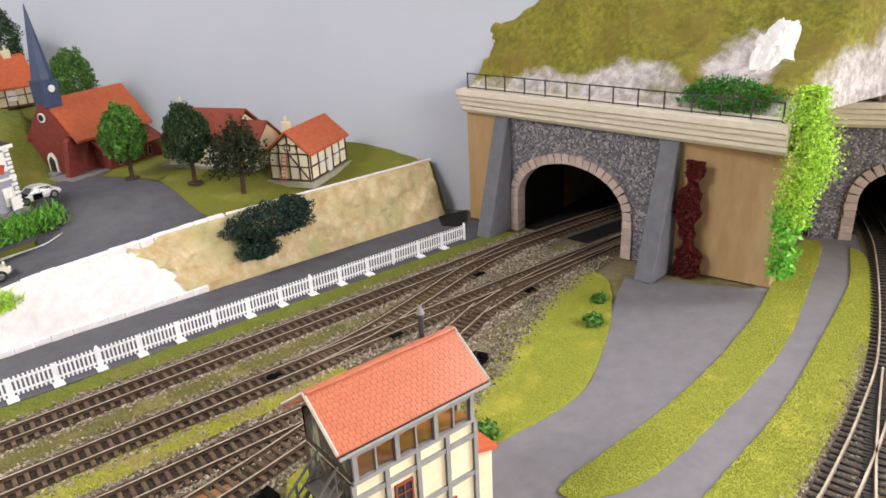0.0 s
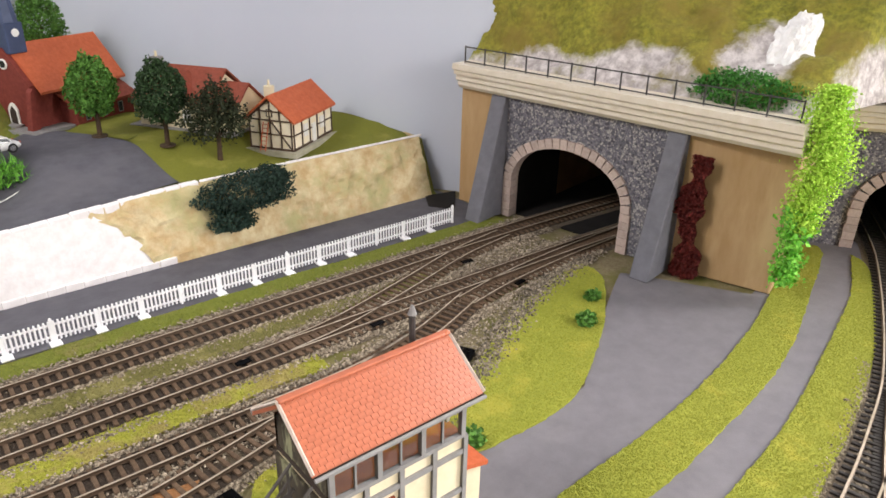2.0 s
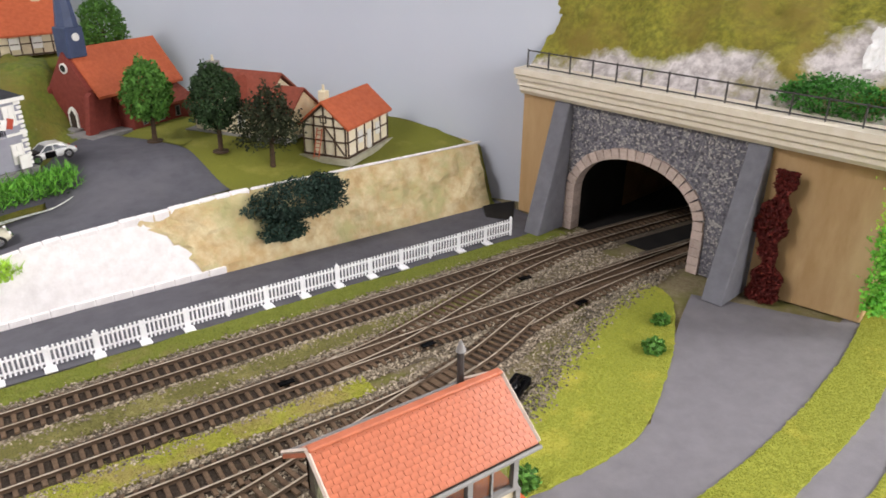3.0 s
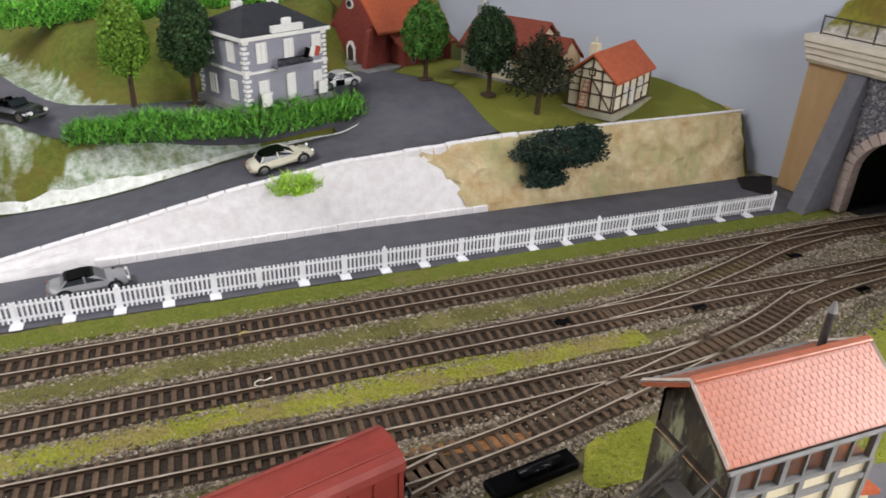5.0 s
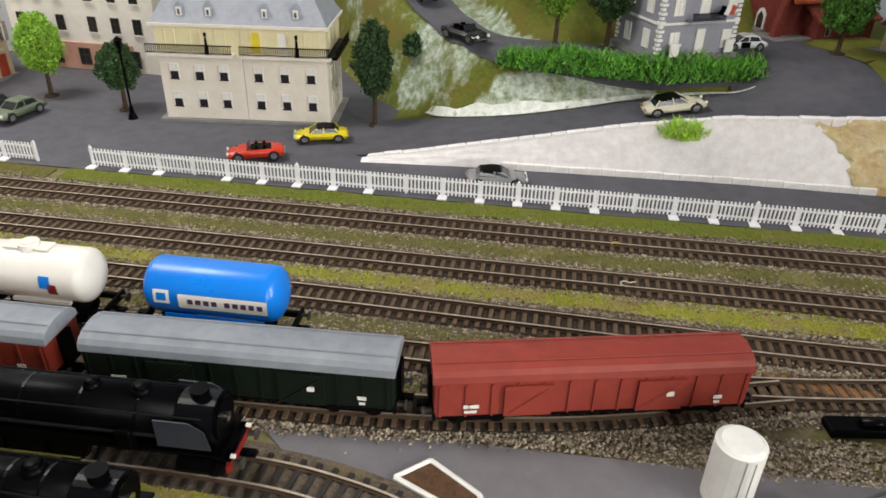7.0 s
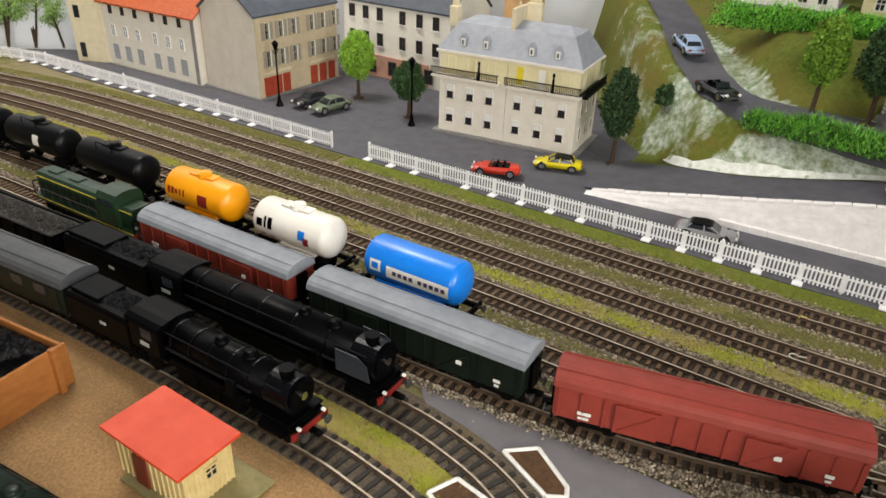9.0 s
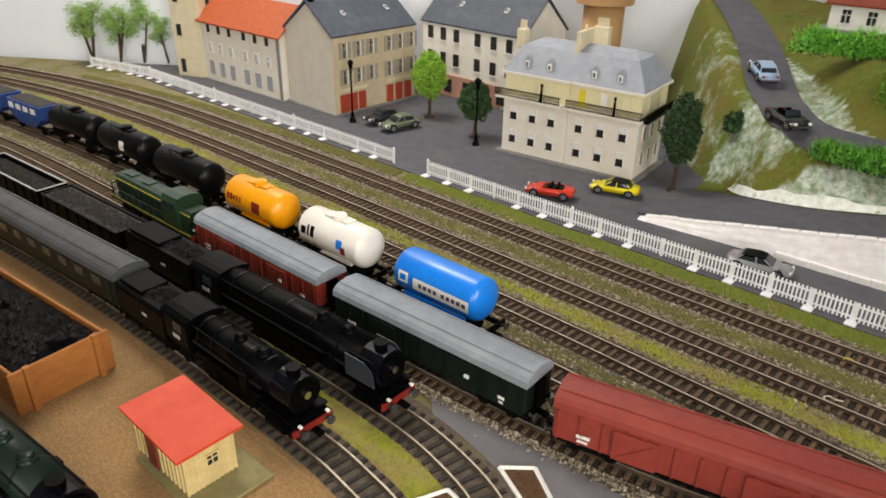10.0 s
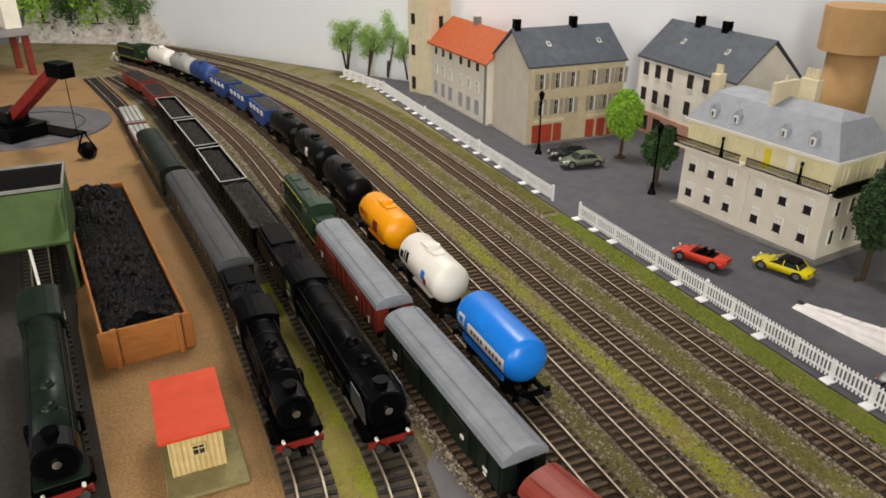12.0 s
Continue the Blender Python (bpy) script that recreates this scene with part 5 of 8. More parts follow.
def shop_block():
    L, D, e, r = 0.160, 0.112, 0.114, 0.156
    t = gable_house("shop_building", pose(-1.260, 0.081, 0, 0, 0, 88), L, D, e, r, "beige_grey", "slate", "grey-beige corner house with red shopfronts and slate roof", "town house", 0.003)
    boxpart("plinth", t, "stone_grey", (L / 2, D / 2, 0.0015), (L + 0.010, D + 0.010, 0.003))
    boxpart("facade", t, "ochre", (L / 2, -0.0008, 0.0575), (L, 0.002, 0.113), "ochre rendered street front")
    for z in (0.044, 0.082):
        for x in (0.020, 0.046, 0.071, 0.107, 0.130, 0.154):
            window(t, pose(x, -0.0022, z), 0.008, 0.022, "ochre", "glass", True)
            for s in (-1, 1):
                boxpart("shutter", t, "shutter", (x + s * 0.0075, -0.0024, z + 0.011), (0.006, 0.0012, 0.023))
            boxpart("lintel", t, "white", (x + 0.0035, -0.0026, z + 0.011), (0.002, 0.001, 0.021))
    for x0, n in ((0.008, 2), (0.098, 3)):
        for i in range(n):
            w = 0.032 if (n == 2 and i == 0) else 0.013
            x = x0 + (0.016 if (n == 2 and i == 0) else (0.042 if n == 2 else 0.008 + i * 0.019))
            boxpart("shop_window", t, "shop_red", (x, -0.0026, 0.017), (w, 0.002, 0.026), "orange-red shop window")
    boxpart("shop_sign", t, "cream", (0.035, -0.0028, 0.036), (0.05, 0.0015, 0.004))
    boxpart("shop_sign", t, "cream", (0.125, -0.0028, 0.036), (0.05, 0.0015, 0.004))
    for x in (0.045, 0.13):
        boxpart("skylight", t, "white", (x, D * 0.26, e + (r - e) * 0.52 + 0.0035), (0.006, 0.009, 0.001), "", 0, 0, 0, 35.4)
        boxpart("skylight_pane", t, "slate", (x, D * 0.26, e + (r - e) * 0.52 + 0.0038), (0.0036, 0.0064, 0.0012), "", 0, 0, 0, 35.4)
    for x, y in ((0.006, D / 2), (0.10, D / 2)):
        chimney(t, (x, y, r + 0.005), (0.010, 0.010, 0.022), "black", 2, "white")
    return t


shop_block()


def hotel_row():
    L, D, e, r = 0.214, 0.09, 0.100, 0.137
    t = gable_house("row_house", pose(-1.590, 0.073, 0, 0, 0, 0.5), L, D, e, r, "beige", "tile", "pale row house with orange tile roof", "town house", 0.006)
    boxpart("plinth", t, "stone_grey", (L / 2, D / 2, 0.001), (L + 0.006, D + 0.008, 0.002))
    xs = [0.022, 0.052, 0.082, 0.122, 0.152, 0.182]
    for i, x in enumerate(xs):
        window(t, pose(x, -0.0006, 0.048), 0.009, 0.017, "white", "blue_shutter", True)
        window(t, pose(x, -0.0006, 0.012), 0.012, 0.022, "blue_shutter", "blue_shutter", True)
        window(t, pose(x, -0.0006, 0.082), 0.007, 0.012, "timber", "glass", False)
        boxpart("bracket", t, "timber", (x, -0.003, 0.0975), (0.009, 0.006, 0.0016))
    boxpart("quoin", t, "stone_grey", (L - 0.004, -0.0006, 0.05), (0.006, 0.0016, 0.098))
    chimney(t, (0.09, D / 2, r + 0.004), (0.012, 0.010, 0.020), "stone_grey", 2, "white")
    return t


hotel_row()


def stair_tower():
    t = thing("tower_house", pose(-1.644, 0.050, 0, 0, 0, 22), "tall plain cream stair tower beside the row house", "tower")
    boxpart("wall", t, "cream", (0.029, 0.026, 0.1), (0.058, 0.052, 0.2), "", 0.001)
    boxpart("cornice", t, "ochre", (0.029, 0.026, 0.197), (0.063, 0.057, 0.006))
    boxpart("roof", t, "tile", (0.029, 0.026, 0.202), (0.054, 0.048, 0.005))
    for z in (0.008, 0.07, 0.125):
        window(t, pose(0.014, -0.0006, z), 0.008, 0.022 if z < 0.02 else 0.018, "timber", "glass", False)
    for z in (0.03, 0.12):
        window(t, pose(0.0586, 0.026, z, 0, 0, 90), 0.008, 0.02, "timber", "glass", False)
    return t


stair_tower()


def slate_house():
    L, D, e, r = 0.205, 0.105, 0.113, 0.161
    t = gable_house("slate_house", pose(-1.277, 0.287, 0, 0, 0, -2), L, D, e, r, "house_white", "slate", "cream-white town house with dark slate roof and pink shopfront", "town house", 0.003)
    boxpart("shopfront", t, "pink", (L * 0.42, -0.001, 0.018), (L * 0.8, 0.003, 0.034), "pink ground-floor shopfront")
    for z in (0.05, 0.088):
        for x in (0.018, 0.046, 0.074, 0.118, 0.15, 0.18):
            window(t, pose(x, -0.0006, z), 0.010, 0.018, "timber", "glass", True)
            boxpart("sill", t, "white", (x, -0.0016, z - 0.0012), (0.013, 0.0022, 0.0014))
    for x in (0.03, 0.06, 0.10, 0.14, 0.17):
        window(t, pose(x, -0.003, 0.008), 0.014, 0.02, "timber", "glass", True)
    for x in (0.06, 0.15):
        boxpart("skylight", t, "white", (x, D * 0.26, e + (r - e) * 0.52 + 0.0035), (0.006, 0.009, 0.001), "", 0, 0, 0, 42)
        boxpart("skylight_pane", t, "slate", (x, D * 0.26, e + (r - e) * 0.52 + 0.0038), (0.0036, 0.0064, 0.0012), "", 0, 0, 0, 42)
    for x in (0.06, 0.115):
        chimney(t, (x, D / 2, r + 0.004), (0.012, 0.010, 0.022), "black", 3, "white")
    return t


slate_house()
bm = bmesh.new()
C(bm, (0, 0, 0.076), 0.031, 0.152, 40)
wt = thing("round_tower", pose(-1.035, 0.435, 0), "plain tan cardboard water tower, wider at the top", "water tower")
part("shaft", bm, "tan_card", wt, "", True)
bm = bmesh.new()
C(bm, (0, 0, 0.178), 0.044, 0.055, 40, "z", 0.045)
part("tank", bm, "tan_card", wt, "", False)

# ---- hill houses ----
HZ = 0.088


def town_hall():
    L, D, H = 0.091, 0.076, 0.068
    t = thing("town_hall", pose(-0.480, 0.164, HZ, 0, 0, 27.4), "grey two-storey town hall with white quoins and flags", "town hall")
    boxpart("plinth", t, "stone_grey", (L / 2, D / 2, 0.001), (L + 0.008, D + 0.008, 0.006))
    boxpart("wall", t, "grey_render", (L / 2, D / 2, H / 2 + 0.002), (L, D, H - 0.004))
    bm = bmesh.new()
    o = 0.004
    va = [bm.verts.new(p) for p in ((-o, -o, H), (L + o, -o, H), (L + o, D + o, H), (-o, D + o, H))]
    vb = [bm.verts.new((L * 0.32, D / 2, H + 0.02)), bm.verts.new((L * 0.68, D / 2, H + 0.02))]
    bm.faces.new((va[0], va[1], vb[1], vb[0]))
    bm.faces.new((va[2], va[3], vb[0], vb[1]))
    bm.faces.new((va[1], va[2], vb[1]))
    bm.faces.new((va[3], va[0], vb[0]))
    bm.faces.new(va[::-1])
    part("roof", bm, "roof_dark", t, "near-black hipped roof")
    boxpart("cornice", t, "white", (L / 2, D / 2, H - 0.0015), (L + 0.008, D + 0.008, 0.0035))
    boxpart("string_course", t, "white", (L / 2, D / 2, 0.036), (L + 0.003, D + 0.003, 0.0022))
    for i in range(14):
        z = 0.008 + i * 0.0042
        w = 0.006 if i % 2 else 0.004
        for x, y in ((0, 0), (L, 0), (0, D), (L, D)):
            boxpart("quoin", t, "white", (x + (w / 2 - 0.001) * (1 if x == 0 else -1), y + (w / 2 - 0.001) * (1 if y == 0 else -1), z), (w, w, 0.0026))
    boxpart("pediment", t, "white", (L / 2, -0.003, H + 0.004), (0.034, 0.004, 0.006))
    boxpart("clock_gable", t, "white", (L / 2, -0.003, H + 0.009), (0.010, 0.004, 0.008), "", 0.001)
    for x in (0.018, 0.048, 0.080):
        for z in (0.010, 0.044):
            if x == 0.048 and z < 0.02:
                boxpart("door", t, "white", (x, -0.0008, 0.017), (0.010, 0.002, 0.026), "white panelled door")
            else:
                window(t, pose(x, -0.0006, z), 0.010, 0.017, "white", "white", True)
    for y in (0.02, 0.054):
        for z in (0.010, 0.044):
            window(t, pose(-0.0006, y, z, 0, 0, -90), 0.010, 0.017, "white", "white", True)
    bm = bmesh.new()
    B(bm, (0.048, -0.005, 0.0385), (0.040, 0.011, 0.0018))
    part("balcony_slab", bm, "grey_render", t)
    bm = bmesh.new()
    for x in np.arange(0.029, 0.068, 0.002):
        B(bm, (x, -0.0102, 0.0428), (0.0007, 0.0007, 0.007))
    B(bm, (0.048, -0.0102, 0.0465), (0.040, 0.0008, 0.0008))
    part("balcony", bm, "black", t)
    for i, c in enumerate(("black", "white", "shop_red")):
        boxpart("flag", t, c, (0.060 + i * 0.006, -0.012, 0.049), (0.0055, 0.001, 0.009), "", 0, 0, 20)
    for i in range(3):
        boxpart("step", t, "stone_grey", (0.050, -0.004 - 0.003 * i, 0.0045 - 0.0015 * i), (0.034 + 0.004 * i, 0.004, 0.0015))
    for x, y in ((0.03, 0.05), (0.066, 0.045)):
        chimney(t, (x, y, H + 0.018), (0.010, 0.006, 0.008), "white", 0)
    return t


town_hall()
for x, y in ((-0.463, 0.163), (-0.405, 0.196)):
    t = thing("notice_board", pose(x, y, HZ - 0.001, 0, 0, 27), "white street notice board on two legs", "notice board", "notice boards")
    boxpart("panel", t, "white", (0, 0, 0.013), (0.010, 0.0015, 0.012))
    boxpart("header", t, "white", (0, -0.0008, 0.0185), (0.011, 0.002, 0.002))
    for s in (-0.004, 0.004):
        boxpart("leg", t, "stone_grey", (s, 0, 0.0035), (0.0012, 0.0012, 0.009))


def church():
    W, N = 0.080, 0.126
    t = thing("church", pose(-0.357, 0.375, 0.084, 0, 0, -63.5), "red stone village church with orange roof and blue spire", "church")
    t.scale = (0.93, 0.93, 0.93)
    e, r = 0.052, 0.092
    boxpart("terrace", t, "stone_grey", (W / 2, N / 2 - 0.01, 0.001), (W + 0.03, N + 0.02, 0.004))
    bm = bmesh.new()
    prism(bm, [(0.006, 0), (W - 0.006, 0), (W - 0.006, e), (W / 2, r), (0.006, e)], "y", 0, N)
    part("nave_wall", bm, "brick_red", t)
    for s in (0, 1):
        bm = bmesh.new()
        q = [(-0.004, e - 0.010), (W / 2, r), (W / 2, r + 0.003), (-0.004, e - 0.007)] if s == 0 else [(W / 2, r), (W + 0.004, e - 0.010), (W + 0.004, e - 0.007), (W / 2, r + 0.003)]
        prism(bm, q, "y", 0.006, N + 0.004)
        part("roof", bm, "tile", t)
    bm = bmesh.new()
    prism(bm, [(W - 0.006, 0), (W + 0.02, 0), (W + 0.02, 0.024), (W - 0.006, 0.030)], "y", 0.035, N - 0.005)
    part("aisle_wall", bm, "brick_red", t)
    bm = bmesh.new()
    prism(bm, [(W - 0.007, 0.038), (W + 0.026, 0.022), (W + 0.026, 0.025), (W - 0.007, 0.042)], "y", 0.030, N)
    part("aisle_roof", bm, "tile_brown", t)
    for x in (0.004, W - 0.004):
        bm = bmesh.new()
        prism(bm, [(-0.012, 0), (0, 0), (0, 0.05), (-0.004, 0.046)], "x", x - 0.004, x + 0.004)
        part("buttress", bm, "brick_red", t)
    boxpart("tower_base", t, "blue_slate", (W / 2, 0.014, r + 0.010), (0.023, 0.023, 0.034), "blue slate tower base", 0.001)
    bm = bmesh.new()
    C(bm, (W / 2, 0.014, r + 0.027 + 0.044), 0.0125, 0.088, 8, "z", 0.0005)
    part("spire", bm, "blue_slate", t, "slender blue slate spire")
    for rot, c in ((90, (W / 2 + 0.0118, 0.014, r + 0.016)),):
        bm = bmesh.new()
        C(bm, (0, 0, 0), 0.0045, 0.0012, 16, "y")
        o = part("clock_face", bm, "white", t, "white clock face")
        o.matrix_basis = pose(*c, 0, 0, rot)
    bm = bmesh.new()
    C(bm, (W / 2, -0.0006, 0.074), 0.006, 0.0018, 16, "y")
    o = part("rose_window", bm, "white", t)
    bm = bmesh.new()
    C(bm, (W / 2, -0.0012, 0.074), 0.0042, 0.0018, 16, "y")
    finish("glazing", bm, "glass", o)
    bm = bmesh.new()
    prism(bm, [(W / 2 - 0.008, 0), (W / 2 + 0.008, 0), (W / 2 + 0.008, 0.022), (W / 2 + 0.004, 0.028), (W / 2, 0.03), (W / 2 - 0.004, 0.028), (W / 2 - 0.008, 0.022)], "y", -0.0016, 0.001)
    d = part("door_surround", bm, "white", t)
    bm = bmesh.new()
    prism(bm, [(W / 2 - 0.005, 0), (W / 2 + 0.005, 0), (W / 2 + 0.005, 0.02), (W / 2, 0.026), (W / 2 - 0.005, 0.02)], "y", -0.0022, 0.0)
    finish("door", bm, "timber", d)
    boxpart("step", t, "stone_grey", (W / 2, -0.006, 0.0035), (0.026, 0.012, 0.004))
    for y in (0.05, 0.075, 0.10):
        window(t, pose(W + 0.0206, y, 0.006, 0, 0, 90), 0.006, 0.012, "stone_grey", "glass", False)
        window(t, pose(W - 0.0054, y, 0.043, 0, 0, 90), 0.005, 0.008, "stone_grey", "glass", False)
    return t


church()


def timber_wall(t, L, eave, ridge, y, gable, facing, n=4):
    """Beams on one wall of a cottage; facing: the pose that carries the facade plane there."""
    def bar(a, b, w=0.0012):
        bm = bmesh.new()
        beam(bm, a, b, w)
        o = part("beam", bm, "cottage_timber", t)
        o.matrix_basis = facing
    bar((0, 0.0015), (L, 0.0015), 0.002)
    bar((0, eave * 0.52), (L, eave * 0.52))
    bar((0, eave - 0.001), (L, eave - 0.001))
    for i in range(n + 1):
        x = 0.0012 + (L - 0.0024) * i / n
        bar((x, 0), (x, eave))
    if gable:
        bar((0, eave), (L / 2, ridge), 0.0028)
        bar((L, eave), (L / 2, ridge), 0.0028)
        bar((L / 2, eave), (L / 2, ridge))
        bar((L * 0.28, eave), (L * 0.28, eave + (ridge - eave) * 0.5))
        bar((L * 0.72, eave), (L * 0.72, eave + (ridge - eave) * 0.5))
        bar((L * 0.2, eave + (ridge - eave) * 0.38), (L * 0.8, eave + (ridge - eave) * 0.38))
        bar((L * 0.52, eave * 0.95), (L * 0.95, eave * 0.1))


M["cottage_timber"] = mat("cottage_timber", "54402f", "443325", 160, 0.8)
M["cottage_cream"] = mat("cottage_cream", "f0e6cd", "e6dabd", 80, 0.85, bump=0.2, bscale=300)
M["base_card"] = mat("base_card", "b2ad98", "a09c86", 80, 0.9, bump=0.2)


def cottage(m, G, N, e, r, roof, label, chim=True):
    """A half-timbered cottage: gable of width G to the front, N deep."""
    t = gable_house("cottage", m, G, N, e, r, "cottage_cream", roof, label, "cottage", 0.004, False, "half-timbered cottages")
    boxpart("base", t, "base_card", (G / 2, N / 2, -0.0025), (G + 0.012, N + 0.012, 0.006), "pale grey card base")
    timber_wall(t, G, e, r, 0, True, pose(0, 0, 0))
    timber_wall(t, N, e, r, 0, False, pose(G, 0, 0, 0, 0, 90), 5)
    for y in (N * 0.3, N * 0.72):
        window(t, pose(G + 0.0008, y, e * 0.36, 0, 0, 90), 0.008, 0.012, "white", "white", True)
    boxpart("door", t, "white", (G + 0.0008, N * 0.5, 0.011), (0.0016, 0.008, 0.02))
    window(t, pose(G * 0.5, -0.001, e + 0.003), 0.006, 0.007, "timber", "cream", False)
    bm = bmesh.new()
    for s in (-0.003, 0.003):
        rod(bm, (G * 0.42 + s, -0.012, 0.001), (G * 0.42 + s, -0.002, 0.03), 0.0005)
    for i in range(7):
        u = (i + 0.5) / 7
        rod(bm, (G * 0.42 - 0.003, -0.012 + 0.01 * u, 0.001 + 0.029 * u), (G * 0.42 + 0.003, -0.012 + 0.01 * u, 0.001 + 0.029 * u), 0.0004)
    part("ladder", bm, "tile", t, "brown wooden ladder")
    if chim:
        chimney(t, (G * 0.36, N * 0.16, r - 0.001), (0.009, 0.008, 0.022), "cream", 1, "cream")
    return t


cottage(pose(-0.154, 0.157, 0.0745, 0, 0, -57.5), 0.052, 0.090, 0.033, 0.055, "tile", "cream half-timbered cottage with orange roof on the green")
t = gable_house("village_house", pose(-0.230, 0.271, 0.085, 0, 0, -56.7), 0.087, 0.078, 0.031, 0.060, "cream", "tile_brown", "cream village house with brown-red roof behind the trees", "house", 0.004)
boxpart("base", t, "stone_grey", (0.055, 0.039, 0.0008), (0.13, 0.092, 0.003))
bm = bmesh.new()
prism(bm, [(0.006, 0), (0.062, 0), (0.062, 0.028), (0.034, 0.048), (0.006, 0.028)], "x", 0.087, 0.118)
part("annex_wall", bm, "pale_yellow", t, "cream annex")
for q in ([(0.003, 0.025), (0.034, 0.0485), (0.034, 0.051), (0.003, 0.0275)], [(0.034, 0.0485), (0.065, 0.025), (0.065, 0.0275), (0.034, 0.051)]):
    bm = bmesh.new()
    prism(bm, q, "x", 0.087, 0.121)
    part("annex_roof", bm, "tile_brown", t)
bm = bmesh.new()
prism(bm, [(0.030, 0.028), (0.066, 0.028), (0.066, 0.036), (0.048, 0.056), (0.030, 0.036)], "y", -0.006, 0.03)
part("gable", bm, "cream", t)
for q in ([(0.026, 0.033), (0.048, 0.057), (0.048, 0.060), (0.026, 0.036)], [(0.048, 0.057), (0.070, 0.033), (0.070, 0.036), (0.048, 0.060)]):
    bm = bmesh.new()
    prism(bm, q, "y", -0.010, 0.03)
    part("gable_roof", bm, "tile_brown", t)
for x in (0.015, 0.038, 0.062):
    window(t, pose(x, -0.0006, 0.010), 0.009, 0.013, "white", "glass", True)
chimney(t, (0.008, 0.03, 0.062), (0.012, 0.010, 0.020), "stone_grey", 1, "cream")
cottage(pose(-0.455, 0.475, 0.147, 0, 0, 8), 0.05, 0.07, 0.028, 0.052, "tile", "half-timbered cottage with orange roof on the terrace", False)
t = gable_house("farm_house", pose(-0.40, 0.478, 0.147, 0, 0, 8), 0.085, 0.06, 0.028, 0.06, "cream", "tile", "half-timbered farm house with orange roof on the terrace", "house", 0.005)
timber_wall(t, 0.085, 0.028, 0.06, 0, False, pose(0, 0, 0), 7)
for x in (0.03, 0.055):
    window(t, pose(x, -0.001, 0.009), 0.010, 0.012, "white", "white", True)
chimney(t, (0.07, 0.03, 0.062), (0.01, 0.008, 0.014), "cream", 1, "cream")
t = gable_house("villa", pose(-0.725, 0.468, 0.147, 0, 0, 2), 0.12, 0.075, 0.036, 0.066, "white", "tile_brown", "white villa with brown-red roof behind the hedge", "house", 0.006)
boxpart("base", t, "stone_grey", (0.06, 0.037, 0.0008), (0.14, 0.095, 0.003))
for x in (0.02, 0.05, 0.078, 0.102):
    window(t, pose(x, -0.0006, 0.010), 0.012, 0.018, "white", "glass", True)
for y in (0.02, 0.05):
    window(t, pose(-0.0006, y, 0.010, 0, 0, -90), 0.012, 0.018, "white", "glass", True)
t = gable_house("yellow_house", pose(-0.578, 0.49, 0.147, 0, 0, 4), 0.10, 0.07, 0.030, 0.06, "pale_yellow", "tile", "pale yellow house with orange roof behind the hedge", "house", 0.005)
for x in (0.02, 0.075):
    window(t, pose(x, -0.0006, 0.008), 0.011, 0.014, "white", "glass", True)
boxpart("door", t, "tile", (0.048, -0.0008, 0.012), (0.016, 0.002, 0.022), "orange-brown door")


# ---- signal box ----
M["barge"] = mat("barge_board_paint", "cdbfb2", "b3a396", 120, 0.7)
M["cabin_wood"] = mat("cabin_wood", "b0703e", "9a5f34", 120, 0.6)
M["mossy"] = mat("mossy_timber", "2e2820", "4a4232", 160, 0.9, c="8a8a6a", cscale=70, clo=0.56, chi=0.64, bump=0.5, stretch=(1, 1, 0.35))


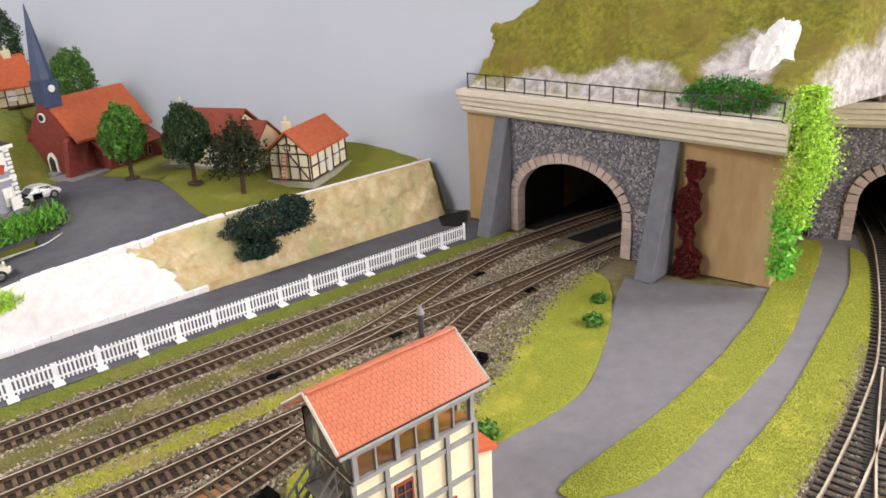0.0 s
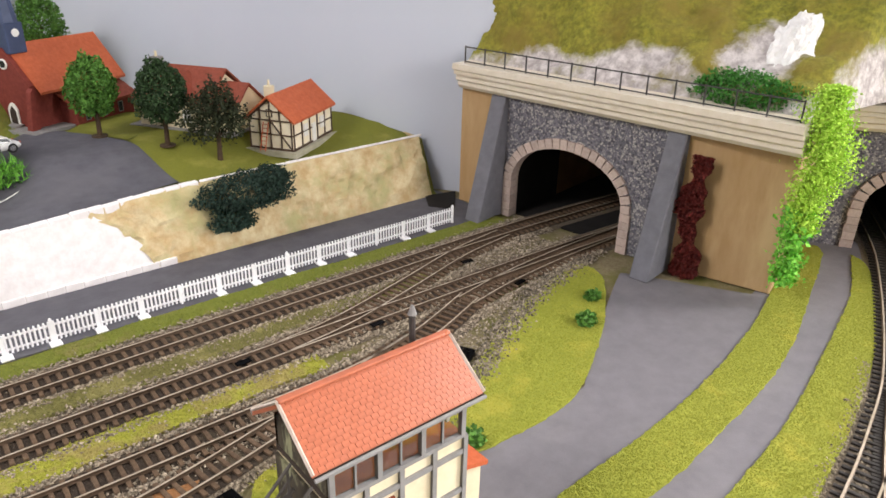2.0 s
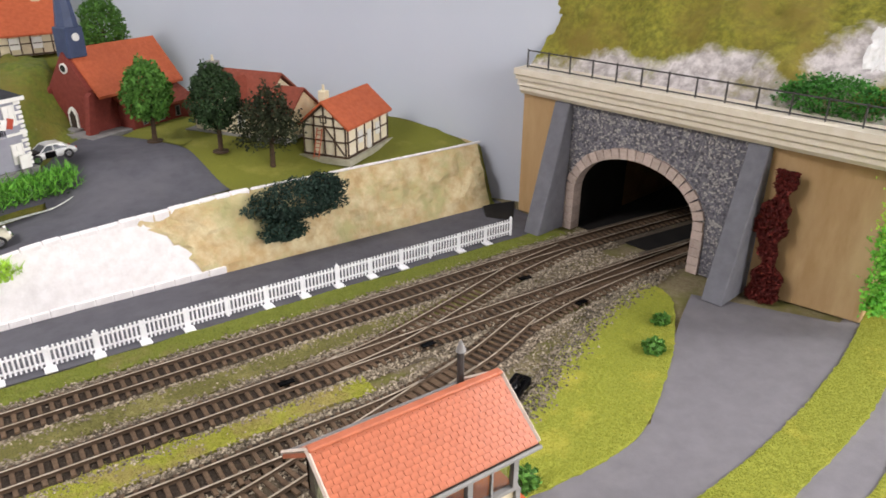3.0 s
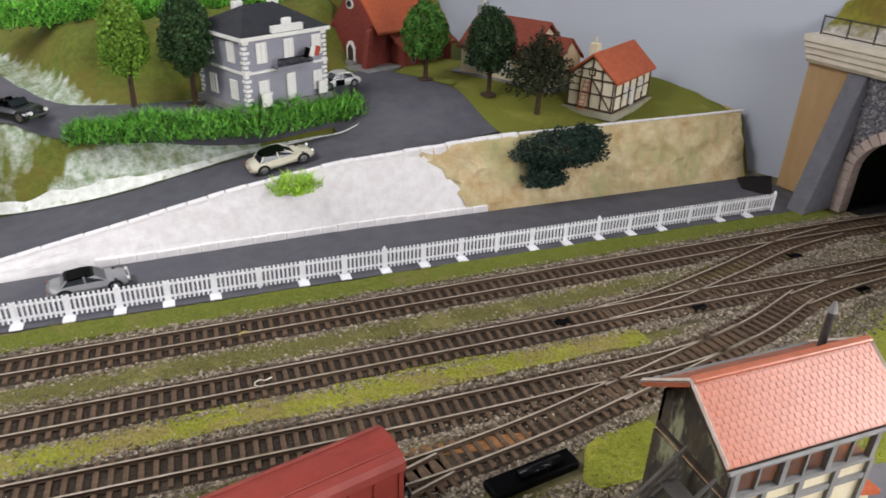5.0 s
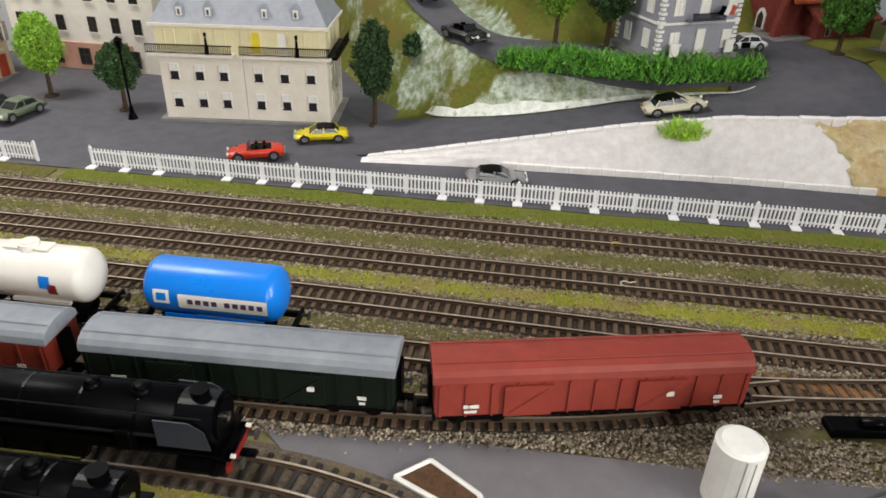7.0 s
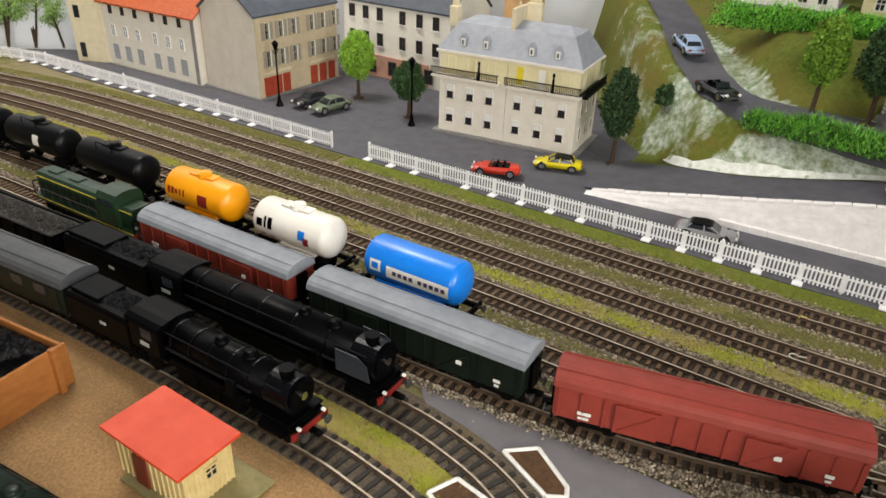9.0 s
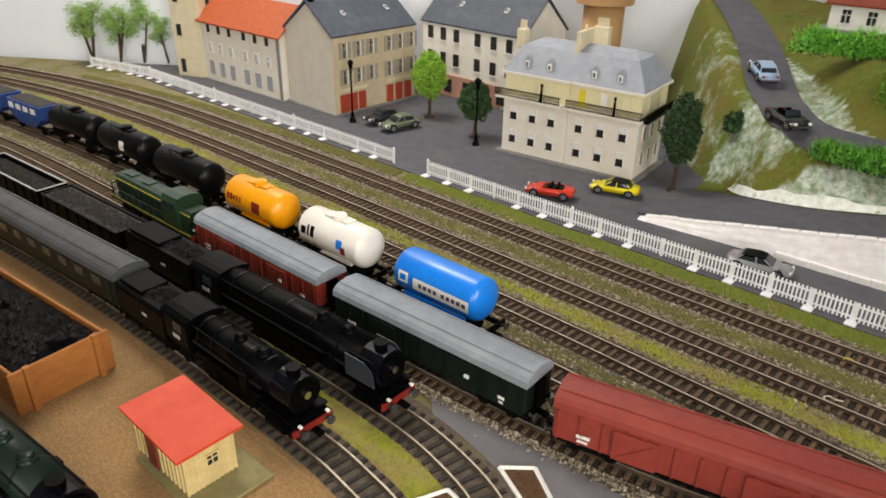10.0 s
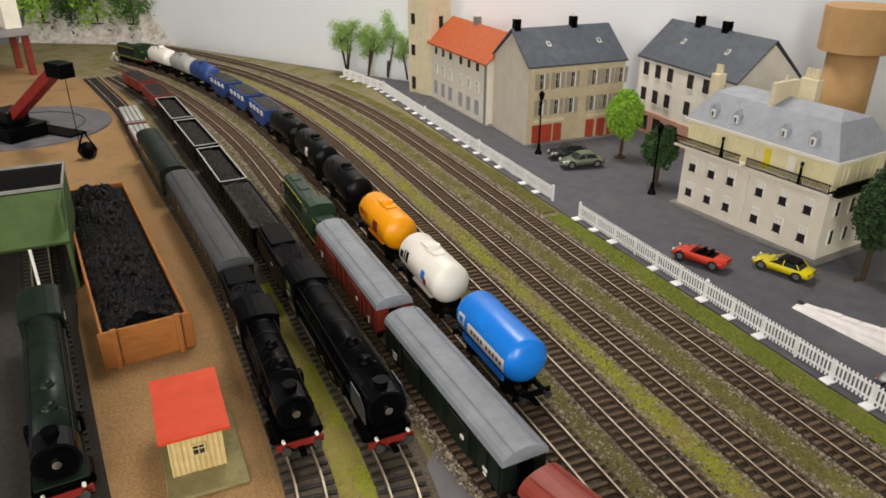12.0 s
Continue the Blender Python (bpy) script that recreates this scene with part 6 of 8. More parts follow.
def signal_box():
    t = thing("signal_box", pose(0, 0, 0), "timber-framed signal box with salmon tile roof and glazed upper floor", "signal box")
    x0, x1, y0, y1 = -0.361, -0.284, -0.3438, -0.299
    xr0, xr1 = -0.369, -0.2765
    sill, head = 0.0755, 0.0965
    boxpart("base", t, "stone_grey", ((x0 + x1) / 2, (y0 + y1) / 2, 0.001), (0.092, 0.056, 0.004))
    boxpart("lower_wall", t, "cream", ((x0 + x1) / 2, (y0 + y1) / 2, sill / 2 + 0.0005), (x1 - x0, y1 - y0, sill - 0.003), "cream rendered lower floor")
    boxpart("floor_slab", t, "cabin_wood", ((x0 + x1) / 2, (y0 + y1) / 2, sill - 0.001), (x1 - x0 - 0.001, y1 - y0 - 0.001, 0.002))
    boxpart("back_wall", t, "cabin_wood", ((x0 + x1) / 2, y1 - 0.001, (sill + head) / 2), (x1 - x0, 0.002, head - sill))
    boxpart("left_wall", t, "mossy", (x0 + 0.001, (y0 + y1) / 2, (sill + head) / 2), (0.002, y1 - y0, head - sill), "weathered dark timber end wall")
    for x in (x0, x1 - 0.002):
        bm = bmesh.new()
        prism(bm, [(y0 + 0.002, head), (y1 - 0.002, head), (-0.321, 0.1145)], "x", x, x + 0.002)
        part("gable", bm, "mossy", t)
    boxpart("end_cladding", t, "mossy", (x0 - 0.0006, (y0 + y1) / 2, sill / 2 + 0.0005), (0.0016, y1 - y0 - 0.001, sill - 0.003), "weathered mossy end cladding")
    for i, x in enumerate(np.linspace(x0 + 0.002, x1 - 0.002, 4)):
        boxpart("corner_post", t, "stone_grey", (x, y0 - 0.0004, (sill + head) / 2), (0.0026, 0.0028, head - sill))
    for z in (sill, head - 0.0005):
        boxpart("window_rail", t, "stone_grey", ((x0 + x1) / 2, y0 - 0.0004, z), (x1 - x0, 0.0026, 0.0022))
    boxpart("window_rail", t, "stone_grey", ((x0 + x1) / 2, y0 - 0.0004, head - 0.0055), (x1 - x0, 0.002, 0.0010))
    w = (x1 - x0 - 0.004) / 3
    for i in range(3):
        for k in range(2):
            x = x0 + 0.002 + w * (i + 0.25 + 0.5 * k)
            if k == 0:
                ob = boxpart("window_sash", t, "stone_grey", (x + w * 0.25, y0 - 0.0002, (sill + head) / 2), (0.0010, 0.0014, head - sill - 0.002))
            bm = bmesh.new()
            B(bm, (x, y0 + 0.0004, (sill + head) / 2), (w * 0.46, 0.0004, head - sill - 0.001))
            g = finish("pane", bm, M["sb_glass"], ob)
            g.visible_shadow = False
    for y in (y0 + 0.012, y0 + 0.036):
        boxpart("side_post", t, "stone_grey", (x1 - 0.001, y, (sill + head) / 2), (0.0022, 0.0022, head - sill))
    for i, x in enumerate(np.linspace(x0 + 0.010, x1 - 0.01, 5)):
        boxpart("lever", t, "tile", (x, -0.325, sill + 0.005), (0.007, 0.009, 0.010), "orange-brown interior fitting")
    boxpart("partition", t, "tile_brown", (-0.308, -0.315, sill + 0.009), (0.03, 0.002, 0.018))
    for a, b in (((x0, 0.041), (x1, 0.041)), ((x0, 0.004), (x1, 0.004)), ((x0, sill - 0.010), (x1, sill - 0.010))):
        bm = bmesh.new()
        beam(bm, a, b, 0.003)
        o = part("beam", bm, "stone_grey", t)
        o.matrix_basis = pose(0, y0, 0)
    for x in np.linspace(x0, x1, 5):
        bm = bmesh.new()
        beam(bm, (x, 0.004), (x, sill - 0.001), 0.0026)
        o = part("beam", bm, "stone_grey", t)
        o.matrix_basis = pose(0, y0 - 0.0003, 0)
    window(t, pose(-0.332, y0 - 0.0006, 0.045), 0.010, 0.015, "tile_brown", "glass", True)
    window(t, pose(-0.304, y0 - 0.0006, 0.016), 0.010, 0.015, "tile_brown", "glass", True)
    for zz in (0.025, 0.052, 0.078):
        bm = bmesh.new()
        beam(bm, (y0, zz), (y1, zz), 0.003)
        o = part("beam", bm, "timber", t)
        o.matrix_basis = pose(x0, 0, 0, 0, 0, 90)
    # roof: boards with tiles laid in courses
    ye0, ye1, yr, ze, zr = -0.3485, -0.294, -0.321, 0.0985, 0.1185
    for a, za, b, zb in ((ye0, ze, yr, zr), (yr, zr, ye1, ze)):
        bm = bmesh.new()
        prism(bm, [(a, za - 0.003), (b, zb - 0.003), (b, zb - 0.0008), (a, za - 0.0008)], "x", xr0, xr1)
        part("roof_board", bm, "tile_sb" if a == yr else "timber", t)
    n, mcol = 13, 26
    bm = bmesh.new()
    tw, th = (xr1 - xr0) / mcol, math.hypot(yr - ye0, zr - ze) / n
    B(bm, (0, 0, 0), (tw * 0.985, th * 1.2, 0.0005), bev=0.0002)
    tile = part("tile", bm, "tile_sb", t)
    ang = math.degrees(math.atan2(zr - ze, yr - ye0))
    first = True
    for r in range(n):
        for c in range(mcol):
            u = (r + 0.45) / n
            mm = pose(xr0 + tw * (c + 0.5) + (tw * 0.25 if r % 2 else -tw * 0.25), ye0 + (yr - ye0) * u, ze + (zr - ze) * u + 0.0002, ang - 1.5, 0, 0)
            if first:
                tile.matrix_basis = mm
                first = False
            else:
                o = new("tile", tile.data)
                o.parent, o.matrix_basis = t, mm
    boxpart("ridge_cap", t, "tile_sb", ((xr0 + xr1) / 2, yr, zr + 0.0005), (xr1 - xr0, 0.004, 0.0016), "", 0.0005)
    for x in (xr0, xr1):
        for a, za, b, zb in ((ye0, ze, yr, zr), (yr, zr, ye1, ze)):
            bm = bmesh.new()
            rod(bm, (x, a, za + 0.0005), (x, b, zb + 0.0005), 0.0009, 4)
            part("barge_board", bm, "barge", t, "pale barge board")
    for y, z in ((ye0, ze), (ye1, ze)):
        bm = bmesh.new()
        rod(bm, (xr0, y - 0.0012 * (1 if y == ye0 else -1), z - 0.0016), (xr1, y - 0.0012 * (1 if y == ye0 else -1), z - 0.0016), 0.0010)
        part("gutter", bm, "stone_grey", t)
    bm = bmesh.new()
    C(bm, (-0.291, -0.311, 0.1185), 0.0017, 0.022, 10)
    ch = part("stove_pipe", bm, "dark_metal", t)
    bm = bmesh.new()
    C(bm, (-0.291, -0.311, 0.1315), 0.0024, 0.005, 10, "z", 0.0006)
    finish("cowl", bm, "stone_grey", ch)
    boxpart("annex_wall", t, "cream", (-0.2755, -0.327, 0.024), (0.013, 0.028, 0.048), "cream lean-to")
    boxpart("annex_roof", t, "tile", (-0.2745, -0.327, 0.0495), (0.017, 0.033, 0.0025), "orange lean-to roof", 0, 0, 16)
    # outside stair on the far end
    bm = bmesh.new()
    for i in range(9):
        B(bm, (x0 - 0.012 - i * 0.008, -0.334, 0.072 - i * 0.0078), (0.008, 0.018, 0.001))
    part("stair_treads", bm, "stair_grey", t)
    for y in (-0.343, -0.325):
        bm = bmesh.new()
        rod(bm, (x0 - 0.006, y, 0.074), (x0 - 0.082, y, 0.002), 0.0012)
        rod(bm, (x0 - 0.006, y, 0.088), (x0 - 0.082, y, 0.016), 0.0008)
        rod(bm, (x0 - 0.006, y, 0.081), (x0 - 0.082, y, 0.009), 0.0006)
        for i in range(7):
            x = x0 - 0.008 - i * 0.012
            z = 0.073 - (x0 - 0.006 - x) * 0.072 / 0.076
            rod(bm, (x, y, z), (x, y, z + 0.0145), 0.0007)
        part("stair_railing", bm, "stair_grey", t, "dull grey lattice stair railing")
    return t


M["sb_glass"] = bpy.data.materials.new("thin_clear_glass")
M["sb_glass"].use_nodes = True
nt = M["sb_glass"].node_tree
gl, tr, mx = nt.nodes.new("ShaderNodeBsdfGlossy"), nt.nodes.new("ShaderNodeBsdfTransparent"), nt.nodes.new("ShaderNodeMixShader")
gl.inputs["Roughness"].default_value = 0.05
mx.inputs[0].default_value = 0.12
nt.links.new(tr.outputs[0], mx.inputs[1])
nt.links.new(gl.outputs[0], mx.inputs[2])
nt.links.new(mx.outputs[0], nt.nodes["Material Output"].inputs[0])
signal_box()


# ---- cars ----
def car(m, colour, label, roof="hard", length=0.05, top=None, kind_name="car", tall=1.0):
    """A small car on four wheels; x is forwards."""
    t = thing(kind_name, m, label, "car", "toy cars")
    t.scale = (1, 1, tall)
    l, w = length, length * 0.40
    body = bmesh.new()
    side = [(-0.50, 0.10), (-0.50, 0.17), (-0.46, 0.205), (-0.25, 0.222), (0.16, 0.215), (0.30, 0.198), (0.44, 0.168), (0.50, 0.135), (0.50, 0.09), (0.40, 0.075), (-0.40, 0.075)]
    prism(body, [(a * l, b * l) for a, b in side], "y", -w / 2, w / 2)
    es = [e for e in body.edges]
    bmesh.ops.bevel(body, geom=es, offset=l * 0.028, segments=2, affect="EDGES")
    part("body", body, colour, t, "", True)
    if roof != "open":
        cab = bmesh.new()
        q = [(-0.34, 0.21), (-0.25, 0.315), (-0.05, 0.335), (0.06, 0.322), (0.22, 0.205)]
        prism(cab, [(a * l, b * l) for a, b in q], "y", -w * 0.42, w * 0.42)
        for v in cab.verts:
            if v.co.z > 0.28 * l:
                v.co.y *= 0.82
        part("glazing", cab, "glass", t, "dark glazed cabin")
        cap = bmesh.new()
        q = [(-0.285, 0.295), (-0.25, 0.325), (-0.05, 0.347), (0.05, 0.335), (0.085, 0.312)]
        prism(cap, [(a * l, b * l) for a, b in q], "y", -w * 0.355, w * 0.355)
        part("roof", cap, top or colour, t, "black folding roof" if top else "")
        for s in (-1, 1):
            for a, b in (((-0.335, 0.215), (-0.255, 0.322)), ((-0.04, 0.215), (-0.05, 0.335)), ((0.215, 0.21), (0.065, 0.325))):
                bm = bmesh.new()
                rod(bm, (a[0] * l, s * w * 0.425, a[1] * l), (b[0] * l, s * w * 0.352, b[1] * l), l * 0.012, 4)
                part("pillar", bm, colour, t)
    else:
        boxpart("cockpit", t, "black", (-0.10 * l, 0, 0.218 * l), (0.36 * l, w * 0.72, 0.02 * l))
        for x in (-0.16, -0.02):
            for s in (-0.2, 0.2):
                boxpart("seat", t, "black", (x * l, s * w, 0.245 * l), (0.05 * l, w * 0.26, 0.09 * l), "", l * 0.01)
        boxpart("windscreen", t, "glass", (0.12 * l, 0, 0.262 * l), (0.012 * l, w * 0.74, 0.11 * l), "", 0, 0, -35)
    for x in (-0.31, 0.31):
        for s in (-1, 1):
            bm = bmesh.new()
            C(bm, (0, 0, 0), 0.098 * l, 0.07 * l, 16, "y")
            wh = part("wheel", bm, "tyre", t)
            wh.matrix_basis = pose(x * l, s * (w / 2 - 0.03 * l), 0.098 * l)
            bm = bmesh.new()
            C(bm, (0, s * 0.032 * l, 0), 0.058 * l, 0.012 * l, 12, "y")
            finish("rim", bm, "chrome", wh)
    for s in (-1, 1):
        bm = bmesh.new()
        C(bm, (0.485 * l, s * w * 0.34, 0.165 * l), 0.028 * l, 0.03 * l, 10, "x")
        part("headlight", bm, "white", t)
        boxpart("tail_light", t, "shop_red", (-0.498 * l, s * w * 0.36, 0.18 * l), (0.008 * l, w * 0.16, 0.04 * l))
    for x in (-0.505, 0.505):
        boxpart("bumper", t, "chrome", (x * l, 0, 0.115 * l), (0.02 * l, w * 0.9, 0.03 * l))
    return t


def paint(name, a, rough=0.3):
    M[name] = mat(name, a, None, 40, rough)
    return name


car(pose(-0.858, 0.047, 0.001, 0, 0, 202), paint("red_paint", "d23a26"), "red open convertible car beside the fence", "open", 0.054)
car(pose(-0.810, 0.106, 0.001, 0, 0, 198), paint("yellow_paint", "e0cf16"), "yellow coupe with black roof on the street", "hard", 0.055, "black", "car", 0.85)
car(pose(-0.622, 0.036, 0.001, 0, 0, 8), paint("silver_paint", "909092"), "silver car with black roof behind the fence", "hard", 0.056, "black", "car", 0.8)
car(pose(-1.188, 0.108, 0.001, 0, 0, 258), paint("dark_paint", "24262a"), "dark saloon car parked on the square", "hard", 0.056)
car(pose(-1.150, 0.104, 0.001, 0, 0, 258), paint("green_paint", "6d7862"), "grey-green saloon car parked on the square", "hard", 0.058)
car(pose(-0.461, 0.118, ramp_z(-0.461) + 0.002, 0, -9.5, 9), paint("ivory_paint", "d8d2bc"), "ivory saloon with black roof on the ramp road", "hard", 0.059, "black", "car", 0.85)
patrol = car(pose(-0.383, 0.231, 0.0885, 0, 0, 198), paint("patrol_paint", "e6e6e4"), "white estate car with black bonnet and doors beside the town hall", "hard", 0.048, "white")
boxpart("bonnet", patrol, "black", (0.0155, 0, 0.0098), (0.012, 0.0165, 0.0012), "black bonnet", 0.0004, 0, 6)
for side in (-1, 1):
    boxpart("door", patrol, "black", (0.002, side * 0.0097, 0.0072), (0.010, 0.0008, 0.006), "black door")
car(pose(-0.676, 0.213, 0.0855, 0, 0, -41), paint("black_paint", "16171a", 0.2), "black open car with pale wheels on the upper road", "open", 0.058)
car(pose(-0.743, 0.312, hill_z(-0.743, 0.312) + 0.002, 0, -7, 127), paint("blue_paint", "9fb6d6"), "light blue saloon car on the upper road", "hard", 0.058)


# ---- trees, hedges and bushes ----
def crown_points(n, rx, rz, seed, hollow=0.55, lump=0.28, ry=None):
    """Points of a leafy crown: mostly near an uneven shell."""
    u = rng.normal(size=(n, 3))
    u /= np.linalg.norm(u, axis=1)[:, None]
    k = np.array([1 + lump * noise.fractal(Vector(q) * 2.4 + Vector((seed, 0, 0)), 1.0, 2.0, 3) for q in u])
    r = (hollow + (1 - hollow) * rng.uniform(0, 1, n) ** 0.5) * k
    return u * r[:, None] * np.array([rx, ry or rx, rz])


def tree(m, h, r, leaf, label, crown=0.68, n=6800, size=0.0018, trunk=0.0028, egg=0.12, category="tree", group="trees of the town", lump=0.28):
    """A model tree: tapered trunk, limbs and a crown of many small leaves; returns the thing."""
    t = thing("tree", m, label, category, group)
    bm = bmesh.new()
    zc = h * (1 - crown / 2)
    rod(bm, (0, 0, -0.001), (0.001, 0, h * 0.35), trunk, 8, trunk * 0.75)
    rod(bm, (0.001, 0, h * 0.35), (0, 0.001, zc + h * 0.15), trunk * 0.75, 8, trunk * 0.25)
    for i in range(7):
        a = i * 2.4
        z = h * (0.36 + 0.07 * i)
        rod(bm, (0, 0, z), (math.cos(a) * r * 0.7, math.sin(a) * r * 0.7, z + h * 0.14), trunk * 0.35, 5, trunk * 0.1)
    C(bm, (0, 0, 0.0006), r * 0.34, 0.0016, 12)
    part("trunk", bm, "bark", t)
    p = crown_points(n, r, h * crown / 2, h * 90 + r * 50, 0.55, lump)
    p[:, 2] *= 1.0
    p[:, :2] *= (1 - egg * p[:, 2] / (h * crown / 2))[:, None]
    p[:, 2] += zc
    v, f = leaves(p, size)
    raw_mesh("crown", v, f, leaf, "", "", "", t)
    return t


def bush(name, m, rx, ry, rz, leaf, label, n=1500, size=0.0028, category="bush", group="", spiky=False):
    t = thing(name, m, label, category, group)
    p = crown_points(n, rx, rz, rx * 300 + rz * 70, 0.45, 0.35, ry)
    p[:, 2] = np.maximum(p[:, 2], -rz * 0.55) + rz * 0.5
    if spiky:
        v, f = blades(p, size * 3.0, size * 0.45, 0.6)
    else:
        v, f = leaves(p, size)
    raw_mesh("foliage", v, f, leaf, "", "", "", t)
    bm = bmesh.new()
    for i in range(5):
        a = i * 1.3
        rod(bm, (0, 0, -0.002), (math.cos(a) * rx * 0.6, math.sin(a) * ry * 0.6, rz * 0.8), 0.0007, 5)
    part("stem", bm, "bark", t)
    return t


tree(pose(-0.281, 0.248, 0.086), 0.084, 0.024, "leaf_mid", "round dark green deciduous tree beside the church", 0.72)
tree(pose(-0.233, 0.184, 0.083), 0.088, 0.024, "leaf_dark", "round dark green deciduous tree on the green", 0.72)
tree(pose(-0.195, 0.144, 0.067), 0.080, 0.028, "leaf_brown", "ragged brown-green pine tree on the embankment top", 0.66, 3600, 0.0020, 0.0032, 0.3, lump=0.85)
tree(pose(-0.579, 0.222, 0.084), 0.100, 0.021, "leaf_lime", "light green slender tree behind the hedge")
tree(pose(-0.525, 0.214, 0.085), 0.102, 0.024, "leaf_dark", "dark green tree beside the town hall")
tree(pose(-0.766, 0.160, 0.0), 0.112, 0.020, "leaf_dark", "dark green tree at the foot of the hill")
tree(pose(-1.160, 0.176, 0.0), 0.096, 0.024, "leaf_lime", "light green tree on the town square")
tree(pose(-1.052, 0.150, 0.0), 0.076, 0.021, "leaf_dark", "small dark green tree beside the town house")
tree(pose(-0.275, 0.46, hill_z(-0.275, 0.46)), 0.100, 0.027, "leaf_mid", "round green tree behind the church", 0.8)
tree(pose(-0.335, 0.57, hill_z(-0.335, 0.57)), 0.125, 0.032, "leaf_dark", "dark green tree on the terrace", 0.75)
tree(pose(-0.66, 0.60, 0.15), 0.10, 0.03, "leaf_dark", "dark green tree behind the villa", 0.8)
bush("pine_bush", pose(-0.195, 0.086, 0.042), 0.053, 0.023, 0.020, "leaf_pine", "dark blue-green creeping bush on the embankment", 7500, 0.0016)
bush("roadside_bush", pose(-0.738, 0.236, hill_z(-0.738, 0.236) + 0.004), 0.011, 0.013, 0.013, "leaf_dark", "dark green bush at the edge of the upper road", 900, 0.0028)
bush("pine_bush", pose(-0.214, 0.079, 0.022), 0.022, 0.013, 0.015, "leaf_pine", "dark blue-green creeping bush on the embankment", 2600, 0.0016)
bush("pine_bush", pose(-0.165, 0.095, 0.054), 0.018, 0.015, 0.013, "leaf_pine", "dark blue-green creeping bush on the embankment", 2000, 0.0016)


def hedge(pts, z, r, h, leaf, label, n=9500):
    line = smooth_line(pts, 0.004)
    i = rng.integers(0, len(line), n)
    lump = np.array([1 + 0.5 * noise.noise(Vector((q[0] * 40, q[1] * 40, 1.5))) for q in line])
    u = rng.normal(size=(n, 3))
    u /= np.linalg.norm(u, axis=1)[:, None]
    u[:, 2] = np.abs(u[:, 2])
    k = lump[i] * rng.uniform(0.55, 1.0, n)
    p = u * k[:, None] * np.array([r, r, h])
    p[:, :2] += line[i][:, :2]
    p[:, 2] += np.array([height_at(*line[j][:2], z) for j in i])
    t = thing("hedge", pose(0, 0, 0), label, "hedge", "hedges")
    v, f = blades(p[: n * 3 // 4], 0.0090, 0.0009, 0.6)
    raw_mesh("foliage", v, f, leaf, "", "", "", t)
    # dark leaves among the bright ones put the hedge's inner shade into colour
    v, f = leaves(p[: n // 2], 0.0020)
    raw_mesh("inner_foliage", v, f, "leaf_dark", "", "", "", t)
    return t


def height_at(x, y, z):
    return hill_z(x, y) if z is None else z


hedge([(-0.625, 0.176), (-0.55, 0.170), (-0.47, 0.165), (-0.42, 0.178), (-0.375, 0.192)], 0.070, 0.017, 0.0215, "leaf_hedge", "bright green feathery hedge above the ramp road")
hedge([(-0.71, 0.33), (-0.64, 0.345), (-0.56, 0.36), (-0.47, 0.385), (-0.42, 0.40)], 0.140, 0.018, 0.032, "leaf_hedge", "green feathery hedge in front of the villas")
bush("bush", pose(-0.455, 0.084, 0.040), 0.022, 0.010, 0.011, "leaf_bright", "bright lime bush on the white wall", 700, 0.0022, "bush", "", True)
bush("bush", pose(-0.014, -0.209, 0.002), 0.0075, 0.0065, 0.0045, "leaf_mid", "small green bush on the lawn", 300, 0.0022, "bush", "lawn bushes")
bush("bush", pose(-0.052, -0.234, 0.002), 0.0095, 0.008, 0.006, "leaf_mid", "small green bush on the lawn", 400, 0.0022, "bush", "lawn bushes")
bush("bush", pose(-0.228, -0.288, 0.002), 0.010, 0.008, 0.008, "leaf_mid", "small green bush beside the signal box", 400, 0.0022, "bush", "lawn bushes")
p = wall_at(0.245, -0.012)
bush("parapet_bush", pose(p.x + 0.012, p.y, 0.160, 0, 0, -80), 0.05, 0.018, 0.020, "leaf_parapet", "dense green bush growing over the parapet", 7500, 0.0015)
# hanging creepers
p = wall_at(0.322, 0.012)
t = thing("creeper", pose(p.x + 0.012, p.y, 0), "lime green creeper hanging from the parapet corner", "creeper", "creepers")
n = 15000
z = rng.uniform(0.070, 0.192, n)
w = 0.007 + 0.013 * np.clip((z - 0.06) / 0.06, 0, 1)
w *= 1 - 0.5 * np.clip((z - 0.165) / 0.03, 0, 1)
q = np.stack([rng.normal(0, 0.42, n) * w + 0.004, rng.normal(0, 0.45, n) * w + 0.004 * np.sin(z * 75 + 1), z], 1)
v, f = leaves(q, 0.0014)
raw_mesh("foliage", v, f, "leaf_bright", "", "", "", t)
n = 1300
z = rng.uniform(0.018, 0.09, n)
q = np.stack([rng.normal(0.004, 0.006, n), rng.normal(0.008, 0.006, n), z], 1)
v, f = leaves(q, 0.0026)
raw_mesh("lower_foliage", v, f, "leaf_hedge", "", "darker green lower growth", "", t)
p = wall_at(0.231, 0.005)
t = thing("creeper", pose(p.x, p.y, 0, 0, 0, -81), "dark red creeper climbing the tan wall", "creeper", "creepers")
n = 14000
z = rng.uniform(0.0, 0.118, n)
mid = 0.003 * np.sin(z * 70)
q = np.stack([mid + rng.uniform(-1, 1, n) * (0.0095 + 0.004 * np.sin(z * 110) + 0.002 * np.sin(z * 310)), -np.abs(rng.normal(0, 0.003, n)), z], 1)
v, f = leaves(q, 0.0014)
raw_mesh("foliage", v, f, "leaf_red", "", "", "", t)


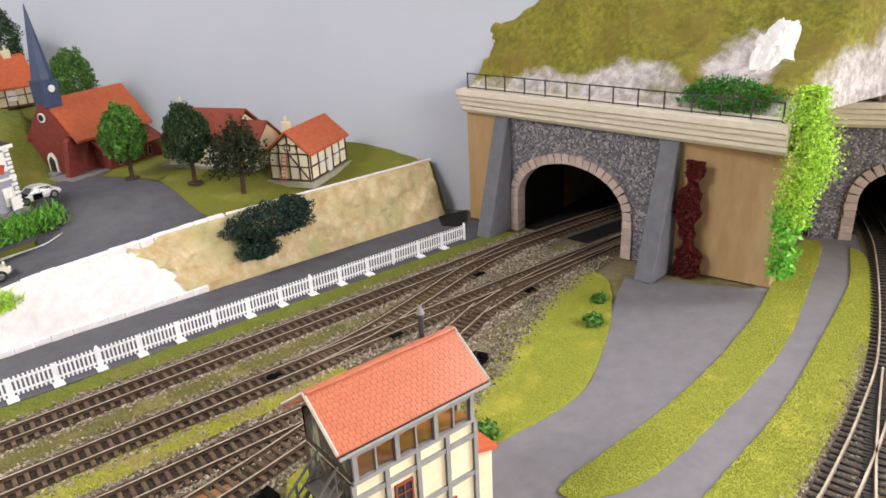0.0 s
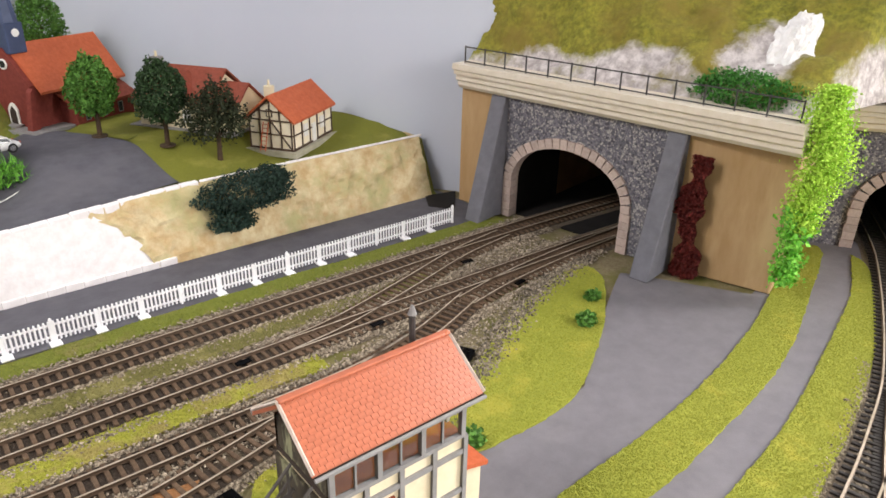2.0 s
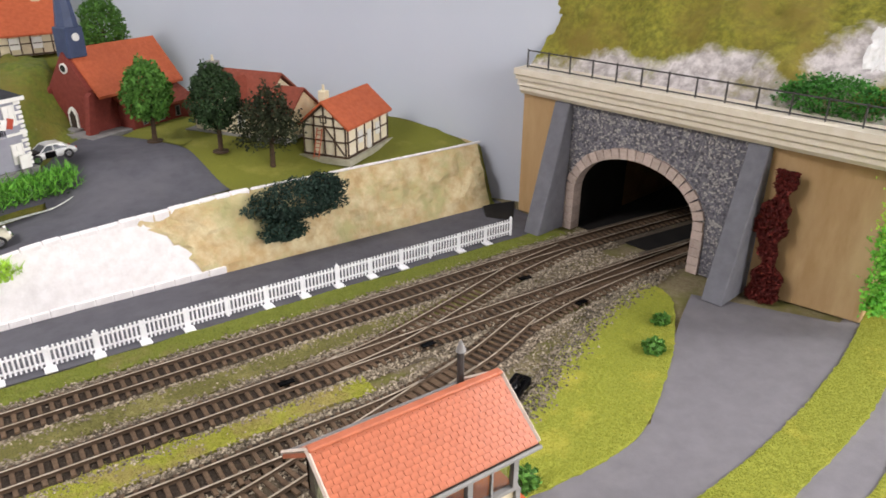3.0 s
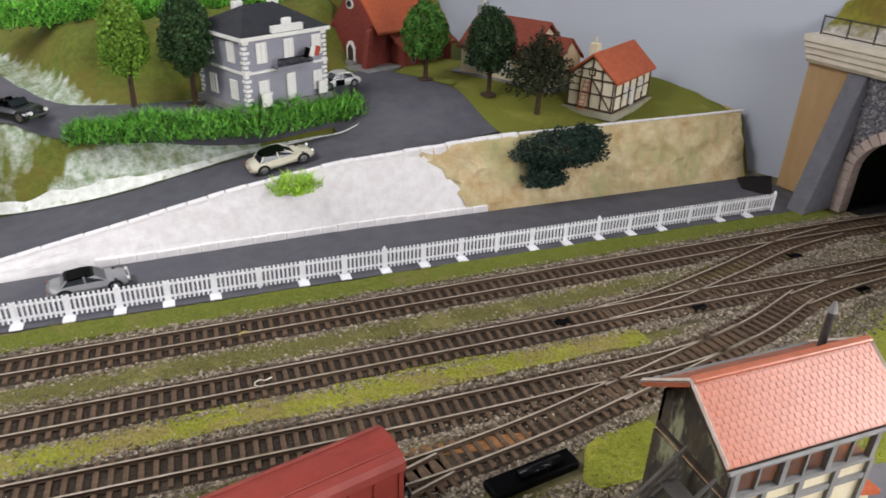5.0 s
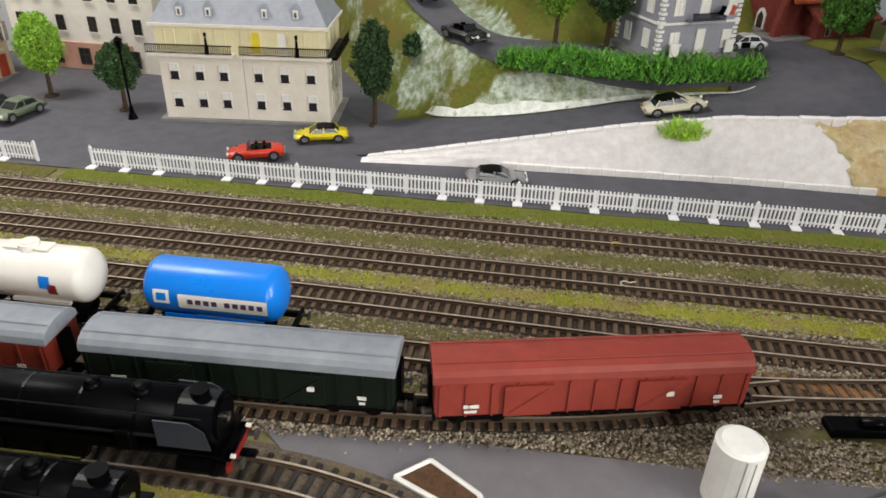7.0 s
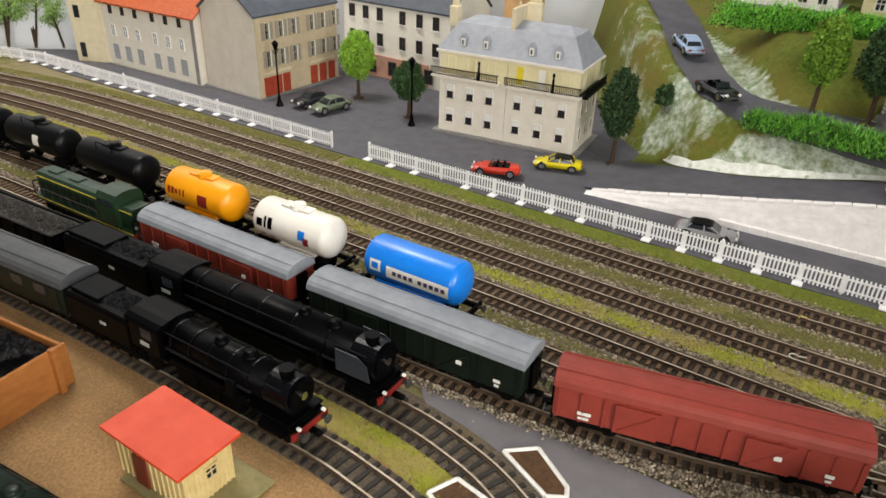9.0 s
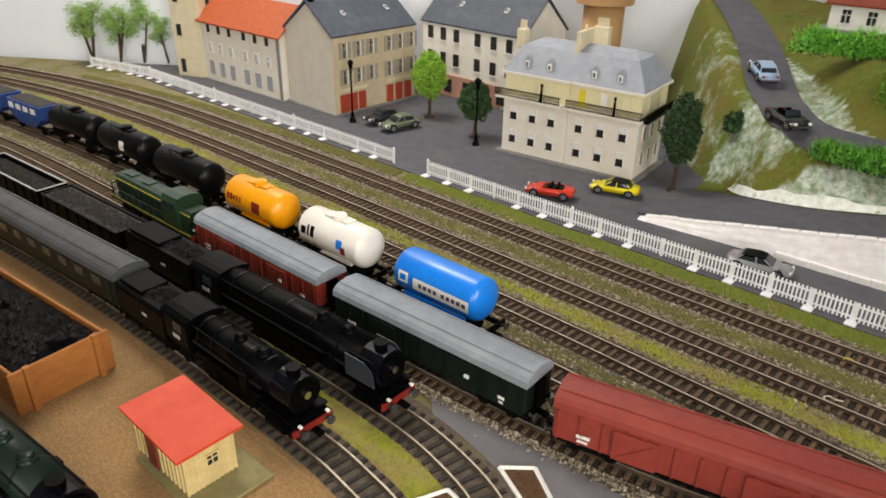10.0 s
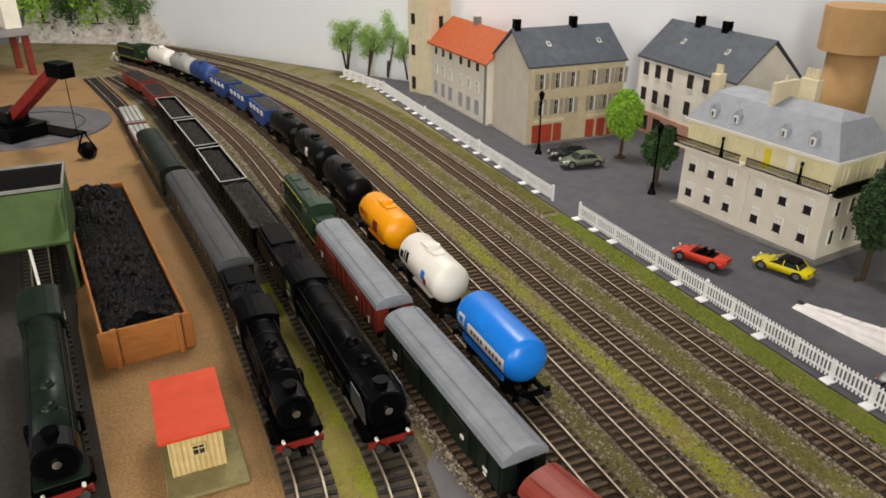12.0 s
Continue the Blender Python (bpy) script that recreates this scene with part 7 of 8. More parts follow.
def willow(m, h, label, seed):
    """A thin-branched background tree with loose pale foliage."""
    t = thing("sapling", m, label, "tree", "background trees")
    bm = bmesh.new()
    tips = []
    r0 = random.Random(seed)
    for i in range(4):
        a = r0.uniform(0, 6.3)
        top = Vector((math.cos(a) * h * 0.16, math.sin(a) * h * 0.16, h * r0.uniform(0.62, 0.8)))
        rod(bm, (0, 0, 0), top * 0.5, 0.0022, 6, 0.0016)
        rod(bm, top * 0.5, top, 0.0016, 6, 0.0006)
        for j in range(6):
            b = r0.uniform(0, 6.3)
            s = top * r0.uniform(0.45, 1.0)
            e = s + Vector((math.cos(b) * h * 0.15, math.sin(b) * h * 0.15, h * r0.uniform(0.05, 0.2)))
            rod(bm, s, e, 0.0007, 4, 0.0003)
            tips.append(e)
    part("trunk", bm, "bark", t)
    pts = np.concatenate([np.array(e) + rng.normal(0, h * 0.045, (170, 3)) for e in tips])
    v, f = leaves(pts, 0.0017)
    raw_mesh("crown", v, f, "leaf_pale", "", "", "", t)
    return t


M["leaf_pale"] = mat("leaf_pale_green", "8fae62", "7a9c4c", 200, 0.85, rnd=0.4)
for i, (x, y, h) in enumerate(((-1.835, -0.012, 0.118), (-1.80, 0.022, 0.108), (-1.775, 0.055, 0.128), (-1.74, 0.085, 0.100))):
    willow(pose(x, y, 0, 0, 0, 70 * i), h, "thin pale green sapling in front of the white wall", i)
BANK_M = pose(-2.41, -0.45, -0.001, 0, 0, 60.7)
for s, h, r, lf in ((-0.19, 0.15, 0.055, "leaf_lime"), (-0.115, 0.15, 0.04, "leaf_dark"), (-0.045, 0.16, 0.055, "leaf_lime"), (0.05, 0.15, 0.045, "leaf_mid")):
    tree(BANK_M @ pose(s, 0.036, 0.046), h, r, lf, "loose bright green tree on the stony bank", 0.96, 2600, 0.0042, 0.003, 0.3, "tree", "trees at the far end", 0.9)


# ---- street lamps ----
def street_lamp(m):
    t = thing("street_lamp", m, "tall black ornamental street lamp on the square", "street lamp", "street lamps")
    bm = bmesh.new()
    C(bm, (0, 0, 0.003), 0.0055, 0.006, 10, "z", 0.0035)
    C(bm, (0, 0, 0.010), 0.0030, 0.010, 10, "z", 0.0018)
    part("base", bm, "black", t)
    bm = bmesh.new()
    C(bm, (0, 0, 0.045), 0.0012, 0.064, 8)
    part("pole", bm, "black", t)
    bm = bmesh.new()
    C(bm, (0, 0, 0.081), 0.0022, 0.009, 6, "z", 0.0045)
    C(bm, (0, 0, 0.0875), 0.0052, 0.004, 6, "z", 0.001)
    part("lantern", bm, "black", t)
    for s in (-1, 1):
        bm = bmesh.new()
        rod(bm, (0, 0, 0.070), (0, s * 0.005, 0.077), 0.0006)
        part("bracket", bm, "black", t)
    return t


street_lamp(pose(-1.222, 0.080, 0))
street_lamp(pose(-1.030, 0.126, 0))


# ---- rolling stock ----
M["tank_blue"] = mat("tank_blue", "0a80e8", "0878de", 30, 0.3)
M["tank_white"] = mat("tank_white", "ece8e0", "e4dfd6", 30, 0.35)
M["tank_orange"] = mat("tank_orange", "f2a012", "ea980c", 30, 0.35)
M["tank_black"] = mat("tank_black", "0a0a0c", "060608", 60, 0.34, spec=0.14)
M["tank_grey"] = mat("tank_grey", "a9aaa8", "9d9e9c", 60, 0.5)
M["loco_green"] = mat("loco_green", "1a3420", "162c1b", 90, 0.42, c="33502f", cscale=12)
M["coach_green"] = mat("coach_green", "141d16", "101812", 90, 0.42, spec=0.2)
M["coach_red"] = mat("van_red_brown", "7a2a1e", "6e2419", 90, 0.5)
M["van_brick"] = mat("van_brick_red", "93392d", "873227", 90, 0.5)
M["roof_grey"] = mat("coach_roof_grey", "8b9097", "7d828a", 60, 0.6, c="989da4", cscale=20)
M["roof_mid"] = mat("coach_roof_mid_grey", "46484b", "3c3e41", 60, 0.65)
M["yellow_line"] = mat("yellow_lining", "b9a83a", "ad9c30", 90, 0.5)
M["buffer_red"] = mat("buffer_beam_red", "8a221c", "771c17", 90, 0.5)
M["coal"] = mat("coal", "0c0b0f", "050406", 300, 0.4, bump=1.0, bscale=500, rnd=0.5, spec=0.25)
M["coal_grey"] = mat("grey_coal_load", "38332f", "1d1a18", 300, 0.8, bump=1.0, bscale=500, rnd=0.6)
M["hopper_blue"] = mat("hopper_blue", "2c4a8a", "243f78", 90, 0.5)
M["wood_orange"] = mat("bunker_wood", "a86a30", "965c28", 90, 0.7, stretch=(0.3, 1, 3), bump=0.3)
M["hut_red"] = mat("hut_roof_red", "d2421a", "c43a14", 60, 0.6)
M["loco_dark_green"] = mat("loco_dark_green", "16241c", "101c15", 90, 0.36, spec=0.2)
M["soil"] = mat("planter_soil", "5c4026", "48301b", 300, 0.9, bump=0.8, bscale=500)
M["letter_blue"] = mat("letter_blue", "4a3a5c", "40324f", 90, 0.5)
# greyer than the black engine: the plates' sheen is put into the colour
M["deflector"] = mat("deflector_sheen", "33363e", "2b2e35", 90, 0.35)
M["slab_olive"] = mat("hut_slab", "8a8058", "7a714a", 120, 0.85)
M["hut_wall"] = mat("hut_boards", "d2bd88", "c4ae78", 120, 0.75)
M["bogie"] = mat("bogie_black", "0a0909", "060505", 150, 0.6, spec=0.08)


def on_track(key, x, z=0.0047, flip=False):
    """The pose of a vehicle on a track line where it crosses x; its own x runs towards +x."""
    line = ALL_LINES[key]
    d, _ = frames_of(line)
    i = int(np.argmin(np.abs(line[:, 0] - x)))
    a = math.degrees(math.atan2(-d[i, 1], -d[i, 0]))
    return pose(line[i, 0], line[i, 1], z, 0, 0, a + (180 if flip else 0))


WHEEL = {}


def wheelset(t, x, r=0.0053, mat_name="bogie"):
    key = (r, mat_name)
    if key not in WHEEL:
        bm = bmesh.new()
        C(bm, (0, 0, 0), 0.001, G, 8, "y")
        for s in (-1, 1):
            C(bm, (0, s * G / 2, 0), r, 0.0022, 16, "y")
            C(bm, (0, s * (G / 2 - 0.0014), 0), r + 0.0008, 0.0007, 16, "y")
        o = finish("wheelset", bm, mat_name)
        WHEEL[key] = o.data
        bpy.data.objects.remove(o)
    o = new("wheelset", WHEEL[key])
    o.parent, o.matrix_basis = t, pose(x, 0, r)
    return o


def bogie(t, x, base=0.020):
    ob = boxpart("bogie", t, "bogie", (x, 0, 0.0068), (base + 0.006, 0.020, 0.003), "", 0.0008)
    for s in (-1, 1):
        bm = bmesh.new()
        B(bm, (x, s * 0.0112, 0.0062), (base + 0.008, 0.0016, 0.0046), bev=0.0007)
        for k in (-1, 1):
            C(bm, (x + k * base / 2, s * 0.0122, 0.0055), 0.0018, 0.002, 8, "y")
        finish("side_frame", bm, "bogie", ob)
    for k in (-1, 1):
        wheelset(t, x + k * base / 2)


def buffers(t, x, s, z=0.0125, beam="bogie", w=0.030):
    boxpart("buffer_beam", t, beam, (x, 0, z), (0.0016, w, 0.005))
    for y in (-0.0098, 0.0098):
        bm = bmesh.new()
        C(bm, (x + s * 0.0028, y, z), 0.0012, 0.005, 8, "x")
        C(bm, (x + s * 0.0055, y, z), 0.0030, 0.0010, 12, "x")
        part("buffer", bm, "dark_metal", t)
    bm = bmesh.new()
    B(bm, (x + s * 0.004, 0, z - 0.003), (0.009, 0.004, 0.0022))
    part("coupling", bm, "black", t)


def capsule(bm, L, r, z, seg=28, dome=0.5):
    """A tank along x with dished ends."""
    prof = []
    k = 7
    for i in range(k + 1):
        a = math.pi / 2 * i / k
        prof.append((-L / 2 + r * dome * (1 - math.cos(a)), r * math.sin(a) if i else 0.0005))
    prof += [(-p[0], p[1]) for p in prof[::-1]]
    rings = [[bm.verts.new((x, q * math.cos(2 * math.pi * j / seg), z + q * math.sin(2 * math.pi * j / seg))) for j in range(seg)] for x, q in prof]
    for a, b in zip(rings, rings[1:]):
        for j in range(seg):
            bm.faces.new((a[j], a[(j + 1) % seg], b[(j + 1) % seg], b[j]))
    bm.faces.new(rings[0])
    bm.faces.new(rings[-1])


def side_patch(t, name, x, z0, w, h, material, L, r, zc, label=""):
    """A curved marking on the near side of a tank, w long and h of arc, at angle height z0."""
    bm = bmesh.new()
    n = 6
    a0 = math.asin(max(-0.95, min(0.95, (z0 - zc) / r)))
    vs = []
    for i in range(n + 1):
        a = a0 + (h / r) * (i / n - 0.5)
        y, z = -(r + 0.0003) * math.cos(a), zc + (r + 0.0003) * math.sin(a)
        vs.append((bm.verts.new((x - w / 2, y, z)), bm.verts.new((x + w / 2, y, z))))
    for p, q in zip(vs, vs[1:]):
        bm.faces.new((p[0], p[1], q[1], q[0]))
    return part(name, bm, material, t, label)


def tank_wagon(m, colour, label, L=0.098, r=0.0175, style="plain"):
    t = thing("tank_wagon", m, label, "tank wagon", "tank wagons")
    zc = 0.0320
    bm = bmesh.new()
    capsule(bm, L, r, zc)
    tank = part("tank", bm, colour, t, "", True)
    for s in (-1, 1):
        boxpart("sole_bar", t, "bogie", (0, s * 0.010, 0.0105), (L + 0.004, 0.0022, 0.004))
    for x in (-L * 0.34, L * 0.34):
        boxpart("saddle", t, "bogie", (x, 0, 0.0138), (0.006, 0.024, 0.009))
    for x in (-L * 0.30, L * 0.30):
        for s in (-1, 1):
            boxpart("axle_guard", t, "bogie", (x, s * 0.0112, 0.0065), (0.007, 0.0012, 0.007))
        wheelset(t, x)
    for s in (-1, 1):
        buffers(t, s * (L / 2 + 0.003), s, 0.0105)
    if style != "long":
        bm = bmesh.new()
        C(bm, (0, 0, zc + r + 0.0008), 0.0065, 0.0045, 16)
        C(bm, (0, 0, zc + r + 0.0032), 0.0045, 0.0015, 16)
        finish("dome", bm, colour, tank)
        bm = bmesh.new()
        B(bm, (0, 0, zc + r + 0.0006), (0.030, 0.010, 0.0008))
        part("walkway", bm, colour, t)
    else:
        boxpart("skirt", t, colour, (0.002, -0.0150, 0.0185), (L * 0.70, 0.0016, 0.004), "blue side skirt")
    if style == "orange":
        for i in range(5):
            side_patch(t, "lettering_bar", -0.0300 + 0.0048 * i, 0.0350, 0.0034 if i < 3 else 0.0018, 0.0062 if i in (0, 1, 3, 4) else 0.0042, "buffer_red", L, r, zc, "red lettering bar")
        side_patch(t, "emblem", 0.013, 0.033, 0.012, 0.011, "buffer_red", L, r, zc, "red square emblem")
        boxpart("platform", t, colour, (0.006, -0.0140, 0.0195), (0.040, 0.003, 0.002))
        for i in range(3):
            side_patch(t, "lettering_bar", -0.030 + 0.008 * i, 0.0235, 0.005, 0.0022, "white", L, r, zc, "small white lettering bar")
    if style == "white":
        for i, (w, hh, dz) in enumerate(((0.0062, 0.0066, 0.0), (0.0022, 0.0100, 0.0012), (0.0046, 0.0100, 0.0012))):
            side_patch(t, "lettering_bar", (-0.0290, -0.0228, -0.0175)[i], 0.0350 + dz, w, hh, "black", L, r, zc, "black lettering bar")
        side_patch(t, "emblem", 0.017, 0.035, 0.007, 0.008, "tank_blue", L, r, zc, "blue square emblem")
        side_patch(t, "emblem", 0.0215, 0.0305, 0.006, 0.007, "buffer_red", L, r, zc, "red square emblem")
        boxpart("platform", t, colour, (0.010, -0.0140, 0.0195), (0.038, 0.003, 0.002))
        for i in range(2):
            side_patch(t, "lettering_bar", -0.026 + 0.010 * i, 0.0245, 0.006, 0.003, "tank_grey", L, r, zc, "grey lettering bar")
    if style == "long":
        side_patch(t, "name_panel", 0.010, 0.0318, L * 0.62, 0.0098, "tank_white", L, r, zc, "white name panel")
        side_patch(t, "emblem", -0.028, 0.0340, 0.010, 0.009, "tank_white", L, r, zc, "white emblem panel")
        r2 = r + 0.0002
        for i in range(9):
            side_patch(t, "lettering_bar", -0.010 + 0.0050 * i + (0.003 if i > 3 else 0), 0.0322, 0.0034, 0.0034, "letter_blue", L, r2, zc, "dark blue lettering bar")
        side_patch(t, "lettering_bar", -0.028, 0.0340, 0.006, 0.005, "tank_blue", L, r2, zc, "blue letter bar")
    if style == "badge":
        side_patch(t, "emblem", 0.012, 0.034, 0.010, 0.011, "tank_white", L, r, zc, "white square badge")
    if style in ("badge", "plain"):
        for i in range(3):
            side_patch(t, "lettering_bar", -0.030 + 0.006 * i, 0.0245, 0.004, 0.002, "tank_grey", L, r, zc, "small grey lettering bar")
        bm = bmesh.new()
        for s in (-1, 1):
            rod(bm, (s * 0.012, -0.012, zc + r - 0.002), (s * 0.012, -0.012, zc + r + 0.005), 0.0005)
        rod(bm, (-0.012, -0.012, zc + r + 0.005), (0.012, -0.012, zc + r + 0.005), 0.0005)
        part("handrail", bm, "black", t)
    return t


tank_wagon(on_track("T4", -0.772), "tank_blue", "bright blue gas tank wagon with white name panel", 0.089, 0.0175, "long")
tank_wagon(on_track("T4", -0.893), "tank_white", "white tank wagon with black lettering bar and emblem", 0.086, 0.0175, "white")
tank_wagon(on_track("T4", -1.004), "tank_orange", "orange tank wagon with red lettering bar and emblem", 0.086, 0.0175, "orange")
tank_wagon(on_track("T4", -1.135), "tank_black", "black tank wagon with small grey lettering bars", 0.100, 0.0165, "plain")
tank_wagon(on_track("T4", -1.256), "tank_black", "black tank wagon with white badge", 0.100, 0.0165, "badge")
tank_wagon(on_track("T4", -1.372), "tank_black", "black tank wagon with small grey lettering bars", 0.100, 0.0165, "plain")


def hopper_wagon(m, colour, label):
    t = thing("hopper_wagon", m, label, "hopper wagon", "blue hopper wagons")
    bm = bmesh.new()
    prism(bm, [(-0.040, 0.022), (-0.044, 0.040), (0.044, 0.040), (0.040, 0.022), (0.022, 0.011), (-0.022, 0.011)], "y", -0.0145, 0.0145)
    part("hopper", bm, colour, t)
    for x in np.linspace(-0.036, 0.036, 6):
        boxpart("rib", t, colour, (x, -0.0152, 0.031), (0.002, 0.0016, 0.018))
    for i in range(4):
        boxpart("lettering_bar", t, "white", (-0.029 + i * 0.019, -0.0163, 0.033), (0.011, 0.0008, 0.007), "white lettering bar")
    boxpart("load", t, "coal_grey", (0, 0, 0.0402), (0.078, 0.024, 0.0016))
    for s in (-1, 1):
        boxpart("sole_bar", t, "bogie", (0, s * 0.010, 0.0105), (0.092, 0.0022, 0.004))
        buffers(t, s * 0.047, s, 0.0105)
    for x in (-0.030, 0.030):
        wheelset(t, x)
    return t


for x in (-1.483, -1.588, -1.69):
    hopper_wagon(on_track("T4", x), "hopper_blue", "blue hopper wagon with white lettering bars")
tank_wagon(on_track("T4", -1.797), "hopper_blue", "dark blue tank wagon behind the hopper wagons", 0.085, 0.0165, "plain")
tank_wagon(on_track("T4", -1.895), "tank_grey", "grey tank wagon far down the yard", 0.085, 0.0160, "plain")
tank_wagon(on_track("T4", -1.992), "tank_white", "white tank wagon far down the yard", 0.085, 0.0165, "plain")


# ---- diesel locomotive ----
def diesel(m, L=0.148, label="green diesel shunting locomotive with yellow lining"):
    """A hood unit: long hood towards -x, cab, short hood towards +x."""
    t = thing("diesel_locomotive", m, label, "locomotive", "diesel locomotives")
    boxpart("frame", t, "loco_green", (0, 0, 0.0135), (L, 0.0300, 0.0040), "", 0.0006)
    boxpart("tank", t, "bogie", (0, 0, 0.0085), (L * 0.30, 0.024, 0.008), "", 0.001)
    x0, xc0, xc1, x1 = -L * 0.46, L * 0.19, L * 0.36, L * 0.47
    bm = bmesh.new()
    prism(bm, [(-0.0105, 0.0155), (0.0105, 0.0155), (0.0105, 0.0345), (0.0085, 0.0372), (0.004, 0.0385), (-0.004, 0.0385), (-0.0085, 0.0372), (-0.0105, 0.0345)], "x", x0, xc0)
    part("long_hood", bm, "loco_green", t)
    bm = bmesh.new()
    prism(bm, [(-0.0105, 0.0155), (0.0105, 0.0155), (0.0105, 0.0325), (0.0085, 0.0350), (-0.0085, 0.0350), (-0.0105, 0.0325)], "x", xc1, x1)
    part("short_hood", bm, "loco_green", t)
    bm = bmesh.new()
    prism(bm, [(-0.0145, 0.0155), (0.0145, 0.0155), (0.0145, 0.0395), (0.0115, 0.0445), (0.004, 0.0462), (-0.004, 0.0462), (-0.0115, 0.0445), (-0.0145, 0.0395)], "x", xc0, xc1)
    part("cab", bm, "loco_green", t)
    for s in (-1, 1):
        for x in (xc0 + 0.007, xc1 - 0.007):
            boxpart("cab_window", t, "glass", (x, s * 0.0146, 0.0365), (0.008, 0.0006, 0.0065))
        boxpart("lining", t, "yellow_line", ((x0 + xc0) / 2, s * 0.0107, 0.0338), (xc0 - x0, 0.0005, 0.0010), "yellow lining")
        boxpart("lining", t, "yellow_line", (0, s * 0.0152, 0.0150), (L, 0.0005, 0.0009), "yellow lining")
        boxpart("lining", t, "yellow_line", ((x1 + xc1) / 2, s * 0.0107, 0.0318), (x1 - xc1, 0.0005, 0.0010), "yellow lining")
        for i in range(8):
            boxpart("louvre", t, "coach_green", (x0 + 0.008 + i * 0.0105, s * 0.0107, 0.0245), (0.0078, 0.0006, 0.011))
        bm = bmesh.new()
        for x in np.linspace(x0, xc0 - 0.004, 8):
            rod(bm, (x, s * 0.0143, 0.0155), (x, s * 0.0143, 0.0245), 0.0004, 4)
        rod(bm, (x0, s * 0.0143, 0.0245), (xc0 - 0.004, s * 0.0143, 0.0245), 0.0004, 4)
        part("handrail", bm, "dark_metal", t)
    boxpart("lining", t, "yellow_line", (x0 - 0.0003, 0, 0.0338), (0.0006, 0.021, 0.0010), "yellow lining")
    for x in (x0 + 0.018, x0 + 0.05):
        boxpart("roof_hatch", t, "loco_green", (x, 0, 0.0390), (0.014, 0.010, 0.0014), "", 0.0004)
    for x in (-L * 0.30, L * 0.30):
        bogie(t, x, 0.024)
    for s in (-1, 1):
        buffers(t, s * L / 2, s, 0.0125, "buffer_red")
        for y in (-0.009, 0.009):
            bm = bmesh.new()
            C(bm, (s * (L * 0.47 + 0.0006), y, 0.0185), 0.0014, 0.0014, 8, "x")
            part("headlight", bm, "white", t)
        bm = bmesh.new()
        for y in (-0.013, 0.013):
            rod(bm, (s * L * 0.495, y, 0.0155), (s * L * 0.495, y, 0.0270), 0.0005, 5)
        rod(bm, (s * L * 0.495, -0.013, 0.0270), (s * L * 0.495, 0.013, 0.0270), 0.0005, 5)
        part("end_rail", bm, "black", t)
    return t


diesel(on_track("T5", -1.092))


def bogie_van(m, L, body, roof, label, doors=2, W=0.0300, H=0.0395, category="van", windows=0):
    """A long van or coach with a curved roof."""
    t = thing("goods_van" if windows == 0 else "passenger_coach", m, label, category, "vans of the goods train" if windows == 0 else "coaches of the depot")
    h0, e = 0.0105, 0.0335
    boxpart("body", t, body, (0, 0, (h0 + e) / 2), (L, W, e - h0), "", 0.0006)
    bm = bmesh.new()
    q = [(-W / 2 - 0.0006, e - 0.0006)]
    for i in range(11):
        a = math.pi * (1 - i / 10)
        q.append(((W / 2 + 0.0006) * math.cos(a), e + (H - e + 0.003) * math.sin(a) ** 0.8))
    q.append((W / 2 + 0.0006, e - 0.0006))
    prism(bm, q, "x", -L / 2 - 0.0008, L / 2 + 0.0008)
    part("roof", bm, roof, t)
    for s in (-1, 1):
        bm = bmesh.new()
        rod(bm, (-L / 2, s * W * 0.28, H + 0.0022), (L / 2, s * W * 0.28, H + 0.0022), 0.0004, 4)
        part("roof_rib", bm, roof, t)
        boxpart("sole_bar", t, "bogie", (0, s * (W / 2 - 0.002), 0.0095), (L - 0.004, 0.0016, 0.003))
        buffers(t, s * L / 2, s, 0.0105)
        if windows:
            for i in range(windows):
                x = (i - (windows - 1) / 2) * (L - 0.05) / max(1, windows - 1)
                boxpart("window", t, "glass", (x, s * (W / 2 + 0.0002), 0.0262), (0.012, 0.0008, 0.0075))
            for x in (-L / 2 + 0.010, L / 2 - 0.010):
                boxpart("door", t, body, (x, s * (W / 2 + 0.0004), 0.0215), (0.009, 0.0008, 0.019))
        else:
            n = 12
            for i in range(n + 1):
                x = -L / 2 + 0.003 + (L - 0.006) * i / n
                boxpart("post", t, body, (x, s * (W / 2 + 0.0005), 0.0215), (0.0012, 0.0010, 0.021))
            for i in range(doors):
                x = (i - (doors - 1) / 2) * L * 0.42
                d = boxpart("sliding_door", t, body, (x, s * (W / 2 + 0.0012), 0.0210), (L * 0.15, 0.0012, 0.020))
                bm = bmesh.new()
                rod(bm, (x - L * 0.06, s * (W / 2 + 0.002), 0.013), (x + L * 0.06, s * (W / 2 + 0.002), 0.029), 0.0006, 4)
                finish("brace", bm, body, d)
            for x, w in ((-L * 0.40, 0.006), (-L * 0.38, 0.010), (L * 0.40, 0.008)):
                boxpart("lettering_bar", t, "white", (x, s * (W / 2 + 0.0012), 0.018), (w * 0.6, 0.0005, 0.0022), "small white lettering bar")
                boxpart("lettering_bar", t, "white", (x, s * (W / 2 + 0.0012), 0.0145), (w * 0.4, 0.0005, 0.0016), "small white lettering bar")
            boxpart("label_plate", t, "white", (L * 0.24, s * (W / 2 + 0.0020), 0.022), (0.004, 0.0005, 0.003))
    for x in (-L / 2 - 0.001, L / 2 + 0.001):
        boxpart("gangway", t, "black", (x, 0, 0.0215), (0.003, 0.010, 0.020))
    for x in (-L * 0.36, L * 0.36):
        bogie(t, x, 0.022)
    return t


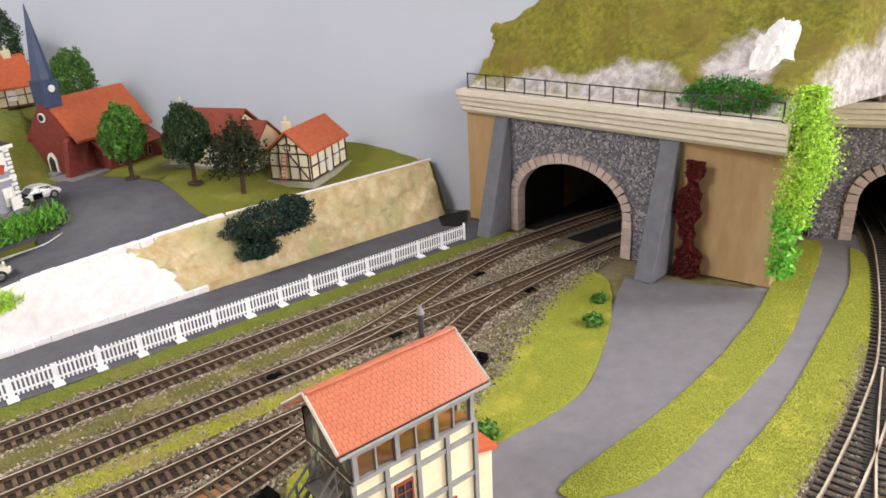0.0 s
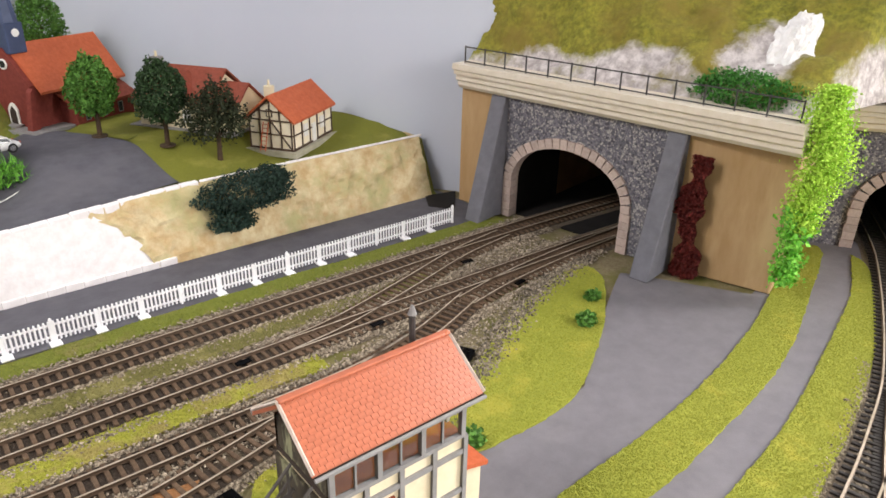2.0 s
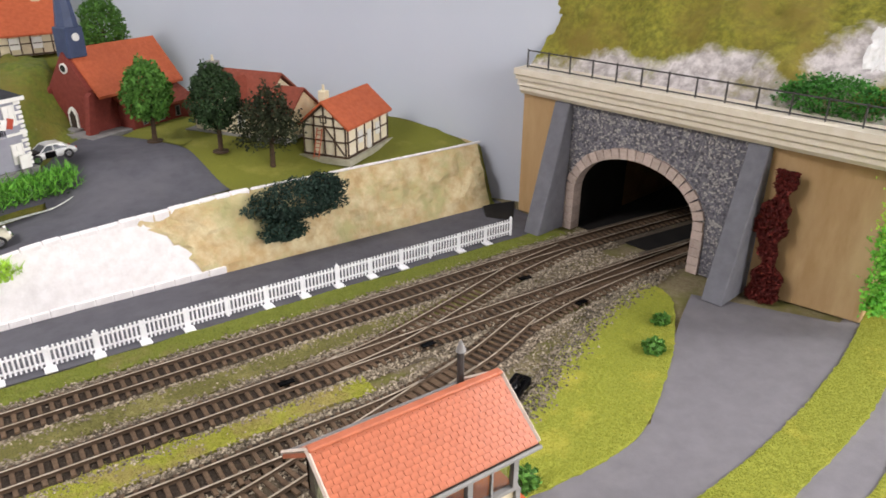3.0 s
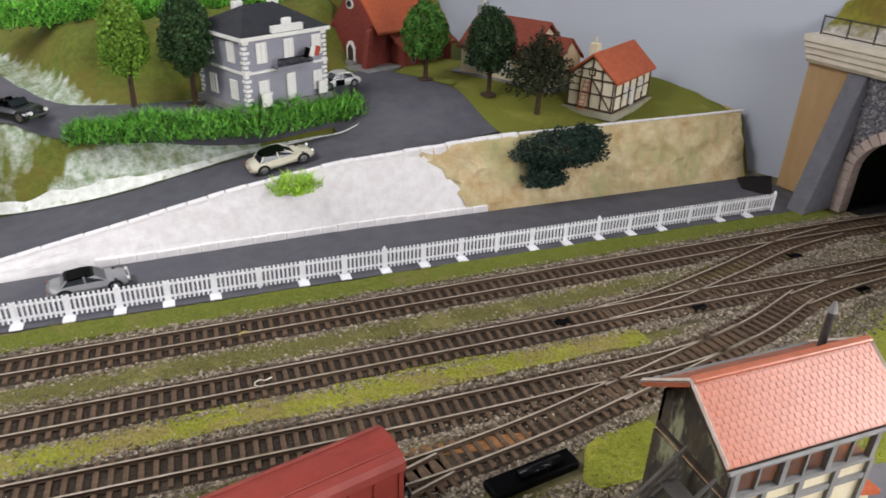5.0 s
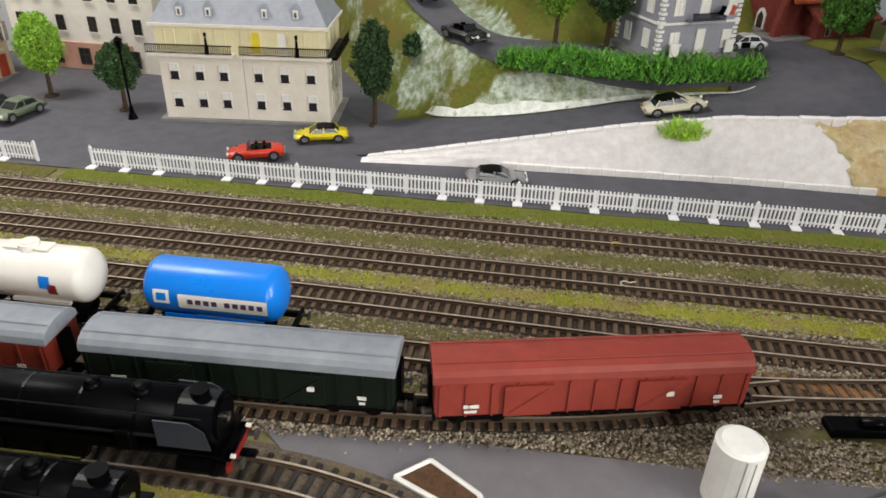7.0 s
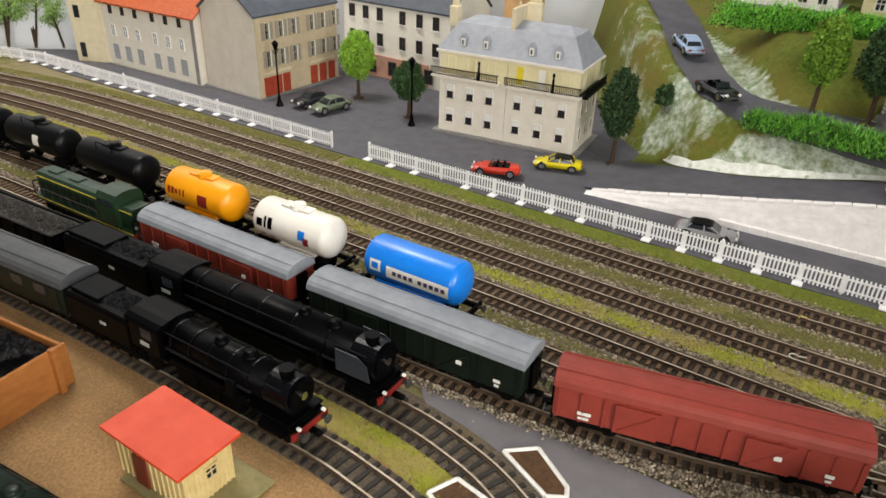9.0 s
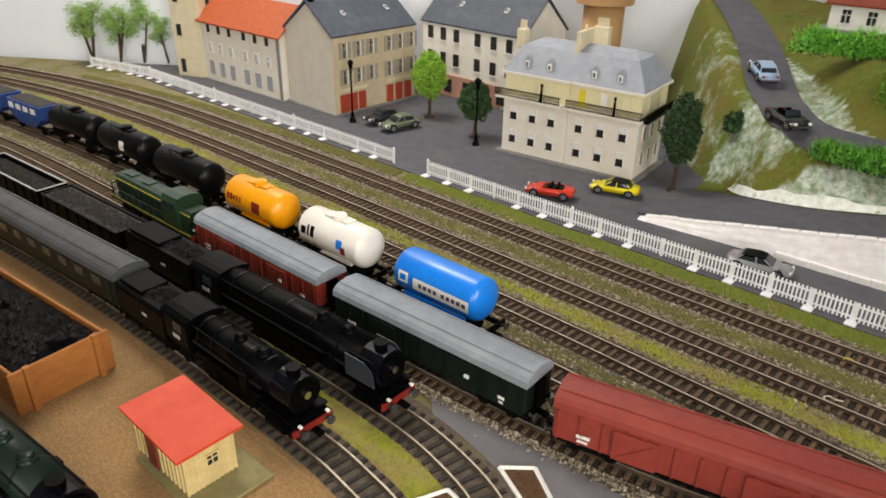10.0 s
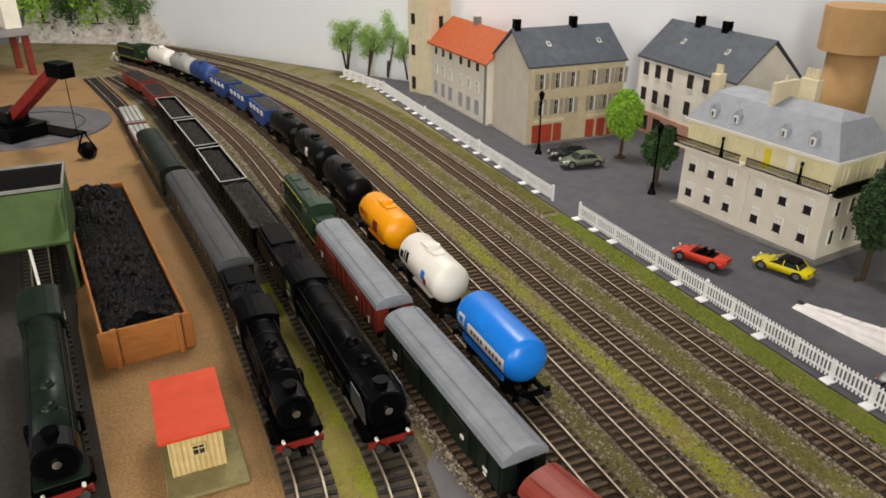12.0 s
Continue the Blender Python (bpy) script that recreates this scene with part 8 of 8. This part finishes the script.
bogie_van(on_track("T5", -0.923), 0.165, "coach_red", "roof_grey", "red-brown goods van with pale grey roof", 2)
bogie_van(on_track("T5", -0.737), 0.170, "coach_green", "roof_grey", "dark green goods van with pale grey roof", 2)
bogie_van(on_track("T5", -0.548), 0.170, "van_brick", "van_brick", "brick-red goods van with a roof of the same red", 2)
bogie_van(on_track("T7", -1.086), 0.255, "coach_green", "roof_mid", "dark green passenger coach with grey roof", 0, 0.0305, 0.0395, "coach", 9)
bogie_van(on_track("T7", -1.315), 0.175, "coach_green", "coach_green", "dark green passenger coach with dark roof", 0, 0.0305, 0.0395, "coach", 6)


def flat_wagon(m, L, label, load=True):
    t = thing("flat_wagon", m, label, "flat wagon", "flat wagons")
    boxpart("deck", t, "coach_red", (0, 0, 0.0125), (L, 0.029, 0.003))
    if load:
        for i in range(4):
            boxpart("plank", t, "tank_grey", (0, -0.0105 + i * 0.007, 0.0155), (L * 0.92, 0.0056, 0.003), "grey weathered plank")
    for s in (-1, 1):
        buffers(t, s * L / 2, s, 0.0105)
        wheelset(t, s * L * 0.3)
    return t


flat_wagon(on_track("T7", -1.475), 0.115, "flat wagon loaded with grey planks")
flat_wagon(on_track("T7", -1.60), 0.105, "red-brown flat wagon with pale planks")

def lumps(n, L, W, z, hgt, size, seed):
    r = np.random.default_rng(seed)
    x, y = r.uniform(-L / 2, L / 2, n), r.uniform(-W / 2, W / 2, n)
    k = np.array([0.5 + 0.5 * noise.noise(Vector((a * 60, b * 60, seed))) for a, b in zip(x, y)])
    return pebbles(np.stack([x, y, z + hgt * k * (1 - (2 * y / W) ** 2)], 1), size)


def coal_wagon(m, L, label, full, body="black"):
    t = thing("coal_wagon", m, label, "coal wagon", "coal wagons")
    W, z0, z1 = 0.030, 0.012, 0.029
    boxpart("floor", t, "bogie", (0, 0, 0.0125), (L, W, 0.002))
    for s in (-1, 1):
        boxpart("side", t, body, (0, s * W / 2, (z0 + z1) / 2), (L, 0.0014, z1 - z0), "", 0.0003)
        boxpart("end", t, body, (s * L / 2, 0, (z0 + z1) / 2), (0.0014, W, z1 - z0))
        boxpart("rim", t, "tank_grey" if not full else body, (0, s * W / 2, z1), (L, 0.0018, 0.0010))
        boxpart("rim", t, "tank_grey" if not full else body, (s * L / 2, 0, z1), (0.0018, W, 0.0010))
        for i in range(7):
            boxpart("stanchion", t, body, (-L / 2 + L * (i + 0.5) / 7, s * (W / 2 + 0.001), (z0 + z1) / 2), (0.0016, 0.0012, z1 - z0))
        buffers(t, s * L / 2, s, 0.0105)
    boxpart("load_bed", t, "coal_grey", (0, 0, z1 - 0.004 if full else z1 - 0.009), (L - 0.003, W - 0.003, 0.006))
    v, f = lumps(900, L - 0.006, W - 0.006, z1 - (0.002 if full else 0.006), 0.0045, 0.0018, int(L * 1000))
    raw_mesh("coal_load", v, f, "coal_grey", "", "grey-brown coal load", "", t)
    for x in (-L * 0.32, L * 0.32):
        bogie(t, x, 0.016)
    return t


coal_wagon(on_track("T6", -1.112), 0.138, "open wagon heaped with grey-brown coal", True)
for x, l in ((-1.262, 0.138), (-1.412, 0.138), (-1.562, 0.138)):
    coal_wagon(on_track("T6", x), l, "black open wagon with coal behind pale rims", False)
coal_wagon(on_track("T6", -1.70), 0.10, "red-brown open wagon far down the yard", True, "coach_red")
coal_wagon(on_track("T6", -1.82), 0.10, "red-brown open wagon far down the yard", True, "coach_red")


# ---- steam locomotives ----
def steam(m, L, r, label, body="black", cab_len=0.030, deflectors=True, beam="buffer_red", wheels=3, wr=0.0105, zc=0.0315):
    """A steam locomotive facing +x, boiler of radius r."""
    t = thing("steam_locomotive", m, label, "steam locomotive", "steam locomotives")
    x1 = L / 2
    xb0 = -L / 2 + cab_len
    M_b = M[body]
    boxpart("frame", t, "bogie", (0, 0, 0.0135), (L - 0.004, 0.012, 0.009))
    boxpart("running_plate", t, body, (0.004, 0, 0.0195), (L - 0.014, 0.029, 0.0014), "", 0.0003)
    bm = bmesh.new()
    C(bm, ((xb0 + x1 - 0.020) / 2, 0, zc), r, x1 - 0.020 - xb0, 28, "x")
    part("boiler", bm, body, t, "", True)
    bm = bmesh.new()
    C(bm, (x1 - 0.016, 0, zc), r * 1.04, 0.018, 28, "x")
    sm = part("smokebox", bm, "black_gloss", t, "", False)
    bm = bmesh.new()
    C(bm, (x1 - 0.0062, 0, zc), r * 0.82, 0.0018, 24, "x")
    C(bm, (x1 - 0.0050, 0, zc), r * 0.2, 0.0016, 12, "x")
    finish("door", bm, "black", sm)
    bm = bmesh.new()
    C(bm, (x1 - 0.0045, 0, zc + r * 0.1), 0.0026, 0.0022, 14, "x")
    part("headlamp", bm, "chrome", t)
    n = 5
    for i in range(n):
        x = xb0 + (x1 - 0.03 - xb0) * (i + 0.5) / n
        bm = bmesh.new()
        C(bm, (x, 0, zc), r * 1.015, 0.0014, 28, "x")
        part("boiler_band", bm, "black_gloss" if body == "black" else body, t)
    bm = bmesh.new()
    C(bm, (x1 - 0.016, 0, zc + r + 0.0015), 0.0042, 0.006, 16, "z", 0.0048)
    part("chimney", bm, "black", t)
    for x, rr in ((x1 - 0.045, 0.0058), (x1 - 0.07, 0.0050)):
        if x > xb0 + 0.01:
            bm = bmesh.new()
            C(bm, (x, 0, zc + r), rr, 0.005, 16, "z", rr * 0.8)
            C(bm, (x, 0, zc + r + 0.003), rr * 0.8, 0.0014, 16, "z", rr * 0.4)
            part("dome", bm, body, t, "", True)
    for s in (-1, 1):
        bm = bmesh.new()
        rod(bm, (xb0, s * (r * 0.86), zc + r * 0.62), (x1 - 0.012, s * (r * 0.86), zc + r * 0.62), 0.0005, 5)
        part("handrail", bm, "loco_rail", t)
        bm = bmesh.new()
        rod(bm, (xb0 + 0.004, s * r * 1.02, zc - r * 0.25), (x1 - 0.035, s * r * 1.02, zc - r * 0.25), 0.0011, 6)
        part("pipe", bm, "loco_rail", t)
        boxpart("splasher", t, body, (0, s * 0.0125, 0.0212), (L * 0.5, 0.003, 0.004), "", 0.001)
        boxpart("air_pump", t, "black", (x1 - 0.05, s * (r + 0.001), zc - r * 0.5), (0.008, 0.005, 0.012), "", 0.001)
        if deflectors:
            bm = bmesh.new()
            q = [(x1 - 0.034, 0.0235), (x1 - 0.008, 0.0235), (x1 - 0.010, zc + r * 0.25), (x1 - 0.017, zc + r * 0.62), (x1 - 0.034, zc + r * 0.62)]
            prism(bm, q, "y", s * 0.0142 - 0.0004, s * 0.0142 + 0.0004)
            part("smoke_deflector", bm, "deflector", t)
        bm = bmesh.new()
        C(bm, (x1 - 0.018, s * 0.0125, 0.0120), 0.0048, 0.016, 14, "x")
        part("cylinder", bm, "black", t)
        bm = bmesh.new()
        B(bm, (0, s * 0.0132, wr * 0.75), (wheels * wr * 1.6, 0.0010, 0.0016))
        part("coupling_rod", bm, "chrome", t)
    for i in range(wheels):
        wheelset(t, (i - (wheels - 1) / 2) * wr * 2.15 - 0.006, wr)
    for x in (x1 - 0.012, -L / 2 + 0.012):
        wheelset(t, x, 0.0058)
    xc = -L / 2 + cab_len / 2
    for s in (-1, 1):
        cab = boxpart("cab_side", t, body, (xc, s * 0.0142, 0.0300), (cab_len, 0.0012, 0.020))
        bm = bmesh.new()
        B(bm, (xc + 0.003, s * 0.0149, 0.034), (cab_len * 0.36, 0.0004, 0.007))
        finish("window", bm, "glass", cab)
        bm = bmesh.new()
        B(bm, (xc, s * 0.0150, 0.0255), (cab_len * 0.3, 0.0004, 0.003))
        finish("number_bar", bm, "tank_grey", cab)
    boxpart("cab_front", t, body, (xb0 - 0.0008, 0, 0.0300), (0.0014, 0.029, 0.020))
    bm = bmesh.new()
    q = [(-0.0155, 0.0395)] + [(0.0155 * math.cos(math.pi * (1 - i / 8)), 0.0395 + 0.0052 * math.sin(math.pi * i / 8)) for i in range(9)] + [(0.0155, 0.0395)]
    prism(bm, q, "x", -L / 2 - 0.003, xb0 + 0.002)
    part("cab_roof", bm, body, t)
    buffers(t, x1 - 0.001, 1, 0.0125, beam)
    for y in (-0.0105, 0.0105):
        bm = bmesh.new()
        C(bm, (x1 + 0.0006, y, 0.0175), 0.0012, 0.0022, 10, "x")
        part("front_lamp", bm, "white", t, "white front lamp")
    boxpart("front_step", t, "black", (x1 - 0.006, 0, 0.0165), (0.012, 0.026, 0.0014))
    return t


def tender(m, L, label, body="black"):
    t = thing("tender", m, label, "tender", "tenders")
    boxpart("tank", t, body, (0, 0, 0.0225), (L, 0.0285, 0.021), "", 0.001)
    boxpart("rim", t, body, (0, 0, 0.0345), (L * 0.96, 0.0265, 0.003), "", 0.0005)
    boxpart("bunker_plate", t, body, (-L * 0.22, 0, 0.0372), (L * 0.46, 0.022, 0.0030), "", 0.0006)
    v, f = lumps(400, L * 0.42, 0.019, 0.0350, 0.004, 0.0017, int(L * 999))
    raw_mesh("coal", v + np.array([L * 0.22, 0, 0]), f, "coal", "", "black coal load", "", t)
    for s in (-1, 1):
        boxpart("lettering_bar", t, "tank_grey", (L * 0.1, s * 0.0145, 0.024), (0.006, 0.0004, 0.0022), "small grey lettering bar")
    for x in (-L * 0.28, L * 0.28):
        bogie(t, x, 0.02)
    buffers(t, -L / 2, -1, 0.0105)
    return t


steam(on_track("T6", -0.822), 0.205, 0.0128, "large black express steam locomotive with smoke deflectors and red buffer beam")
tender(on_track("T6", -0.982), 0.098, "black tender behind the large steam locomotive")
steam(on_track("T7", -0.812), 0.142, 0.0118, "smaller black steam locomotive with white front lamps", "black", 0.028, False, "buffer_red", 3, 0.0095)
tender(on_track("T7", -0.920), 0.066, "black tender behind the smaller steam locomotive")
steam(on_track("T8", -0.856), 0.215, 0.0128, "dark green steam locomotive standing at the engine shed", "loco_dark_green", 0.045, False, "buffer_red", 4, 0.0095)
# far diesel at the end of the yard
diesel(on_track("T4", -2.105), 0.125, "dark green diesel locomotive with yellow lining at the yard's far end")


# ---- depot ----
def hut():
    t = thing("hut", pose(-0.785, -0.4435, 0), "small cream board hut with flat red roof", "hut")
    W, D = 0.055, 0.031
    boxpart("slab", t, "slab_olive", (0.012, 0.003, 0.0012), (0.072, 0.048, 0.0026), "olive-grey base slab", 0.0006)
    bm = bmesh.new()
    prism(bm, [(-W / 2, 0.002), (W / 2, 0.002), (W / 2, 0.0315), (-W / 2, 0.0345)], "y", -D / 2, D / 2)
    part("wall", bm, "hut_wall", t)
    for i in range(13):
        x = -W / 2 + W * i / 12
        boxpart("batten", t, "hut_wall", (x, -D / 2 - 0.0003, 0.0172), (0.0009, 0.0009, 0.030))
    for i in range(11):
        y = -D / 2 + D * i / 10
        boxpart("batten", t, "hut_wall", (W / 2 + 0.0003, y, 0.0168), (0.0009, 0.0009, 0.029))
    bm = bmesh.new()
    prism(bm, [(-W / 2 - 0.004, 0.0347), (W / 2 + 0.004, 0.0314), (W / 2 + 0.004, 0.0332), (-W / 2 - 0.004, 0.0365)], "y", -D / 2 - 0.0055, D / 2 + 0.0055)
    part("roof", bm, "hut_red", t, "flat red roof")
    boxpart("door", t, "coach_red", (-0.008, -D / 2 - 0.001, 0.013), (0.010, 0.0012, 0.021), "dark red door")
    window(t, pose(W / 2 + 0.001, 0.001, 0.016, 0, 0, 90), 0.0075, 0.0075, "hut_wall", "glass", True)
    boxpart("doorstep", t, "pink", (0.022, -0.006, 0.0034), (0.008, 0.010, 0.002), "pinkish step")
    return t


hut()


def coal_bunker():
    t = thing("coal_bunker", pose(-1.071, -0.479, 0, 0, 0, 5.8), "wooden coal bunker heaped with black coal", "coal bunker")
    L, W, H = 0.335, 0.062, 0.032
    for s in (-1, 1):
        boxpart("side_board", t, "wood_orange", (0, s * W / 2, H / 2), (L, 0.0022, H), "", 0.0005)
    boxpart("end_board", t, "wood_orange", (L / 2, 0, H / 2), (0.0024, W + 0.006, H), "orange-brown end board", 0.0005)
    boxpart("end_board", t, "wood_orange", (-L / 2, 0, H / 2), (0.0024, W, H), "", 0.0005)
    for s in (-1, 1):
        boxpart("end_post", t, "wood_orange", (L / 2 + 0.003, s * (W / 2 - 0.008), H / 2 + 0.001), (0.004, 0.004, H + 0.002))
    boxpart("coal_bed", t, "coal", (0, 0, 0.014), (L - 0.004, W - 0.004, 0.026))
    v, f = lumps(5200, L - 0.01, W - 0.006, 0.026, 0.022, 0.0028, 5)
    raw_mesh("coal_load", v, f, "coal", "", "heap of black coal lumps", "", t)
    return t


coal_bunker()


def planter(pts, label):
    t = thing("planter", pose(0, 0, 0), label, "planter", "white-edged planters")
    p = [Vector((x, y, 0)) for x, y in pts]
    bm = bmesh.new()
    prism(bm, pts, "z", 0.0, 0.002)
    part("soil", bm, "soil", t, "brown soil")
    n = len(p)
    for i in range(n):
        bm = bmesh.new()
        a, b = p[i], p[(i + 1) % n]
        rod(bm, a + Vector((0, 0, 0.0018)), b + Vector((0, 0, 0.0018)), 0.0016, 6)
        part("edging", bm, "white", t)
    return t


planter([(-0.643, -0.323), (-0.627, -0.309), (-0.600, -0.327), (-0.597, -0.334), (-0.607, -0.340)], "brown soil planter with white edging beside the depot track")
planter([(-0.662, -0.375), (-0.654, -0.357), (-0.626, -0.362), (-0.617, -0.379), (-0.632, -0.389)], "brown soil planter with white edging between the depot tracks")


def white_tank(x, y):
    t = thing("storage_tank", pose(x, y, 0), "small upright white storage tank beside the yard track", "storage tank")
    bm = bmesh.new()
    C(bm, (0, 0, 0.018), 0.0122, 0.036, 28)
    part("cylinder", bm, "white", t, "", False)
    bm = bmesh.new()
    C(bm, (0, 0, 0.0365), 0.0122, 0.002, 28, "z", 0.0095)
    part("lid", bm, "white", t)
    bm = bmesh.new()
    for s in (-0.002, 0.002):
        rod(bm, (0.002 + s, -0.0131, 0.0), (0.002 + s, -0.0131, 0.036), 0.0004, 4)
    part("ladder", bm, "tank_grey", t)
    return t


white_tank(-0.479, -0.305)


# turntable, crane and sheds at the left end
M["pit_grey"] = mat("pit_grey", "6c6b6e", "5c5b5f", 60, 0.8, c="77757a", cscale=14)


def turntable():
    t = thing("turntable", pose(-1.66, -0.595, 0), "grey turntable pit with a bridge track", "turntable")
    bm = bmesh.new()
    C(bm, (0, 0, 0.0005), 0.125, 0.004, 56)
    part("pit_floor", bm, "pit_grey", t)
    for r in (0.03, 0.034, 0.085):
        bm = bmesh.new()
        line = np.array([(r * math.cos(a), r * math.sin(a)) for a in np.linspace(0, 2 * math.pi, 60)])
        sweep(bm, line, [(-0.001, 0.002), (0.001, 0.002), (0.001, 0.0036), (-0.001, 0.0036)])
        part("ring_rail", bm, "roof_mid", t)
    boxpart("bridge", t, "bogie", (0, 0, 0.004), (0.24, 0.03, 0.004), "", 0.0006, 40)
    return t


turntable()


def crane():
    t = thing("crane", pose(-1.60, -0.60, 0, 0, 0, 35), "red yard crane with a raised jib and black grab", "crane")
    boxpart("base", t, "black", (-0.01, 0, 0.012), (0.08, 0.06, 0.024), "", 0.001)
    boxpart("cab", t, "black_gloss", (-0.01, 0, 0.034), (0.04, 0.034, 0.02), "", 0.001)
    boxpart("jib", t, "buffer_red", (0.062, 0, 0.072), (0.17, 0.018, 0.014), "red box jib", 0.001, 0, -32)
    boxpart("jib_head", t, "black", (0.142, 0, 0.118), (0.034, 0.022, 0.020), "black jib head", 0.001)
    bm = bmesh.new()
    rod(bm, (0.150, 0, 0.110), (0.150, 0, 0.006), 0.0006)
    part("cable", bm, "black", t)
    return t


crane()
t = thing("grab_bucket", pose(-1.452, -0.505, 0), "black clamshell grab bucket standing on the sand", "grab bucket")
bm = bmesh.new()
C(bm, (0, 0, 0.010), 0.013, 0.016, 8, "x", 0.008)
part("shell", bm, "black", t)
bm = bmesh.new()
for s in (-1, 1):
    rod(bm, (0, s * 0.011, 0.014), (0, 0, 0.040), 0.0012)
part("linkage", bm, "black", t)


def engine_shed():
    t = thing("engine_shed", pose(-1.145, -0.575, 0), "green open engine shed with black roof and grey edging", "engine shed")
    M["shed_green"] = mat("shed_green", "3e5526", "364a20", 60, 0.6)
    boxpart("roof", t, "black", (0.014, 0, 0.083), (0.072, 0.125, 0.003))
    for y in (-0.062, 0.062):
        boxpart("roof_edge", t, "stone_grey", (0.014, y, 0.085), (0.072, 0.002, 0.003))
    for x in (-0.022, 0.05):
        boxpart("roof_edge", t, "stone_grey", (x, 0, 0.085), (0.002, 0.125, 0.003))
    bm = bmesh.new()
    prism(bm, [(0.050, 0.081), (0.053, 0.083), (0.105, 0.052), (0.103, 0.049)], "y", -0.063, 0.063)
    part("canopy", bm, "shed_green", t, "green sloping canopy")
    boxpart("side_wall", t, "shed_green", (0.036, 0.060, 0.041), (0.118, 0.003, 0.082), "green side wall")
    boxpart("back_wall", t, "shed_green", (-0.0215, 0, 0.041), (0.003, 0.12, 0.082))
    for y in (-0.045, -0.01, 0.03):
        boxpart("post", t, "white", (0.098, y, 0.025), (0.0025, 0.0025, 0.05))
    return t


engine_shed()


def trestle():
    t = thing("gantry", pose(-2.12, -0.66, 0, 0, 0, 20), "brown wooden gantry over the far tracks", "gantry")
    boxpart("deck", t, "stone_grey", (0, 0, 0.085), (0.12, 0.10, 0.012), "", 0.002)
    for x in (-0.045, 0.045):
        for y in (-0.04, 0.04):
            boxpart("leg", t, "coach_red", (x, y, 0.04), (0.012, 0.012, 0.08))
    boxpart("tower", t, "beige", (0.0, 0.03, 0.12), (0.05, 0.03, 0.06))
    return t


trestle()
# buffer stop
t = thing("buffer_stop", on_track("T4", -2.178, 0.002), "white lattice buffer stop at the end of the yard track", "buffer stop")
for y in (-0.011, 0.011):
    bm = bmesh.new()
    rod(bm, (-0.016, y, 0), (0.004, y, 0.018), 0.0014)
    rod(bm, (0.016, y, 0), (0.004, y, 0.018), 0.0014)
    part("frame", bm, "white", t)
boxpart("beam", t, "white", (0.006, 0, 0.016), (0.003, 0.03, 0.005))
# stony bank behind the far curve
bm = bmesh.new()
bmesh.ops.create_grid(bm, x_segments=60, y_segments=16, size=0.5)
for v in bm.verts:
    u = v.co.y + 0.5
    v.co = Vector((v.co.x * 0.50, u * 0.09, 0.150 * ease(u) + 0.014 * noise.fractal(Vector((v.co.x * 20, u * 4, 3)), 1.0, 2.0, 4) * ease(u * 3)))
ob = finish("stony_bank", bm, mat("bank_rock", "d8d3cd", "a59d94", 60, 0.9, bump=1.0, bscale=200, c="8d857a", cscale=24), None, "", True)
ob.matrix_world = BANK_M
tagged(ob, "grey stony bank behind the far curve", "bank", "", "structure")
